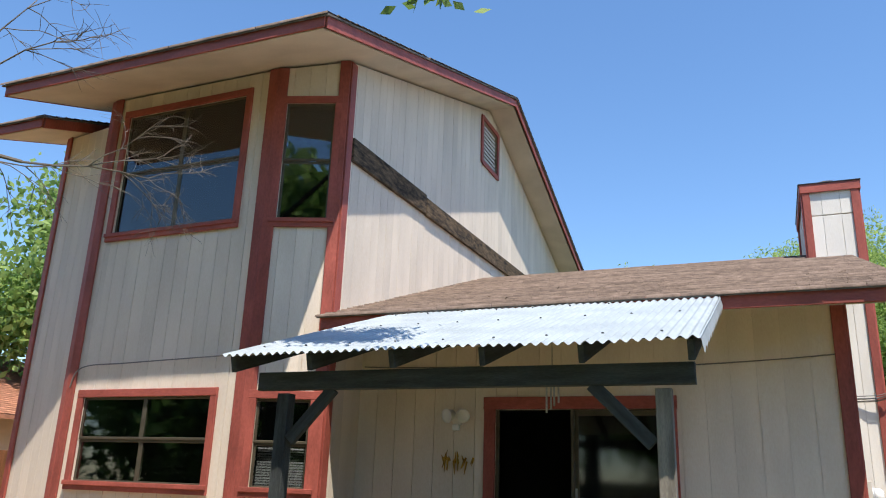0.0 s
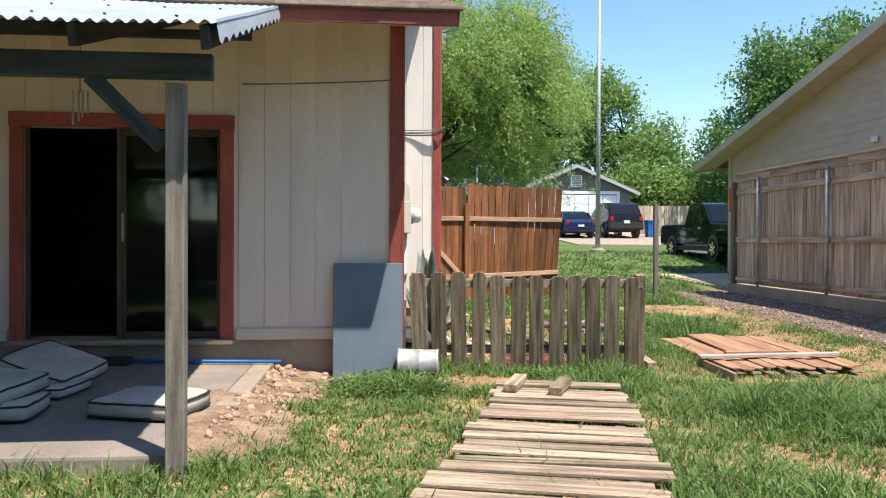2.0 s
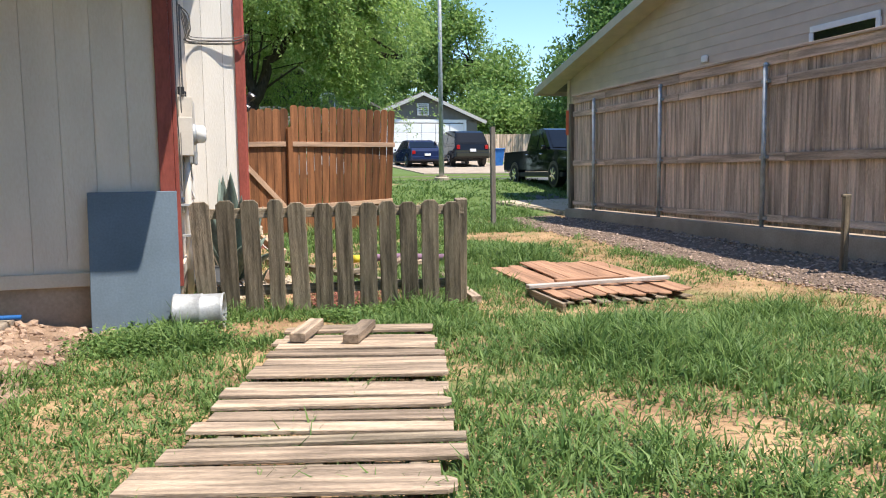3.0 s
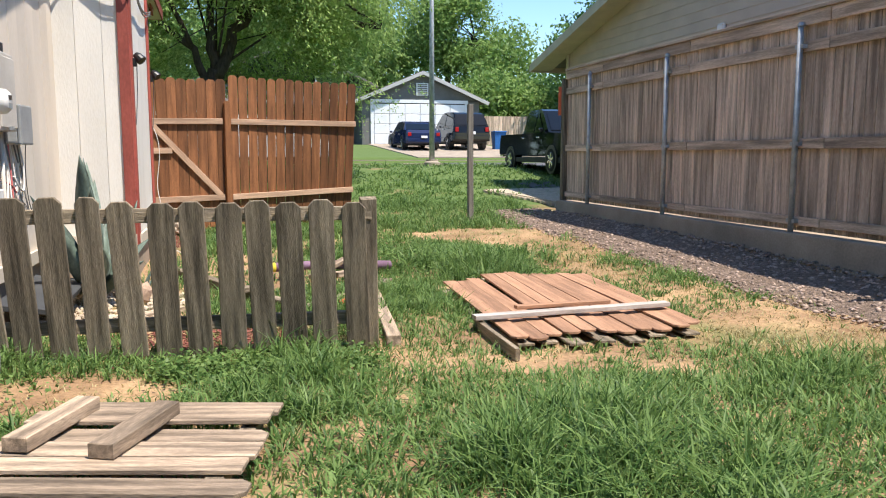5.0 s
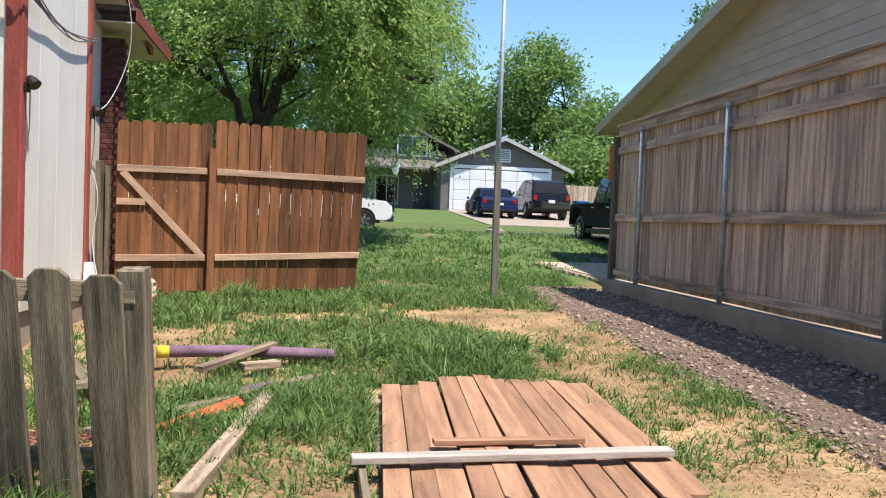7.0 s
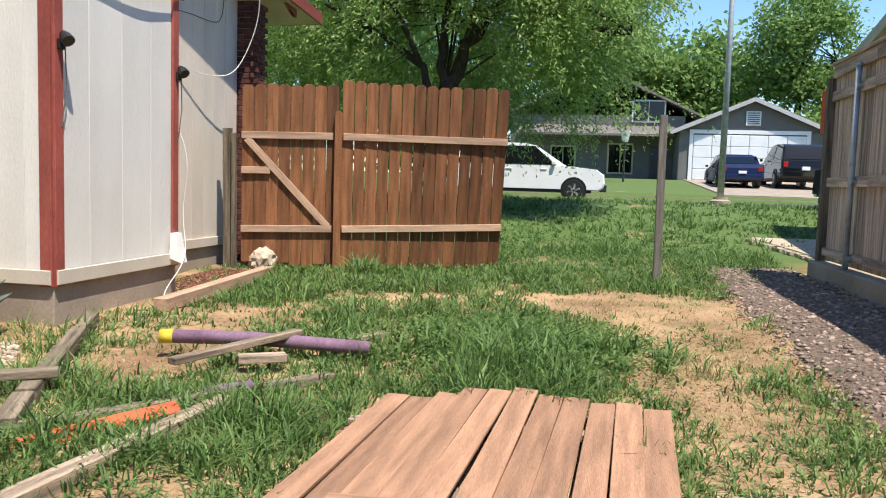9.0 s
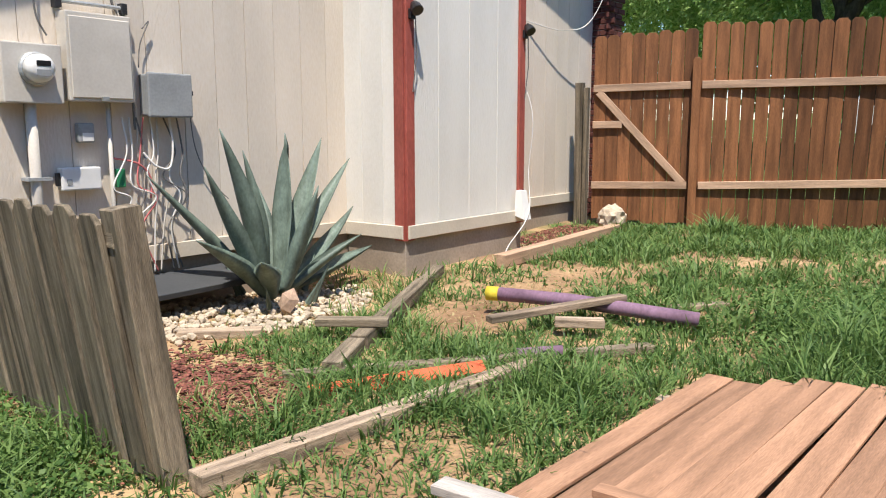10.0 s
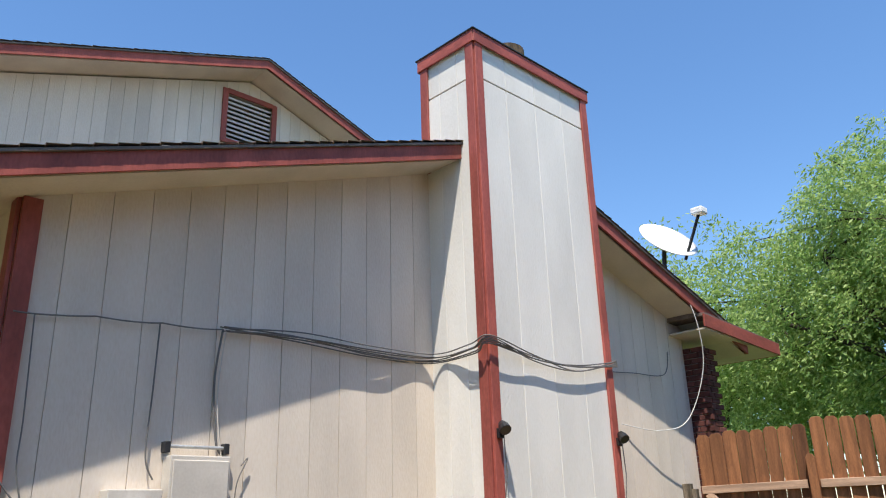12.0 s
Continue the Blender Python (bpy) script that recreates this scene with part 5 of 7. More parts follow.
def grill():
    e = thing("gas_grill", (-3.72, 7.1, 0.21), "black gas grill with a domed lid, side shelves and open cabinet", "grill")
    X0, X1, Y0, Y1, Z = -4.05, -3.33, 6.85, 7.38, 0.21
    part("cabinet_side", soft_box(X0, Y0, Z + 0.12, X0 + 0.02, Y1, Z + 0.78, 0.004), BLACK, e)
    part("cabinet_side", soft_box(X1 - 0.02, Y0, Z + 0.12, X1, Y1, Z + 0.78, 0.004), BLACK, e)
    part("cabinet_floor", soft_box(X0, Y0, Z + 0.10, X1, Y1, Z + 0.13, 0.004), BLACK, e)
    part("cabinet_back", soft_box(X0, Y1 - 0.02, Z + 0.12, X1, Y1, Z + 0.78, 0.004), BLACK, e)
    part("cabinet_door", soft_box(X0 + 0.36, Y0 - 0.02, Z + 0.14, X1 - 0.01, Y0, Z + 0.66, 0.006), DARKPLASTIC, e)
    part("gas_bottle", disc_stack(bmesh.new(), (X0 + 0.2, 7.1, Z + 0.13), [(0.12, 0), (0.14, 0.03), (0.14, 0.3), (0.08, 0.38), (0.04, 0.44)], 18), GREYBOX, e, "", True)
    fb = part("firebox", hexa(bmesh.new(), [(X0 + 0.04, Y0 + 0.05, Z + 0.72), (X1 - 0.04, Y0 + 0.05, Z + 0.72), (X1 - 0.04, Y1 - 0.02, Z + 0.72), (X0 + 0.04, Y1 - 0.02, Z + 0.72), (X0, Y0, Z + 0.9), (X1, Y0, Z + 0.9), (X1, Y1, Z + 0.9), (X0, Y1, Z + 0.9)]), BLACK, e)
    cp = part("control_panel", hexa(bmesh.new(), [(X0 - 0.1, Y0 - 0.14, Z + 0.70), (X1 + 0.22, Y0 - 0.14, Z + 0.70), (X1 + 0.22, Y0, Z + 0.70), (X0 - 0.1, Y0, Z + 0.70), (X0 - 0.1, Y0 - 0.06, Z + 0.88), (X1 + 0.22, Y0 - 0.06, Z + 0.88), (X1 + 0.22, Y0, Z + 0.88), (X0 - 0.1, Y0, Z + 0.88)]), DARKPLASTIC, e)
    for i in range(6):
        x = X0 + 0.02 + i * 0.155
        part("knob", disc_stack(bmesh.new(), (x, Y0 - 0.105, Z + 0.79), [(0.034, 0), (0.034, 0.012), (0.024, 0.018), (0.022, 0.05)], 14, Vector((0, -0.9, 0.42)).normalized()), BLACK, cp)
        part("knob_ring", disc_stack(bmesh.new(), (x, Y0 - 0.102, Z + 0.79), [(0.040, -0.004), (0.040, 0.006)], 14, Vector((0, -0.9, 0.42)).normalized()), STEEL, cp)
    bm = bmesh.new()
    prof = [(Y0 - 0.01, Z + 0.9), (Y0 - 0.015, Z + 1.0), (Y0 + 0.05, Z + 1.10), (Y0 + 0.17, Z + 1.17), (Y0 + 0.32, Z + 1.18), (Y0 + 0.45, Z + 1.12), (Y1, Z + 1.0), (Y1, Z + 0.9)]
    rows = [[bm.verts.new((x, 7.1 + (y - 7.1) * k, Z + 0.9 + (z - Z - 0.9) * k)) for y, z in prof] for x, k in ((X0 - 0.01, 0.96), (X0 + 0.02, 1), (X1 - 0.02, 1), (X1 + 0.01, 0.96))]
    for a, b in zip(rows, rows[1:]):
        for i in range(len(prof)):
            k = (i + 1) % len(prof)
            bm.faces.new((a[i], a[k], b[k], b[i]))
    bm.faces.new(rows[0][::-1]), bm.faces.new(rows[-1])
    lid = part("lid", bm, BLACK, e, "dark brown-black domed lid", True)
    part("lid_handle", tube(bmesh.new(), [(X0 + 0.1, Y0 - 0.01, Z + 0.96), (X0 + 0.12, Y0 - 0.06, Z + 0.96), (X1 - 0.12, Y0 - 0.06, Z + 0.96), (X1 - 0.1, Y0 - 0.01, Z + 0.96)], 0.012, 8), STEEL, lid)
    part("badge", box(bmesh.new(), -3.77, Y0 - 0.022, Z + 1.0, -3.61, Y0 - 0.008, Z + 1.03), STEEL, lid)
    part("side_shelf", soft_box(X1 + 0.01, Y0 - 0.02, Z + 0.85, X1 + 0.30, Y1 - 0.05, Z + 0.88, 0.008), DARKPLASTIC, e)
    part("side_shelf", soft_box(X0 - 0.28, Y0 - 0.02, Z + 0.85, X0 - 0.01, Y1 - 0.05, Z + 0.88, 0.008), DARKPLASTIC, e)
    for x in (X0 + 0.05, X1 - 0.05):
        for y in (Y0 + 0.06, Y1 - 0.06):
            part("caster", disc_stack(bmesh.new(), (x - 0.02, y, Z + 0.05), [(0.05, 0), (0.05, 0.04)], 14, Vector((1, 0, 0))), RUBBER, e)
            part("caster_fork", box(bmesh.new(), x - 0.03, y - 0.015, Z + 0.05, x + 0.03, y + 0.015, Z + 0.11), STEEL, e)
    e.matrix_basis = pose(-3.80, 7.08, 0.21, 0, 0, 32)


grill()
e = thing("blue_board", (0.46, 8.1, 0.06), "blue-grey painted board leaning against the siding", "board")
board("panel", (0.455, 8.10, 0.05), (0.455, 8.23, 1.15), 0.66, 0.03, BLUEBOARD, e, (0, -1, 0.1))
e = thing("metal_can", (1.0, 7.95, 0.06), "dented galvanised metal can lying on its side", "can")
part("can_body", disc_stack(bmesh.new(), (0.74, 8.0, 0.21), [(0.02, 0.0), (0.145, 0.0), (0.15, 0.01), (0.145, 0.02), (0.142, 0.2), (0.147, 0.21), (0.139, 0.22), (0.141, 0.36), (0.148, 0.38), (0.13, 0.38), (0.12, 0.33)], 28, Vector((1, -0.12, 0)).normalized()), STEEL, e, "", True)
e = thing("push_broom", (-1.3, 8.05, 0.21), "blue-handled broom lying along the door sill", "broom")
part("broom_head", soft_box(-2.0, 8.0, 0.212, -1.72, 8.16, 0.285, 0.02, 2), DARKPLASTIC, e, "dark bristle head")
part("pole", tube(bmesh.new(), [(-1.74, 8.1, 0.25), (-1.2, 8.08, 0.24), (-0.35, 8.05, 0.235)], 0.018, 8), BLUEPLASTIC, e, "", True)
def bank_z(x, y):
    """Spoil heaped against the broken slab edge, running out into the lawn."""
    u = max(0.0, min(1.0, (x + 0.5) / (0.55 + 0.3 * (y - 5.4) / 2.8)))
    fade = max(0.0, min(1.0, (y - 5.0) / 0.5))
    return sheet_z(x, y) + fade * ((0.115 * (1 - u) ** 1.2) + 0.03 * (1 - u) * noise.noise((x * 5, y * 5, 2)) + 0.02 * noise.noise((x * 11, y * 11, 6)) * (1 - u)) - 0.012 * u


SPOIL = mat("red_brown_spoil", (0.25, 0.155, 0.10), 0.95, 0.35, 5, bump=0.9, fine=60, tint=(0.36, 0.25, 0.175), dist=0.015)
bx, by = np.arange(-0.72, 0.5, 0.04), np.arange(5.0, 8.26, 0.05)
bank = array_part("spoil_bank", [(x, y, bank_z(x, y)) for y in by for x in bx], [(j * len(bx) + i, j * len(bx) + i + 1, (j + 1) * len(bx) + i + 1, (j + 1) * len(bx) + i) for j in range(len(by) - 1) for i in range(len(bx) - 1)], SPOIL, None, "bare reddish spoil heaped along the broken slab edge", "structure", True)
bank["category"] = "soil"
bm = bmesh.new()
for i in range(620):
    r = random.Random(i)
    x, y = -0.5 + 0.95 * r.random() ** 1.4, r.uniform(5.3, 8.2)
    if x > 0.42 - (8.2 - y) * 0.3:
        continue
    size = r.choice((0.008, 0.010, 0.012, 0.016, 0.02, 0.025, 0.04))
    lump(bm, (x, y, bank_z(x, y) + size * 0.2), size, i)
tagged(part("broken_rubble", bm, RUBBLE), "broken reddish concrete rubble beside the patio", "rubble", "", "stuff")

# ---- lying timber ----
def fence_panel():
    e = thing("fallen_fence_panel", (4.95, 9.6, 0.0), "fallen brown fence panel lying flat on the grass", "fence panel")
    rnd = random.Random(21)
    x = 4.16
    while x < 5.58:
        w = rnd.uniform(0.132, 0.146)
        k = (x - 4.16) / 1.42
        lifted = 0.03 if 0.2 < k < 0.5 else 0.0
        far = 10.70 + 0.22 * math.sin(k * 2.7) + rnd.uniform(-0.05, 0.05)
        near = 8.38 + 0.05 * k + rnd.uniform(-0.06, 0.06)
        tone = rnd.uniform(0.02, 0.06)
        board("panel_board", (x + 0.14 + w / 2, far, 0.085 + lifted + rnd.uniform(-0.004, 0.008)), (x + w / 2 + rnd.uniform(-0.02, 0.02), near, 0.075 - tone * 0.3 + rnd.uniform(-0.012, 0.012)), w - rnd.uniform(0.003, 0.012), 0.018, PANELWOOD, e, (rnd.uniform(-0.05, 0.05), 0, 1), "dog")
        x += w
    for i in range(7):
        x = 4.24 + i * 0.21
        board("lower_board", (x, 9.6, 0.035), (x + rnd.uniform(-0.05, 0.05), 8.36 + rnd.uniform(-0.1, 0.05), 0.02), 0.12, 0.018, OLDWOOD, e, (0, 0, 1))
    board("pale_rail", (4.05, 8.88, 0.122), (5.70, 8.98, 0.126), 0.085, 0.036, PALERAIL, e, (0, 0, 1), label="bleached pale rail lying across the boards")
    board("rail", (4.48, 9.17, 0.122), (5.30, 9.21, 0.122), 0.065, 0.03, PANELWOOD, e, (0, 0, 1))
    board("rail", (4.2, 10.35, 0.04), (5.7, 10.42, 0.045), 0.085, 0.036, PALLET, e, (0, 0, 1))
    board("rail", (4.12, 8.15, 0.02), (4.10, 9.0, 0.05), 0.085, 0.036, OLDWOOD, e, (-1, 0, 0))


fence_panel()


def slat_walk():
    e = thing("slat_walkway", (1.65, 5.3, 0.12), "bleached wooden slat walkway sinking into the grass", "walkway")
    rnd = random.Random(5)
    dr = Vector((0.965, -0.262, 0))
    ax = Vector((0.262, 0.965, 0))
    n = 21
    S0, S1 = Vector((1.24, 3.80, 0)), Vector((2.07, 7.08, 0))
    for i in range(n):
        u = i / (n - 1)
        c = S0 + (S1 - S0) * u
        half = 0.60 - 0.10 * u
        if i < 5:
            c = c - dr * 0.07
        a = c - dr * (half + rnd.uniform(-0.03, 0.03))
        b = c + dr * (half + rnd.uniform(-0.03, 0.03))
        zz = 0.19 + rnd.uniform(-0.012, 0.014)
        tw = ax * rnd.uniform(-0.02, 0.02)
        if i == 6:
            board("broken_slat", (a.x, a.y, zz - 0.02), (b.x, b.y, zz), 0.08, 0.02, OLDWOOD, e, (0, 0, 1))
            continue
        board("slat", (a.x, a.y, zz), (b.x + tw.x, b.y + tw.y, zz + rnd.uniform(-0.01, 0.01)), rnd.uniform(0.120, 0.146), 0.02, PALLET, e, (0, 0, 1), "dog" if i % 3 == 0 else "flat")
    for s in (-0.42, 0.0, 0.40):
        a = S0 + dr * s + Vector((0, 0, 0.15))
        b = S1 + dr * s + Vector((0, 0, 0.15))
        board("runner", a, b, 0.07, 0.045, OLDWOOD, e, (0, 0, 1))
    for p, q in (((1.56, 6.62), (1.74, 7.1)), ((1.88, 6.47), (2.08, 6.94))):
        k = thing("wood_block", (*p, 0.2), "short offcut board lying across the slats", "wood block", "wood blocks")
        board("block", (*p, 0.235), (*q, 0.235), 0.10, 0.06, PALLET, k, (0, 0, 1))


slat_walk()


def timber(p0, p1, w, t, material, label, lift=0.0, round_=False, name="timber", yaw=0):
    """A loose timber on the ground between two plan points."""
    a = Vector((*p0, sheet_z(*p0) + t / 2 + lift)) if len(p0) == 2 else Vector(p0)
    b = Vector((*p1, sheet_z(*p1) + t / 2 + lift)) if len(p1) == 2 else Vector(p1)
    e = thing(name, a, label, "timber", "loose timbers")
    if round_:
        part("log", tube(bmesh.new(), [a, a.lerp(b, 0.35), a.lerp(b, 0.7), b], w / 2, 10), material, e, "", True)
    else:
        board("beam", a, b, w, t, material, e, (0, 0, 1))
    return e


timber((1.62, 11.95), (2.62, 9.98), 0.10, 0.09, OLDWOOD, "grey weathered landscape timber lying in the grass")
timber((2.62, 9.96), (2.85, 9.55), 0.10, 0.08, OLDWOOD, "short weathered timber end in the grass")
timber((2.28, 9.98, 0.2), (2.62, 10.22, 0.2), 0.09, 0.045, OLDWOOD, "short grey board across a timber")
timber((3.05, 10.62, 0.2), (3.48, 11.5, 0.24), 0.075, 0.04, PALLET, "pale split board lying over a pole")
timber((3.3, 10.95, 0.16), (3.55, 11.1, 0.16), 0.09, 0.05, PALLET, "short pale offcut under the board")
timber((2.72, 9.35), (3.85, 11.1), 0.08, 0.05, OLDWOOD, "long thin weathered board in the grass")
timber((3.36, 8.42), (3.55, 10.3), 0.095, 0.075, PALLET, "long pale landscape timber half hidden in grass")
timber((1.9, 12.45), (1.78, 14.95), 0.12, 0.11, CEDAR_PALE, "brown edging timber of the mulch bed")
timber((1.62, 9.5), (1.95, 9.85), 0.10, 0.05, PALLET, "short pale board end in the rock bed")
timber((3.62, 11.85), (3.9, 12.2), 0.09, 0.04, PALLET, "pale board scrap in the grass")
timber((4.68, 10.98, 0.05), (4.95, 10.93, 0.055), 0.2, 0.04, PALEROCK, "pale splintered board scrap at the panel edge")
e = thing("orange_plastic_board", (3.1, 9.7, 0.1), "orange plastic board lying beside a timber", "board")
board("panel", (2.98, 9.28, 0.105), (3.40, 10.08, 0.115), 0.075, 0.02, ORANGE, e, (0.5, -0.3, 0.8))
e = thing("purple_pole", (3.2, 11.4, 0.15), "faded purple wooden pole with a yellow end", "pole")
part("pole", tube(bmesh.new(), [(2.72, 11.18, 0.22), (3.2, 11.33, 0.21), (3.95, 11.56, 0.15)], 0.045, 12), PURPLE, e, "", True)
part("painted_end", tube(bmesh.new(), [(2.66, 11.16, 0.22), (2.74, 11.185, 0.22)], 0.0475, 12), YELLOW, e, "yellow painted end", True)
e = thing("purple_stub", (3.45, 10.55, 0.12), "faded purple post stub in the grass", "pole")
part("stub", tube(bmesh.new(), [(3.36, 10.42, 0.09), (3.55, 10.6, 0.10)], 0.035, 10), PURPLE, e, "", True)
e = thing("dark_board", (0.95, 9.9, 0.2), "dark grey flat board lying near the wall", "board")
board("panel", (1.0, 9.2, 0.27), (0.98, 10.5, 0.28), 0.40, 0.04, SLATE, e, (0.15, 0, 1))

# ---- agave in its rock bed ----
def agave():
    e = thing("agave_plant", (1.22, 10.55, 0.1), "large blue-green agave with broad pointed leaves", "plant")
    rnd = random.Random(17)
    spec = []
    # leaves either side along the wall, then those towards the lawn and the wall
    for side, out, up in ((-1, 0.33, 1.12), (1, 0.13, 1.10), (1, 0.52, 1.06), (1, 0.80, 0.90), (-1, 0.73, 0.84), (-1, 0.52, 0.90), (1, 0.72, 0.56), (-1, 0.68, 0.46), (1, 0.86, 0.24), (-1, 0.12, 0.98)):
        az = side * math.pi / 2 + rnd.uniform(-0.35, 0.35)
        spec.append((az, math.atan2(out, up), math.hypot(out, up) * 1.04, rnd.uniform(0.17, 0.24)))
    for az, tilt, length in ((0.35, 0.36, 0.84), (0.9, 0.95, 0.70), (-0.8, 1.05, 0.66), (2.7, 0.45, 0.85)):
        spec.append((az, tilt, length, rnd.uniform(0.18, 0.23)))
    for az, tilt, length, width in spec:
        bm = bmesh.new()
        d = Vector((math.cos(az), math.sin(az), 0))
        s = Vector((-d.y, d.x, 0))
        p, ang = Vector((1.22, 10.55, 0.14)) + d * 0.07, tilt
        bend = rnd.uniform(-0.42, 0.10) if tilt < 0.8 else rnd.uniform(-0.5, 0.1)
        ang -= bend * 0.5
        n, rows = 12, []
        for k in range(n + 1):
            u = k / n
            ww = width * (0.42 + 1.0 * u) if u < 0.45 else width * (0.87) * (1 - ((u - 0.45) / 0.55) ** 1.6) + 0.003
            up = d * math.cos(math.pi / 2 - ang) * 1.0 + Vector((0, 0, math.cos(ang)))
            nn = s.cross(up).normalized()
            if nn.z < 0:
                nn = -nn
            th = 0.035 * (1 - u) + 0.004
            cup = 0.28 * ww
            rows.append([bm.verts.new(q) for q in (p - s * ww / 2 + nn * cup, p - s * ww / 4 + nn * cup * 0.3, p, p + s * ww / 4 + nn * cup * 0.3, p + s * ww / 2 + nn * cup, p + s * ww / 4 + nn * (cup * 0.3 - th), p - nn * th, p - s * ww / 4 + nn * (cup * 0.3 - th))])
            p = p + up.normalized() * length / n
            ang += bend / n
        for a, b in zip(rows, rows[1:]):
            for k in range(8):
                bm.faces.new((a[k], a[(k + 1) % 8], b[(k + 1) % 8], b[k]))
        bm.faces.new(rows[0]), bm.faces.new(rows[-1])
        leaf_ob = part("agave_leaf", bm, AGAVE, e, "", True)
    for k in range(9):
        bm = bmesh.new()
        a = rnd.uniform(0, 6.28)
        q = Vector((1.3 + 0.3 * math.cos(a), 10.5 + 0.3 * math.sin(a), 0.12))
        tube(bm, [q, q + Vector((math.cos(a) * 0.12, math.sin(a) * 0.12, rnd.uniform(0.1, 0.3)))], 0.025, 6, 0.003)
        part("young_shoot", bm, AGAVE, e)


agave()
bm = bmesh.new()
for i in range(900):
    r = random.Random(1000 + i)
    a, k = r.uniform(0, 6.28), math.sqrt(r.random())
    x, y = 1.35 + math.cos(a) * k * 0.62, 10.25 + math.sin(a) * k * 1.0
    lump(bm, (x, y, sheet_z(x, y) + r.uniform(0.0, 0.03)), r.choice((0.015, 0.02, 0.025, 0.032)), 1000 + i)
tagged(part("rock_bed", bm, PALEROCK), "pale limestone pebbles round the agave", "rocks", "", "stuff")
e = thing("field_stone", (1.6, 10.3, 0.12), "upright pale tan stone among the pebbles", "stone")
bm = bmesh.new()
lump(bm, (1.62, 10.34, 0.16), 0.065, 77, 1.7)
part("stone", bm, RUBBLE, e)
e = thing("coral_rock", (1.6, 15.2, 0.2), "round pitted pale rock by the gate", "stone")
bm = bmesh.new()
bmesh.ops.create_icosphere(bm, subdivisions=3, radius=1)
for v in bm.verts:
    v.co = Vector((1.62, 15.15, 0.3)) + v.co * (0.15 * (1 + 0.35 * noise.noise(v.co * 4))) * Vector((1.2, 1.2, 0.9)).length / 1.9
part("rock", bm, PALEROCK, e)


def scatter(name, count, place, sizes, material, label, category, seed, flat=0.6):
    rnd = random.Random(seed)
    base = bmesh.new()
    bmesh.ops.create_icosphere(base, subdivisions=1, radius=1)
    bv = np.array([v.co[:] for v in base.verts])
    bf = np.array([[v.index for v in f.verts] for f in base.faces])
    base.free()
    rs = np.random.RandomState(seed)
    V, F = [], []
    for i in range(count):
        x, y = place(rnd)
        s = rnd.choice(sizes)
        v = bv * (1 + 0.22 * rs.randn(len(bv), 1)) * s * np.array([rnd.uniform(0.7, 1.3), rnd.uniform(0.7, 1.3), flat])
        F.append(bf + len(bv) * i)
        V.append(v + np.array([x, y, sheet_z(x, y) + s * 0.25 + 0.015]))
    ob = array_part(name, np.concatenate(V), np.concatenate(F), material, None, label, "stuff")
    ob["category"] = category
    return ob


scatter("gravel", 9000, lambda r: (6.72 + 1.2 * r.random() ** 0.8, r.uniform(3.5, 17.3)), (0.006, 0.008, 0.010, 0.013, 0.018, 0.024), DARKGRAVEL, "loose brown and grey gravel along the footing", "gravel", 31)
scatter("mulch", 4200, lambda r: ((r.gauss(2.35, 0.35), r.gauss(8.95, 0.28)) if r.random() < 0.6 else (r.uniform(1.0, 1.8), r.uniform(13.7, 15.2))), (0.008, 0.012, 0.016), MULCH, "red bark mulch", "mulch", 32, 0.35)

# ---- street things ----
e = thing("street_lamp", (8.9, 29.3, 0.95), "tall grey steel street lamp pole", "street lamp")
part("pole", tube(bmesh.new(), [(8.9, 29.3, 0.95), (8.9, 29.3, 10.6)], 0.095, 12, 0.05), STEEL, e, "", True)
part("base", disc_stack(bmesh.new(), (8.9, 29.3, 0.85), [(0.28, 0), (0.28, 0.2), (0.2, 0.24), (0.2, 0.3)], 16), CONCRETE, e)
part("arm", tube(bmesh.new(), [(8.9, 29.3, 10.52), (8.8, 29.37, 10.66), (8.6, 29.5, 10.7)], 0.035, 8), STEEL, e)
part("lamp_head", soft_box(8.3, 29.42, 10.64, 8.66, 29.6, 10.76, 0.03, 2), GREYBOX, e)


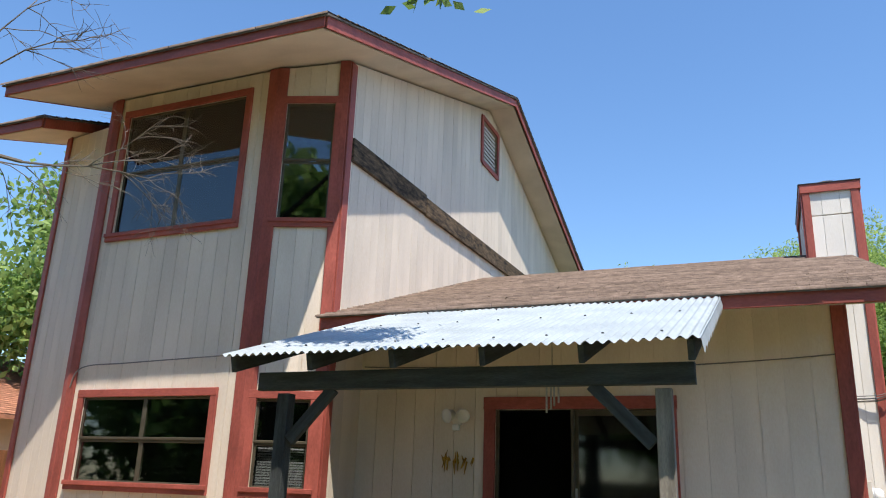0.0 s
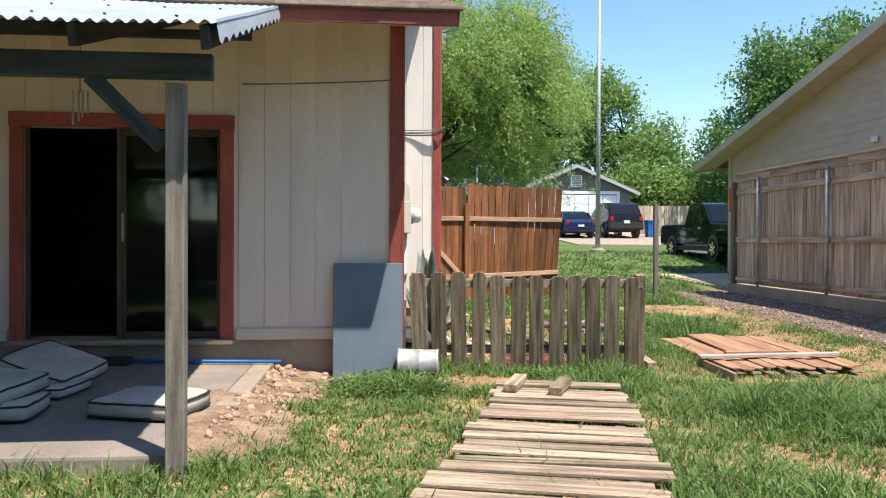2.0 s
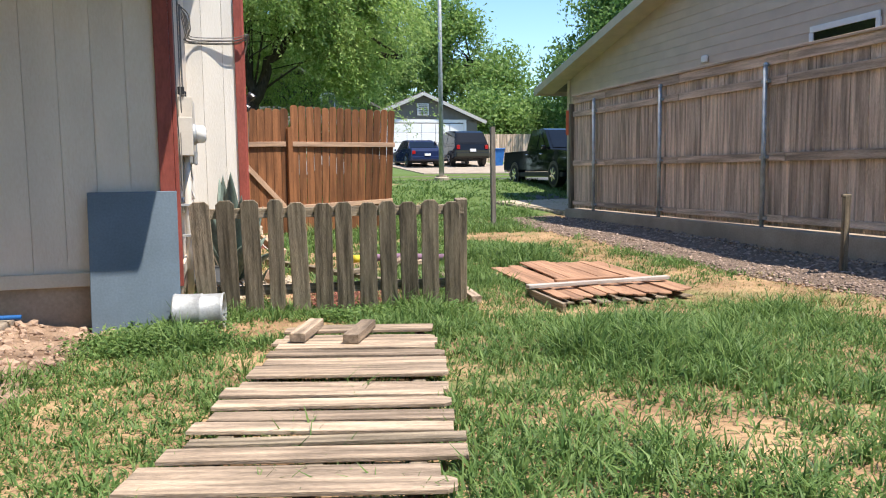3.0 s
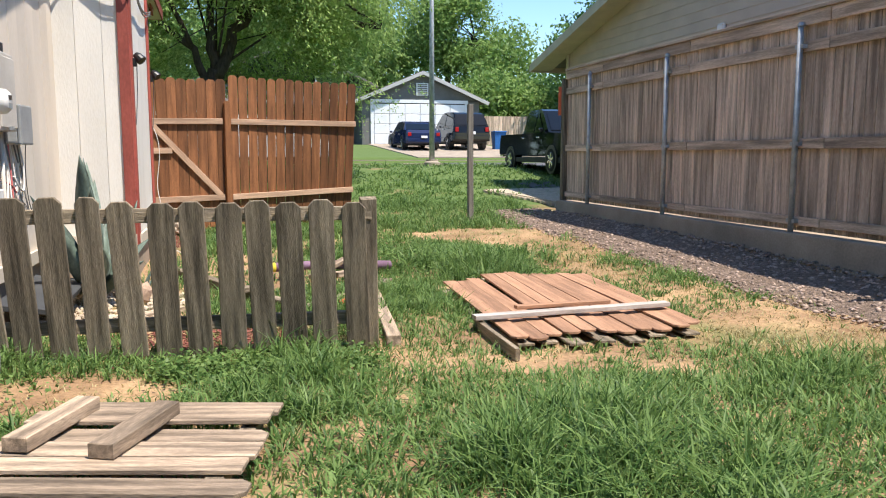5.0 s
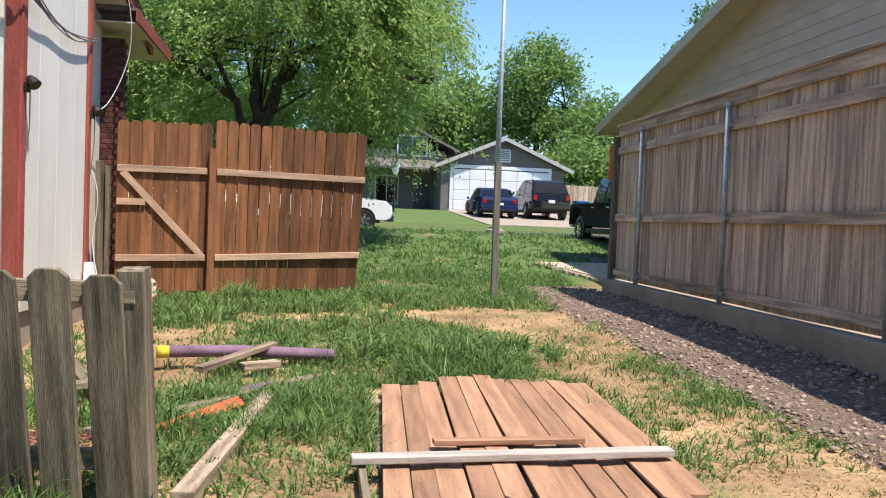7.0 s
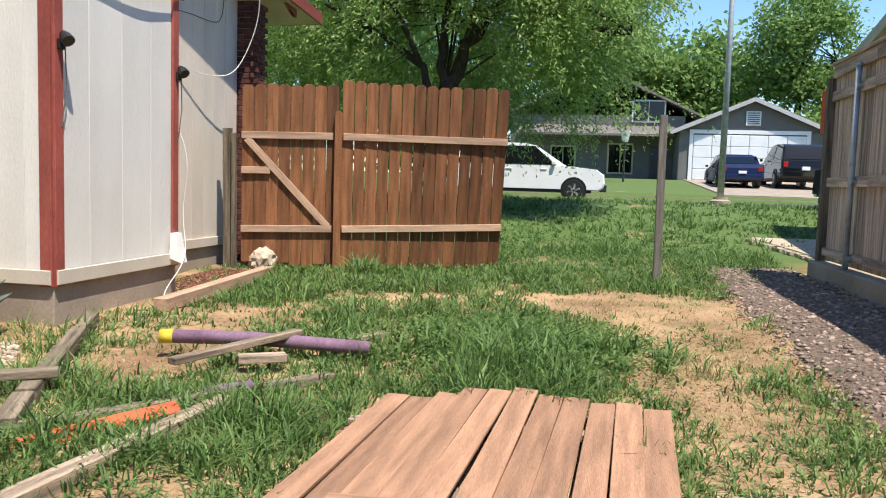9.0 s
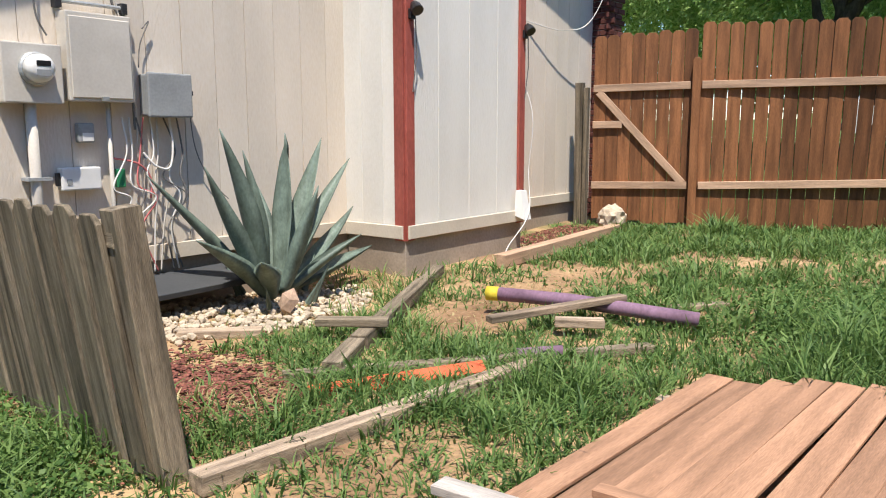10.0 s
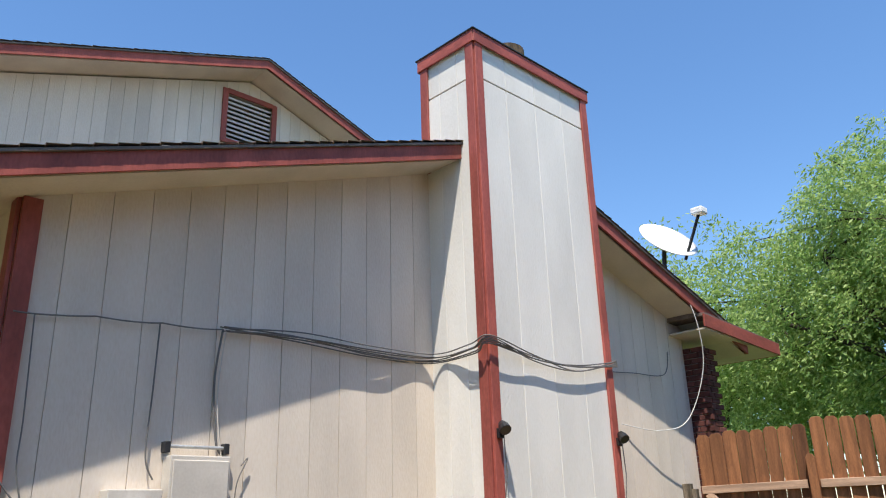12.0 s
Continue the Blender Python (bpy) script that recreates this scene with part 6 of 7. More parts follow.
def car(name, loc, yaw, L_, W_, H_, paint, label, kind="suv"):
    """A parked vehicle along its own x, nose at +x."""
    e = thing(name, (0, 0, 0), label, "car")
    g = {"suv": ([(-.5, .42), (-.5, .24), (-.49, .2), (.47, .2), (.49, .24), (.5, .32), (.495, .46), (.45, .555), (.30, .60), (-.47, .61)], [(-.475, .59), (-.40, .92), (-.345, .97), (-.14, 1.0), (.0, .99), (.07, .95), (.27, .59)]),
         "sedan": ([(-.5, .55), (-.5, .3), (-.48, .2), (.48, .2), (.5, .3), (.5, .48), (.46, .55), (.2, .64), (-.3, .68), (-.48, .66)], [(-.36, .66), (-.2, .94), (-.12, 1.0), (.06, 1.0), (.12, .96), (.28, .61)]),
         "pickup": ([(-.5, .6), (-.5, .33), (-.49, .27), (.48, .25), (.5, .33), (.5, .52), (.47, .58), (.24, .62), (-.49, .62)], [(-.12, .61), (-.11, .94), (-.08, .99), (.06, 1.0), (.1, .97), (.25, .61)])}[kind]

    def slab(prof, half0, half1, tuck):
        bm = bmesh.new()
        top = max(p[1] for p in prof)
        low = min(p[1] for p in prof)
        rows = []
        for s in (-1, -0.94, 0.94, 1):
            row = []
            for x, z in prof:
                k = half0 + (half1 - half0) * (z - low) / (top - low)
                sh = 1 - (0.02 if abs(s) == 1 else 0)
                row.append(bm.verts.new((x * L_ * sh, s * k * W_ / 2, z * H_ if abs(s) < 1 else (low + (z - low) * 0.97 + 0.01) * H_)))
            rows.append(row)
        for a, b in zip(rows, rows[1:]):
            for i in range(len(prof)):
                k = (i + 1) % len(prof)
                bm.faces.new((a[i], a[k], b[k], b[i]))
        bm.faces.new(rows[0][::-1]), bm.faces.new(rows[-1])
        return bm

    body = part("body", slab(g[0], 1.0, 0.95, 0), paint, e, "", True)
    for p in body.data.polygons:
        p.use_smooth = False
    cab = part("cabin", slab(g[1], 0.93, 0.76, 0), paint, e)
    pr = g[1]
    xs = [p[0] for p in pr]
    # side glass, windscreen and rear glass set just outside the cabin
    z0, z1 = pr[0][1] + 0.03, 0.94
    xr0, xr1 = pr[0][0] + 0.03, pr[-1][0] - 0.06
    for s in (-1, 1):
        mids = [xr0, (xr0 + xr1) / 2 - 0.03, xr1] if kind != "pickup" else [xr0, 0.05, xr1]
        for k in range(2):
            a, b = mids[k] + 0.012, mids[k + 1] - 0.012
            la = 0.10 * (k == 0 and kind != "pickup")
            lb = 0.14 * (k == 1)
            bm = bmesh.new()
            w0, w1 = 0.925 * W_ / 2 + 0.012, 0.785 * W_ / 2 + 0.012
            q = [(a * L_, s * w0, z0 * H_), (b * L_, s * w0, z0 * H_), ((b - lb) * L_, s * w1, z1 * H_), ((a + la * 0.5) * L_, s * w1, z1 * H_)]
            v = [bm.verts.new(p) for p in q] + [bm.verts.new((p[0], p[1] - s * 0.02, p[2])) for p in q]
            for f in ((0, 1, 2, 3), (7, 6, 5, 4), (0, 4, 5, 1), (1, 5, 6, 2), (2, 6, 7, 3), (3, 7, 4, 0)):
                bm.faces.new([v[i] for i in f])
            part("side_window", bm, CARBLACK, e, "dark tinted glass")
    for (xa, za), (xb, zb), off in ((pr[-1], pr[-2], 0.03), (pr[0], pr[1], -0.03)):
        bm = bmesh.new()
        A_, B_ = 0.82 * W_ / 2, 0.70 * W_ / 2
        za2, zb2 = za + (zb - za) * 0.12, za + (zb - za) * 0.92
        xa2, xb2 = xa + (xb - xa) * 0.12, xa + (xb - xa) * 0.92
        q = [(xa2 * L_ + off, -A_, za2 * H_), (xa2 * L_ + off, A_, za2 * H_), (xb2 * L_ + off, B_, zb2 * H_), (xb2 * L_ + off, -B_, zb2 * H_)]
        v = [bm.verts.new(p) for p in q] + [bm.verts.new((p[0] - off * 0.7, p[1], p[2] - 0.01)) for p in q]
        for f in ((0, 1, 2, 3), (7, 6, 5, 4), (0, 4, 5, 1), (1, 5, 6, 2), (2, 6, 7, 3), (3, 7, 4, 0)):
            bm.faces.new([v[i] for i in f])
        part("windscreen", bm, CARBLACK, e, "dark glass")
    R = 0.19 * H_ if kind != "sedan" else 0.225 * H_
    for x in (-0.29 * L_, 0.31 * L_):
        for s in (-1, 1):
            wv = part("wheel", disc_stack(bmesh.new(), (x, s * (W_ / 2 - 0.2), R), [(R * 0.7, 0), (R, 0.02), (R, 0.18), (R * 0.9, 0.215), (R * 0.68, 0.215)], 24, Vector((0, s, 0))), RUBBER, e)
            part("arch", disc_stack(bmesh.new(), (x, s * (W_ / 2 - 0.25), R + 0.02), [(R * 1.16, 0), (R * 1.16, 0.256)], 24, Vector((0, s, 0))), BLACK, e)
            part("rim", disc_stack(bmesh.new(), (x, s * (W_ / 2 + 0.012), R), [(R * 0.66, 0), (R * 0.64, 0.012), (R * 0.5, 0.004)], 20, Vector((0, s, 0))), DARKPLASTIC, wv)
            for k in range(6):
                c = Vector((x, s * (W_ / 2 + 0.022), R))
                a = k * math.tau / 6 + 0.3
                d = Vector((math.cos(a), 0, math.sin(a)))
                board("spoke", c + d * R * 0.08, c + d * R * 0.62, R * 0.2, 0.02, CHROME, wv, (0, s, 0))
    for s in (-1, 1):
        part("tail_light", soft_box(-0.503 * L_, s * W_ * 0.40 - 0.09, 0.45 * H_, -0.485 * L_, s * W_ * 0.40 + 0.09, 0.57 * H_, 0.008), REDLAMP, e)
        part("headlight", soft_box(0.47 * L_, s * W_ * 0.38 - 0.14, 0.42 * H_, 0.495 * L_, s * W_ * 0.38 + 0.14, 0.49 * H_, 0.01), CHROME, e)
        part("mirror", soft_box(0.17 * L_, s * W_ * 0.5 - 0.02 + s * 0.06, 0.62 * H_, 0.17 * L_ + 0.12, s * W_ * 0.5 + 0.1 + s * 0.06, 0.69 * H_, 0.02), paint, e)
        for x in (-0.12, 0.1):
            part("door_handle", soft_box(x * L_, s * W_ * 0.485 - 0.015, 0.535 * H_, x * L_ + 0.2, s * W_ * 0.485 + 0.03, 0.555 * H_, 0.006), CHROME if paint is not CARWHITE else paint, e)
    part("rear_bumper", soft_box(-0.515 * L_, -0.46 * W_, 0.24 * H_, -0.47 * L_, 0.46 * W_, 0.36 * H_, 0.02), CHROME if kind == "pickup" else DARKPLASTIC if paint is CARWHITE else paint, e)
    part("front_bumper", soft_box(0.47 * L_, -0.46 * W_, 0.18 * H_, 0.512 * L_, 0.46 * W_, 0.30 * H_, 0.02), CHROME if kind == "pickup" else DARKPLASTIC, e)
    part("number_plate", soft_box(-0.522 * L_, -0.16, 0.38 * H_, -0.50 * L_, 0.16, 0.46 * H_, 0.004), WHITE, e)
    part("sill_cladding", soft_box(-0.40 * L_, -0.485 * W_, 0.15 * H_, 0.42 * L_, 0.485 * W_, 0.235 * H_, 0.02), DARKPLASTIC, e)
    if kind == "pickup":
        part("bed_opening", box(bmesh.new(), -0.48 * L_, -0.42 * W_, 0.60 * H_, -0.14 * L_, 0.42 * W_, 0.625 * H_), DARKPLASTIC, e)
    e.matrix_basis = pose(*loc, 0, 0, yaw)
    return e


car("white_suv", (3.3, 32.0, 0.86), 0, 4.95, 1.98, 1.8, CARWHITE, "white SUV parked along the street")
car("black_pickup", (12.1, 26.0, 0.80), -90, 5.6, 1.98, 1.86, CARBLACK, "black pickup truck parked on the driveway", "pickup")
car("navy_sedan", (11.75, 44.6, 1.59), 90, 4.8, 1.86, 1.45, CARBLUE, "dark blue sedan parked before a garage", "sedan")
car("dark_suv", (14.35, 45.0, 1.61), 90, 5.2, 2.02, 1.95, CARBLACK, "black SUV parked before a white garage door")
e = thing("recycling_bin", (16.3, 44.0, 1.6), "blue wheeled recycling bin by the driveway", "bin")
part("bin_body", hexa(bmesh.new(), [(16.1, 43.8, 1.58), (16.6, 43.8, 1.58), (16.6, 44.3, 1.58), (16.1, 44.3, 1.58), (16.05, 43.75, 2.5), (16.7, 43.75, 2.5), (16.7, 44.4, 2.5), (16.05, 44.4, 2.5)]), BLUEPLASTIC, e)
part("bin_lid", soft_box(16.02, 43.7, 2.5, 16.73, 44.42, 2.58, 0.02), BLUEPLASTIC, e)


def far_house():
    e = thing("garage_house", (12, 53, 1.9), "grey-green two-storey house with a white garage door", "house")
    bm = bmesh.new()
    box(bm, 9.9, 50.2, 1.5, 17.2, 58, 4.6)
    part("garage_wall", bm, FARWALL, e)
    apex, ez = 13.55, 4.55
    bm = bmesh.new()
    v = [bm.verts.new(p) for p in ((9.9, 50.2, ez), (17.2, 50.2, ez), (apex, 50.2, 6.1), (9.9, 58, ez), (17.2, 58, ez), (apex, 58, 6.1))]
    for f in ((0, 1, 2), (5, 4, 3), (0, 2, 5, 3), (1, 4, 5, 2)):
        bm.faces.new([v[i] for i in f])
    part("gable", bm, FARWALL, e)
    for x0, x1 in ((9.4, apex), (17.7, apex)):
        q = [(x0, 49.8, 4.42), (x1, 49.8, 6.2), (x1, 58.3, 6.2), (x0, 58.3, 4.42)]
        part("roof", hexa(bmesh.new(), q + [(a_, b_, c_ + 0.12) for a_, b_, c_ in q]), FARROOF, e)
        board("rake_board", (x0, 49.78, 4.40), (x1, 49.78, 6.18), 0.20, 0.04, FARTRIM, e)
    d = thing("garage_door", (13.5, 50.15, 1.9), "white panelled garage door")
    attach(d, e)
    for i in range(4):
        for k in range(6):
            part("door_panel", soft_box(10.62 + k * 0.94, 50.10, 1.95 + i * 0.6, 10.62 + k * 0.94 + 0.92, 50.18, 1.95 + i * 0.6 + 0.58, 0.02), GARAGE, d)
    for x in (10.5, 16.35):
        board("door_trim", (x, 50.14, 1.9), (x, 50.14, 4.42), 0.2, 0.06, GARAGE, e)
    board("door_trim", (10.4, 50.14, 4.5), (16.45, 50.14, 4.5), 0.2, 0.06, GARAGE, e)
    part("gable_vent", soft_box(13.2, 50.1, 4.85, 13.95, 50.18, 5.6, 0.02), GARAGE, e)
    for i in range(6):
        board("louvre", (13.28, 50.09, 4.95 + i * 0.11), (13.87, 50.09, 4.95 + i * 0.11), 0.06, 0.02, FARROOF, e)
    part("main_wall", box(bmesh.new(), 0.5, 53.5, 1.4, 10.5, 62, 5.6), FARWALL, e)
    for x0, x1 in ((0.0, 6.0), (11.4, 6.0)):
        q = [(x0, 53.0, 5.5), (x1, 53.0, 8.0), (x1, 62.5, 8.0), (x0, 62.5, 5.5)]
        part("roof", hexa(bmesh.new(), q + [(a_, b_, c_ + 0.14) for a_, b_, c_ in q]), FARROOF, e)
    bm = bmesh.new()
    v = [bm.verts.new(p) for p in ((0.5, 53.5, 5.6), (10.5, 53.5, 5.6), (6.0, 53.5, 7.8))]
    bm.faces.new(v)
    bmesh.ops.solidify(bm, geom=bm.faces[:], thickness=0.1)
    part("gable", bm, FARWALL, e)
    q = [(1.0, 51.5, 4.3), (9.9, 51.5, 4.3), (9.9, 53.5, 4.9), (1.0, 53.5, 4.9)]
    part("porch_roof", hexa(bmesh.new(), q + [(a_, b_, c_ + 0.12) for a_, b_, c_ in q]), FARROOF, e)
    for x, z, w, hh in ((7.6, 5.3, 1.7, 1.1), (3.0, 2.3, 1.3, 1.4), (6.3, 2.3, 1.3, 1.6)):
        wn_ = thing("window", (x, 53.45, z), "")
        attach(wn_, e)
        part("frame", soft_box(x - 0.1, 53.40, z - 0.1, x + w + 0.1, 53.5, z + hh + 0.1, 0.02), GARAGE if z > 5 else NTRIM, wn_)
        part("pane", soft_box(x, 53.36, z, x + w / 2 - 0.03, 53.42, z + hh, 0.01), CARBLACK, wn_)
        part("pane", soft_box(x + w / 2 + 0.03, 53.36, z, x + w, 53.42, z + hh, 0.01), CARBLACK, wn_)
    part("front_door", soft_box(8.6, 53.36, 1.6, 9.5, 53.5, 3.8, 0.02), BLACK, e)


far_house()
e = thing("basketball_hoop", (6.9, 46, 1.4), "white basketball hoop on a dark pole", "hoop")
part("pole", tube(bmesh.new(), [(6.9, 46, 1.3), (6.9, 46, 4.3)], 0.05, 8), BLACK, e)
part("net", disc_stack(bmesh.new(), (6.9, 45.7, 3.6), [(0.12, 0), (0.25, 0.5), (0.25, 0.53), (0.12, 0.5)], 14), WHITE, e)

# orange-roofed house and fence beyond the bay
e = thing("orange_roof_house", (-21, 12, 0.1), "low house with an orange shingle roof beyond the yard", "house")
part("wall", box(bmesh.new(), -27, 8, -0.1, -17.5, 19, 3.0), NSIDING, e)
q = [(-16.8, 7.4, 2.9), (-16.8, 19.6, 2.9), (-22.2, 19.6, 5.0), (-22.2, 7.4, 5.0)]
part("roof_deck", hexa(bmesh.new(), [(a_, b_, c_ - 0.1) for a_, b_, c_ in q] + q), ORANGEROOF, e)
q = [(-27.6, 7.4, 2.9), (-27.6, 19.6, 2.9), (-22.2, 19.6, 5.0), (-22.2, 7.4, 5.0)]
part("roof_deck", hexa(bmesh.new(), [(a_, b_, c_ - 0.1) for a_, b_, c_ in q] + q), ORANGEROOF, e)
V, F = [], []
for i in range(34):
    for k in range(40):
        r = random.Random(i * 77 + k)
        u, u2 = i / 34, (i + 1.1) / 34
        y = 7.4 + k * 0.305 + (i % 2) * 0.15
        n0 = len(V)
        for uu, hh in ((u, 0.03), (u2, 0.008)):
            V += [(-16.8 - 5.4 * uu, y, 2.9 + 2.1 * uu + hh), (-16.8 - 5.4 * uu, y + 0.295, 2.9 + 2.1 * uu + hh)]
        F.append((n0, n0 + 1, n0 + 3, n0 + 2))
array_part("shingles", V, F, ORANGEROOF, e, "", "stuff")
e = thing("back_fence", (-12, 8, 0.1), "brown board fence beyond the bay", "fence")
for i in range(60):
    board("fence_board", (-12.5, 4 + i * 0.15, 0.0), (-12.5, 4 + i * 0.15, 1.95), 0.142, 0.02, CEDAR, e, (1, 0, 0))

# added fence, never in view: cuts the horizon glow mirrored in the panes
e = thing("unseen_rear_fence", (-3, -8, 0.1), "brown board fence added out of view to darken window reflections", "fence")
for i in range(146):
    board("fence_board", (-14 + i * 0.15, -8.0, 0.0), (-14 + i * 0.15, -8.0, 1.95), 0.142, 0.02, OLDWOOD, e, (0, 1, 0))
for z in (0.5, 1.6):
    board("rail", (-14, -7.97, z), (7.9, -7.97, z), 0.09, 0.04, CEDAR_PALE, e, (0, 1, 0))

e = thing("street_fence", (24, 51.5, 1.9), "dark weathered board fence across the street", "fence")
for i in range(96):
    z = ground_z(17 + i * 0.19, 51.5)
    board("fence_board", (17 + i * 0.19, 51.5, z - 0.1), (17 + i * 0.19, 51.5, z + 1.85), 0.18, 0.02, GREYFENCE, e, (0, 1, 0))

# ---- trees ----
def tree(name, base, trunk_r, limbs, blobs, leaves, size, material, label, seed, clump=0.5, droop=0.0, aspect=0.45, shoots=40, hollow=None):
    """Tapered trunk and limbs under a crown of many small leaves gathered in clumps."""
    e = thing(name, base, label, "tree")
    rnd, rs = random.Random(seed), np.random.RandomState(seed)
    bm = bmesh.new()
    for pts, r0, r1 in limbs:
        P = [Vector(p) for p in pts]
        fine = []
        for a, b in zip(P, P[1:]):
            fine += [a.lerp(b, k / 4) + Vector((rnd.uniform(-1, 1), rnd.uniform(-1, 1), rnd.uniform(-1, 1))) * r0 * 0.35 for k in range(4)]
        tube(bm, [P[0]] + fine[1:] + [P[-1]], r0, 8, r1)
    C_ = []
    for (cx_, cy_, cz_), (rx, ry, rz), wgt in blobs:
        k = int(leaves * wgt / 42)
        d = rs.randn(k, 3)
        d /= np.linalg.norm(d, axis=1, keepdims=True)
        rad = rs.rand(k, 1) ** 0.42
        c = d * rad * np.array([rx, ry, rz])
        c *= 1 + 0.28 * np.array([[noise.noise(Vector(q * 2.2) + Vector((seed, 0, 0)))] for q in d])
        c += np.array([cx_, cy_, cz_])
        if droop:
            c = c[np.array([noise.noise(Vector(q) * 0.7) > -0.17 for q in c])]
            if hollow:
                c = c[~((np.abs(c[:, 0] - hollow[0]) < hollow[3]) & (c[:, 1] < hollow[1] + 1.0) & (c[:, 2] < hollow[2] + hollow[3] - 0.8 * np.abs(c[:, 0] - hollow[0])))]
        else:
            c = c[np.array([noise.noise(Vector(q) * 0.42 + Vector((0, seed, 0))) > -0.12 for q in c])]
        C_.append(c)
    C_ = np.concatenate(C_)
    for i in rs.choice(len(C_), min(shoots, len(C_)), False):
        src = limbs[rnd.randrange(len(limbs))][0][-1]
        tube(bm, [src, Vector(src).lerp(Vector(C_[i]), 0.5) + Vector((0, 0, 0.25)), C_[i]], trunk_r * 0.16, 5, 0.008)
    part("trunk", bm, BARK, e, "dark rough bark", True)
    n = len(C_) * 42
    if droop:
        # leaves strung along shoots that reach outwards and hang over
        mid = C_.mean(axis=0)
        way = (C_ - mid) * np.array([1, 1, 0])
        way = way / (np.linalg.norm(way, axis=1, keepdims=True) + 0.1) + 0.8 * rs.randn(len(C_), 3) * np.array([1, 1, 0.25])
        way /= np.linalg.norm(way, axis=1, keepdims=True)
        fall = np.repeat(0.35 + 1.1 * rs.rand(len(C_)), 42)
        way = np.repeat(way, 42, axis=0)
        u = rs.rand(n, 1)
        pts = np.repeat(C_, 42, axis=0) + way * (u - 0.3) * clump * 3.4 + rs.randn(n, 3) * clump * 0.26
        pts[:, 2] -= (u[:, 0] ** 2) * clump * 3.6 * fall
        a = way + 0.7 * rs.randn(n, 3)
        a[:, 2] -= 0.8
    else:
        pts = np.repeat(C_, 42, axis=0) + rs.randn(n, 3) * clump * np.array([1, 1, 0.75])
        a = rs.randn(n, 3)
    a /= np.linalg.norm(a, axis=1, keepdims=True)
    b = np.cross(a, rs.randn(n, 3))
    b /= np.linalg.norm(b, axis=1, keepdims=True)
    s = size * (0.6 + 0.8 * rs.rand(n, 1))
    a, b = a * s, b * s * aspect
    V = np.stack([pts - a, pts + b * 0.9, pts + a, pts - b], axis=1).reshape(-1, 3)
    F = np.arange(4 * n).reshape(n, 4)
    array_part("crown", V, F, material, e, "green feathery crown")
    return e


tree("mesquite_tree", (1.85, 24.0, 0.6), 0.24,
     [([(1.85, 24, 0.5), (1.92, 24, 1.9), (2.05, 24, 3.4)], 0.24, 0.20), ([(2.03, 24, 3.2), (2.5, 23.9, 4.35), (3.3, 23.8, 5.2), (4.8, 23.9, 5.75)], 0.17, 0.05), ([(2.05, 24, 3.3), (1.9, 24.2, 4.6), (2.2, 24.6, 6.4)], 0.14, 0.05), ([(1.95, 24, 2.6), (1.55, 23.9, 3.9), (0.4, 23.6, 4.7), (-0.9, 23.4, 5.3)], 0.11, 0.04), ([(2.6, 23.9, 4.4), (2.75, 23.7, 5.4), (2.6, 23.5, 6.6)], 0.09, 0.03), ([(3.9, 23.8, 5.4), (5.0, 23.2, 5.1), (6.0, 22.9, 4.4)], 0.06, 0.02), ([(1.5, 23.9, 3.9), (0.9, 23.4, 5.2), (0.4, 23.0, 6.3)], 0.07, 0.03)],
     [((2.9, 24.3, 6.6), (3.6, 3.4, 2.8), 0.44), ((4.9, 24.0, 5.8), (1.9, 2.4, 2.2), 0.20), ((0.0, 24.0, 5.4), (3.0, 2.8, 2.4), 0.20), ((4.3, 23.9, 4.6), (1.2, 1.8, 1.1), 0.08), ((3.0, 26.3, 4.2), (4.4, 1.2, 2.2), 0.08)],
     340000, 0.052, LEAF, "large feathery green mesquite tree behind the cedar fence", 5, 0.25, 0.25, 0.34, 40, (2.3, 24.0, 4.3, 1.15))
tree("mesquite_tree", (-3.5, 25.0, 0.6), 0.22,
     [([(-3.5, 25, 0.5), (-3.4, 25, 2.5), (-3.2, 25, 4.0)], 0.22, 0.14), ([(-3.3, 25, 3.5), (-2.4, 25, 5.0), (-1.6, 25, 6.2)], 0.12, 0.04)],
     [((-3.2, 25, 5.8), (3.2, 3.0, 3.0), 0.7), ((-1.6, 25, 4.4), (2.2, 2.2, 1.6), 0.3)], 60000, 0.06, LEAF, "feathery green tree behind the low house", 6, 0.35, 0.2, 0.35)
tree("oak_tree", (29, 50, 1.6), 0.4,
     [([(29, 50, 1.4), (29, 50, 5), (29.3, 50, 8)], 0.4, 0.25), ([(29, 50, 6), (31, 50, 9), (32.5, 50, 11)], 0.2, 0.08), ([(29, 50, 6), (27, 50, 9), (26, 50, 11)], 0.2, 0.08)],
     [((29, 50, 10.5), (5.0, 5, 5.0), 0.5), ((24.5, 50, 6.5), (3.0, 3.2, 3.0), 0.2), ((34, 50, 11.5), (5, 4, 5.5), 0.3)], 110000, 0.135, LEAF_DARK, "tall dark green oak tree beyond the pickup", 7, 0.5, 0, 0.6)
tree("oak_tree", (34, 46, 1.6), 0.4, [([(34, 46, 1.4), (34, 46, 6), (34.3, 46, 10)], 0.4, 0.2)], [((38, 46, 12), (6.5, 5, 6.5), 1.0)], 80000, 0.15, LEAF_DARK, "tall dark green oak tree behind the tan house", 8, 0.6, 0, 0.6)
tree("elm_tree", (19, 64, 1.8), 0.35, [([(19, 64, 1.6), (19, 64, 6), (19.2, 64, 10)], 0.35, 0.15), ([(19, 64, 5), (20.5, 64, 8), (21.2, 64, 10.5)], 0.16, 0.06)], [((19, 64, 11.5), (3.2, 3, 4.0), 0.6), ((22.5, 63, 8.0), (4.0, 3.5, 3.5), 0.4)], 40000, 0.15, LEAF_MID, "light green elm tree behind the garage", 9, 0.55, 0, 0.55)
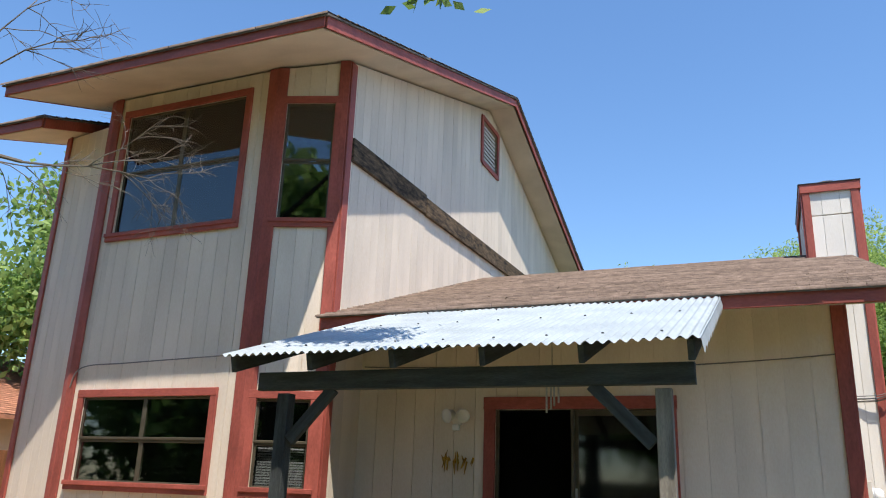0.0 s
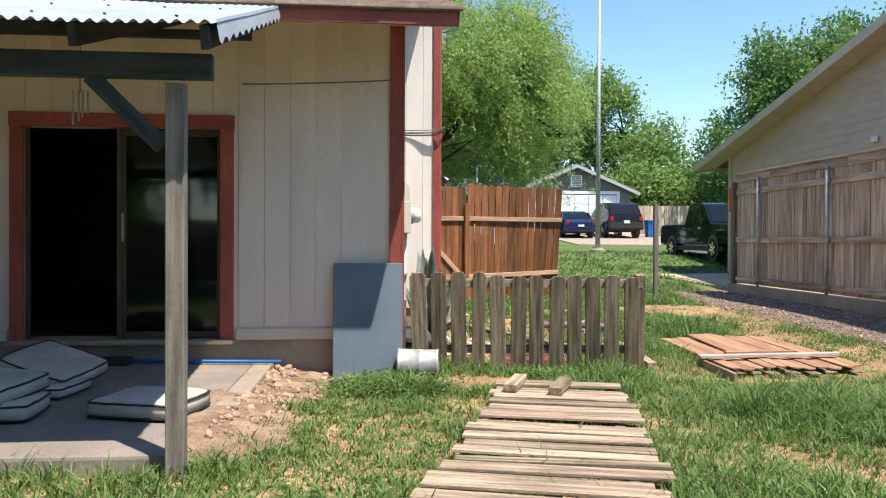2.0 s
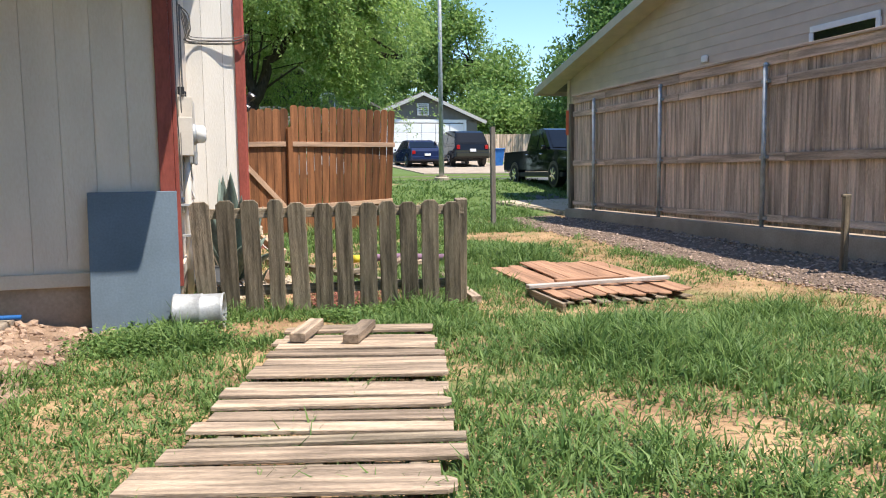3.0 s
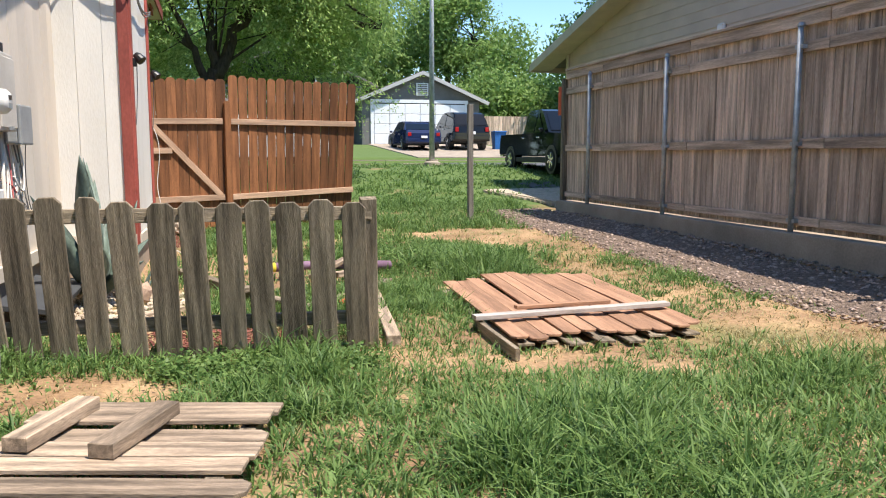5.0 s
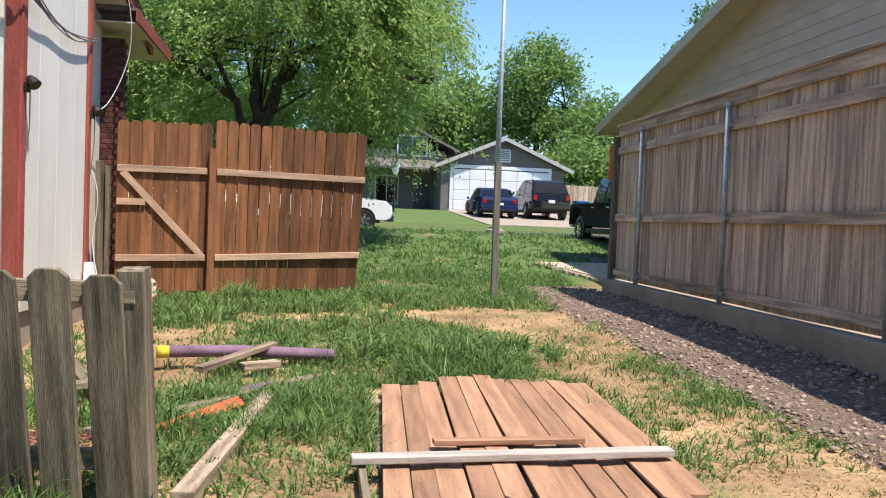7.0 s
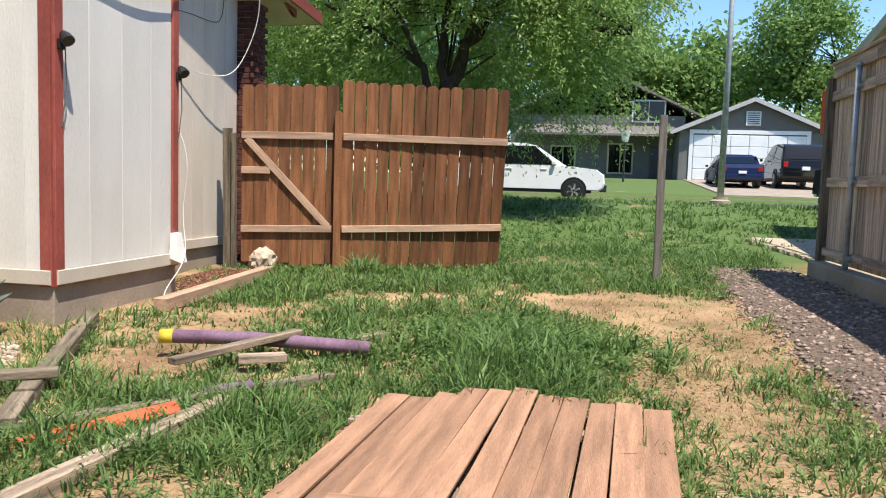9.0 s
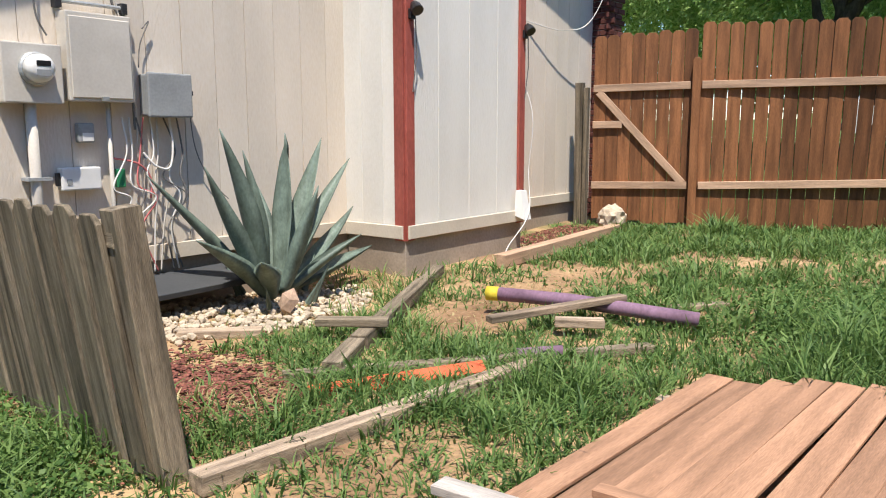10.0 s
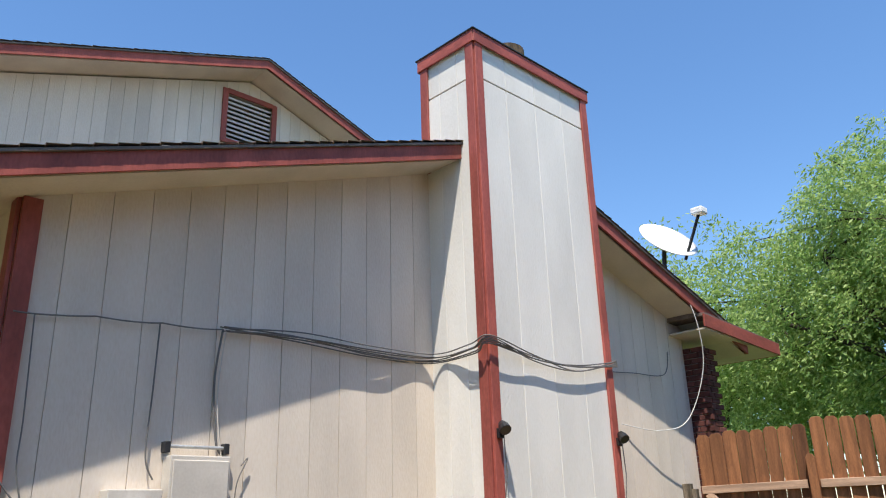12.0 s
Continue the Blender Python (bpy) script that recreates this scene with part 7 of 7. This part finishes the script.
tree("elm_tree", (7, 68, 1.8), 0.35, [([(7, 68, 1.6), (7, 68, 6), (7.2, 68, 10)], 0.35, 0.15)], [((7, 68, 9.5), (6.5, 4, 5.0), 0.6), ((14, 69, 8.5), (5, 4, 4.5), 0.4)], 36000, 0.25, LEAF_MID, "broad green tree behind the two-storey house", 10, 0.9, 0, 0.55)
tree("elm_tree", (-6, 60, 1.8), 0.35, [([(-6, 60, 1.6), (-6, 60, 6), (-6, 60, 9)], 0.35, 0.15)], [((-6, 60, 7.5), (8, 4, 5.5), 0.6), ((-20, 58, 7), (8, 4, 5.5), 0.4)], 20000, 0.34, LEAF_DARK, "dark green trees across the street", 11, 0.95, 0, 0.55)
tree("elm_tree", (-20, 18, 0.2), 0.3, [([(-20, 18, 0), (-20, 18, 4), (-19.8, 18, 8)], 0.3, 0.12), ([(-20, 18, 4), (-18.8, 18, 6), (-18, 18, 7.6)], 0.14, 0.05)], [((-19.5, 18, 7.6), (3.4, 3.2, 3.6), 1.0)], 40000, 0.13, LEAF_MID, "leafy green tree beyond the neighbouring roof", 12, 0.5, 0, 0.55)

for k, (x, y, hh, r) in enumerate(((20.5, 57, 4.2, 3.2), (26, 59, 4.6, 3.6), (32, 58, 5.0, 4.0), (38, 54, 4.6, 4.0))):
    tree("elm_tree", (x, y, 1.9), 0.2, [([(x, y, 1.8), (x, y, 3.2), (x + 0.2, y, hh)], 0.2, 0.08)], [((x, y, hh), (r, 2.4, 2.6), 1.0)], 22000, 0.16, LEAF_MID if k % 2 == 0 else LEAF_DARK, "low bushy green tree beyond a board fence", 80 + k, 0.6, 0, 0.55)
# added trees out of view: dark backdrop for the panes, less skylight on the bay
for k, (x, y, hh) in enumerate(((-13, -17, 4.6), (-2, -18, 4.8), (9, -17, 4.8), (-19, -8, 4.2), (-24, 0, 4.2))):
    tree("elm_tree", (x, y, 0.1), 0.3, [([(x, y, 0), (x, y, 3), (x + 0.2, y, hh)], 0.3, 0.1)], [((x, y, hh), (4.4, 3.2, 3.4), 1.0)], 9000, 0.28, LEAF_DARK, "dark green tree added out of view to darken reflections and skylight", 60 + k, 0.8, 0, 0.6)


# added tree, out of view: blocks sky and ground bounce from the south walls
tree("elm_tree", (-4.6, -5.2, 0.1), 0.3, [([(-4.6, -5.2, 0), (-4.5, -5.1, 3), (-4.3, -5.0, 6.5)], 0.3, 0.14), ([(-4.5, -5.1, 3), (-6.5, -4.8, 5.2), (-8, -4.5, 6.5)], 0.14, 0.05), ([(-4.5, -5.1, 3.2), (-2.4, -5.2, 5.4), (-1.2, -5.0, 6.8)], 0.14, 0.05)],
     [((-4.8, -5.0, 7.4), (5.4, 3.4, 3.2), 0.7), ((-9.0, -4.4, 6.4), (3.0, 2.8, 2.4), 0.3)], 30000, 0.2, LEAF_MID, "broad leafy tree added out of view to dim the south walls", 71, 0.6, 0, 0.6)


def yard_tree():
    """A near tree behind the viewer's left, one limb half bare, one with leaves."""
    e = thing("yard_tree", (-6.0, 1.2, 0.1), "half-bare yard tree with drooping grey twigs", "tree")
    rnd = random.Random(33)
    bm = bmesh.new()
    tube(bm, [(-6.0, 1.2, -0.1), (-5.9, 1.3, 2.0), (-5.6, 1.5, 4.0), (-5.2, 1.9, 6.5)], 0.2, 10, 0.09)
    part("trunk", bm, BARK, e, "", True)
    bm = bmesh.new()

    def grow(p, d, r, length, depth):
        q = p
        pts = [p]
        for k in range(4):
            d = (d + Vector((rnd.uniform(-1, 1), rnd.uniform(-1, 1), rnd.uniform(-1.0, 0.8))) * 0.28).normalized()
            q = q + d * length / 4
            pts.append(q)
            if depth > 0 and k > 0:
                for _ in range(2):
                    side = (d + Vector((rnd.uniform(-1, 1), rnd.uniform(-1, 1), rnd.uniform(-1, 0.8))) * 0.9).normalized()
                    grow(q, side, r * 0.55, length * rnd.uniform(0.4, 0.65), depth - 1)
        tube(bm, pts, r, 5, r * 0.45)

    tube(bm, [(-5.8, 1.35, 2.6), (-4.6, 1.6, 2.95), (-3.25, 1.95, 2.95)], 0.03, 6, 0.014)
    tube(bm, [(-5.6, 1.5, 3.9), (-4.6, 2.0, 3.9), (-3.75, 2.45, 3.6)], 0.03, 6, 0.012)
    tube(bm, [(-3.25, 1.95, 2.95), (-2.95, 2.25, 2.9)], 0.014, 6, 0.009)
    grow(Vector((-2.95, 2.25, 2.9)), Vector((0.6, 0.75, -0.02)), 0.006, 0.55, 3)
    grow(Vector((-3.2, 2.0, 2.95)), Vector((0.6, 0.7, -0.35)), 0.005, 0.5, 2)
    grow(Vector((-3.75, 2.45, 3.6)), Vector((0.35, 0.5, 0.45)), 0.006, 0.6, 2)
    grow(Vector((-3.8, 2.4, 3.6)), Vector((0.0, 0.5, 0.75)), 0.006, 0.7, 2)
    part("bare_limb", bm, TWIG, e, "bare drooping grey twigs")
    bm = bmesh.new()
    tube(bm, [(-5.3, 1.8, 6.0), (-4.2, 3.2, 6.9), (-2.2, 4.1, 6.85)], 0.06, 7, 0.015)
    tube(bm, [(-5.4, 1.7, 5.4), (-3.5, 2.8, 5.9), (-1.75, 3.5, 4.8)], 0.04, 7, 0.008)
    part("leafy_limb", bm, BARK, e)
    rs = np.random.RandomState(4)
    cc = np.array([(-2.3, 4.35, 6.75), (-2.05, 4.05, 7.0), (-1.7, 4.2, 6.9), (-2.6, 4.5, 6.7), (-1.72, 3.57, 4.62), (-1.62, 3.6, 4.6), (-1.9, 3.9, 6.9), (-1.6, 3.8, 7.0), (-1.4, 3.7, 7.0), (-2.2, 4.0, 6.8), (-1.75, 3.7, 7.2), (-2.4, 4.2, 6.8), (-3.4, 4.6, 6.9)])
    n = len(cc) * 190
    pts = np.repeat(cc, 190, axis=0) + rs.randn(n, 3) * np.array([0.15, 0.15, 0.08])
    a = rs.randn(n, 3)
    a /= np.linalg.norm(a, axis=1, keepdims=True)
    b = np.cross(a, rs.randn(n, 3))
    b /= np.linalg.norm(b, axis=1, keepdims=True)
    a, b = a * 0.06, b * 0.03
    V = np.stack([pts - a, pts + b, pts + a, pts - b], axis=1).reshape(-1, 3)
    array_part("crown", V, np.arange(4 * n).reshape(n, 4), LEAF_MID, e, "bright green leaves")
    # extra crown mass out of view, added to hold skylight off the bay
    n = 9000
    d = rs.randn(n // 40, 3)
    d /= np.linalg.norm(d, axis=1, keepdims=True)
    c = d * rs.rand(len(d), 1) ** 0.45 * np.array([2.2, 1.7, 1.3]) + np.array([-7.0, -0.6, 6.6])
    pts = np.repeat(c, 40, axis=0) + rs.randn(len(c) * 40, 3) * 0.35
    n = len(pts)
    a = rs.randn(n, 3)
    a /= np.linalg.norm(a, axis=1, keepdims=True)
    b = np.cross(a, rs.randn(n, 3))
    b /= np.linalg.norm(b, axis=1, keepdims=True)
    V = np.stack([pts - a * 0.12, pts + b * 0.06, pts + a * 0.12, pts - b * 0.06], axis=1).reshape(-1, 3)
    array_part("unseen_sky_block_crown", V, np.arange(4 * n).reshape(n, 4), LEAF_MID, e, "bright green leaves")


yard_tree()

# ---- grass ----
def dense(x, y):
    """How thickly grass grows at a place, 0 to 1."""
    p = noise.noise((x * 0.55, y * 0.55, 2.0)) + 0.5 * noise.noise((x * 1.7, y * 1.7, 5.0))
    d = 0.86 + 1.05 * p
    if 0.1 < x < 1.1 and 7.1 < y < 7.9:
        d += 0.5
    if x < -0.55 and 4.95 < y < 8.4 or x < 0.8 and y > 8.2 and y < 16.5 or y > 7.2 and x < -4.2:
        return 0
    if 0.7 < x < 1.5 and 11.7 < y < 13.6:
        return 0
    if x > 6.85 and y < 17.4:
        return 0 if x > 7 else 0.05
    if 4.2 < x < 5.65 and 8.4 < y < 10.85:
        return 0
    if -0.6 < x < 0.35 - (8.2 - y) * 0.3 and 5.6 < y < 8.3:
        d -= 1.1
    # walkway
    u = (y - 3.8) / 3.28
    if -0.05 < u < 1.02 and abs(x - (1.24 + 0.83 * u)) < 0.56 - 0.12 * u:
        return 0.30
    if x < 1.95 and 11.0 < y < 13.7:
        return 0.14 if x < 1.75 else 0.45
    if math.hypot((x - 1.35) / 0.75, (y - 10.2) / 1.15) < 1:
        return 0.02
    if math.hypot((x - 1.45) / 0.65, (y - 7.75) / 0.32) < 1:
        return 0.06
    if math.hypot((x - 2.35) / 0.72, (y - 9.0) / 0.5) < 1:
        return 0.08
    if math.hypot((x - 1.35) / 0.5, (y - 14.4) / 0.9) < 1:
        return 0.1
    if math.hypot((x - 6.0) / 1.3, (y - 14.1) / 0.75) < 1:
        return 0.03
    if x > 5.3 and y < 13.4:
        d -= 0.42 * min(1, (x - 5.3) / 0.7)
    if 3.6 < x < 5.6 and 11.4 < y < 13.2:
        d += 0.25
    if x > 4.2 and 12.5 < y < 15:
        d -= 0.15
    if y > 16:
        d += 0.1
    if y < 3.2:
        d += 0.3
    if x < 1.25 and 4.2 < y < 7.3:
        d += 0.2
    return max(0.02, min(1.0, d))


def blades(name, tufts, x0, x1, y0, y1, height, width, material, seed, label, invert=False, keep=1.0, per=7):
    """Grass in small tufts whose blades fan out and bow over."""
    rs = np.random.RandomState(seed)
    X, Y = rs.uniform(x0, x1, tufts), rs.uniform(y0, y1, tufts)
    D = np.array([dense(float(a), float(b)) for a, b in zip(X, Y)])
    if invert:
        D = np.where(D > 0.0, np.clip(0.8 - D, 0, 1) * 0.7, 0)
    ok = rs.rand(tufts) < D * keep
    X, Y, D = X[ok], Y[ok], D[ok]
    Z = np.array([sheet_z(float(a), float(b)) for a, b in zip(X, Y)])
    lush = np.array([max(0.0, noise.noise((float(a) * 0.9, float(b) * 0.9, 11.0)) + 0.6 * noise.noise((float(a) * 3.1, float(b) * 3.1, 3.0))) for a, b in zip(X, Y)])
    size = height * (0.45 + 0.4 * rs.rand(len(X)) + 1.5 * lush) * (0.55 + 0.45 * D)
    size *= np.where((X < 1.2) & (X > -0.7) & (Y > 4.4) & (Y < 7.2), 0.62, 1.0)
    X, Y, Z, size = (np.repeat(q, per) for q in (X, Y, Z, size))
    n = len(X)
    az = rs.uniform(0, math.tau, n)
    off = np.abs(rs.randn(n)) * 0.028
    X, Y = X + np.cos(az) * off, Y + np.sin(az) * off
    az = az + rs.randn(n) * 0.5
    L_ = size * (0.5 + 0.8 * rs.rand(n))
    lean = 0.15 + 0.95 * rs.rand(n) ** 1.3
    bow = 0.3 + 0.9 * rs.rand(n)
    dx, dy = np.cos(az), np.sin(az)
    w = width * (0.6 + 0.8 * rs.rand(n))
    tw = rs.randn(n) * 0.6
    sx, sy = (-dy * np.cos(tw) + dx * np.sin(tw)) * w / 2, (dx * np.cos(tw) + dy * np.sin(tw)) * w / 2
    base = np.stack([X, Y, Z - 0.012], 1)
    step1 = np.stack([dx * np.sin(lean), dy * np.sin(lean), np.cos(lean)], 1) * (L_ * 0.55)[:, None]
    l2 = np.minimum(lean + bow, 1.75)
    step2 = np.stack([dx * np.sin(l2), dy * np.sin(l2), np.cos(l2)], 1) * (L_ * 0.5)[:, None]
    mid = base + step1
    tip = mid + step2
    S = np.stack([sx, sy, np.zeros(n)], 1)
    V = np.stack([base - S * 0.8, base + S * 0.8, mid + S, mid - S, tip + S * 0.15, tip - S * 0.15], 1).reshape(-1, 3)
    k = np.arange(n)[:, None] * 6
    F = np.concatenate([k + np.array([[0, 1, 2, 3]]), k + np.array([[3, 2, 4, 5]])])
    ob = array_part(name, V, F, material, None, label, "stuff")
    ob["category"] = "grass"
    return ob


blades("grass", 40000, -1.5, 7.0, 2.2, 11.5, 0.15, 0.009, GRASS, 1, "green lawn grass growing in uneven bowed tufts")
blades("grass", 15000, 0.0, 8.0, 11.5, 19.0, 0.17, 0.013, GRASS, 2, "green lawn grass growing in uneven bowed tufts")
blades("grass", 6500, -6.0, 12.0, 19.0, 30.3, 0.15, 0.022, GRASS, 3, "green verge grass by the street")
blades("grass", 3000, -9.0, 7.0, -6.0, 2.2, 0.14, 0.02, GRASS, 7, "green lawn grass", keep=0.8)
blades("grass", 6000, -10.0, -1.5, 2.2, 7.0, 0.14, 0.011, GRASS, 4, "green lawn grass near the patio", keep=0.8)
blades("dry_grass", 17000, -0.6, 7.0, 3.0, 15.5, 0.075, 0.007, DRYGRASS, 5, "dry straw-coloured grass", True)


def clover(seed, count, place, label):
    """Low broad-leaved weeds: small leaves held just above the soil."""
    rs = np.random.RandomState(seed)
    P = np.array([place(rs) for _ in range(count)])
    Z = np.array([sheet_z(float(a), float(b)) for a, b in P]) + 0.02 + 0.07 * rs.rand(count)
    c = np.column_stack([P, Z])
    a = rs.randn(count, 3) * np.array([1, 1, 0.35])
    a /= np.linalg.norm(a, axis=1, keepdims=True)
    b = np.cross(a, np.array([0, 0, 1.0]) + 0.4 * rs.randn(count, 3))
    b /= np.linalg.norm(b, axis=1, keepdims=True)
    s = 0.009 + 0.011 * rs.rand(count, 1)
    V = np.stack([c - a * s, c + b * s * 0.7, c + a * s, c - b * s * 0.7], 1).reshape(-1, 3)
    ob = array_part("low_weeds", V, np.arange(4 * count).reshape(count, 4), GRASS, None, label, "stuff")
    ob["category"] = "weeds"


clover(50, 9000, lambda r: (4.9 + 0.75 * r.randn() * 0.6, 12.1 + 0.75 * r.randn() * 0.6), "bright green low weeds in the lawn")
clover(51, 6000, lambda r: (0.65 + 0.35 * r.randn() * 0.7, 7.55 + 0.3 * r.randn() * 0.7), "bright green weeds beside the wall")
clover(52, 2200, lambda r: (r.uniform(1.9, 3.2), 8.05 + 0.15 * r.randn()), "green weeds along the picket fence")
clover(53, 9000, lambda r: (r.uniform(3.5, 7.5), r.uniform(16, 22)), "low green weeds on the verge")
blades("grass", 8000, -0.3, 1.3, 3.6, 7.3, 0.05, 0.007, GRASS, 8, "short dusty green grass beside the walkway", per=5)
blades("dry_grass", 9000, 5.0, 6.95, 6.0, 13.4, 0.06, 0.006, DRYGRASS, 9, "dead orange straw over dry soil", True)
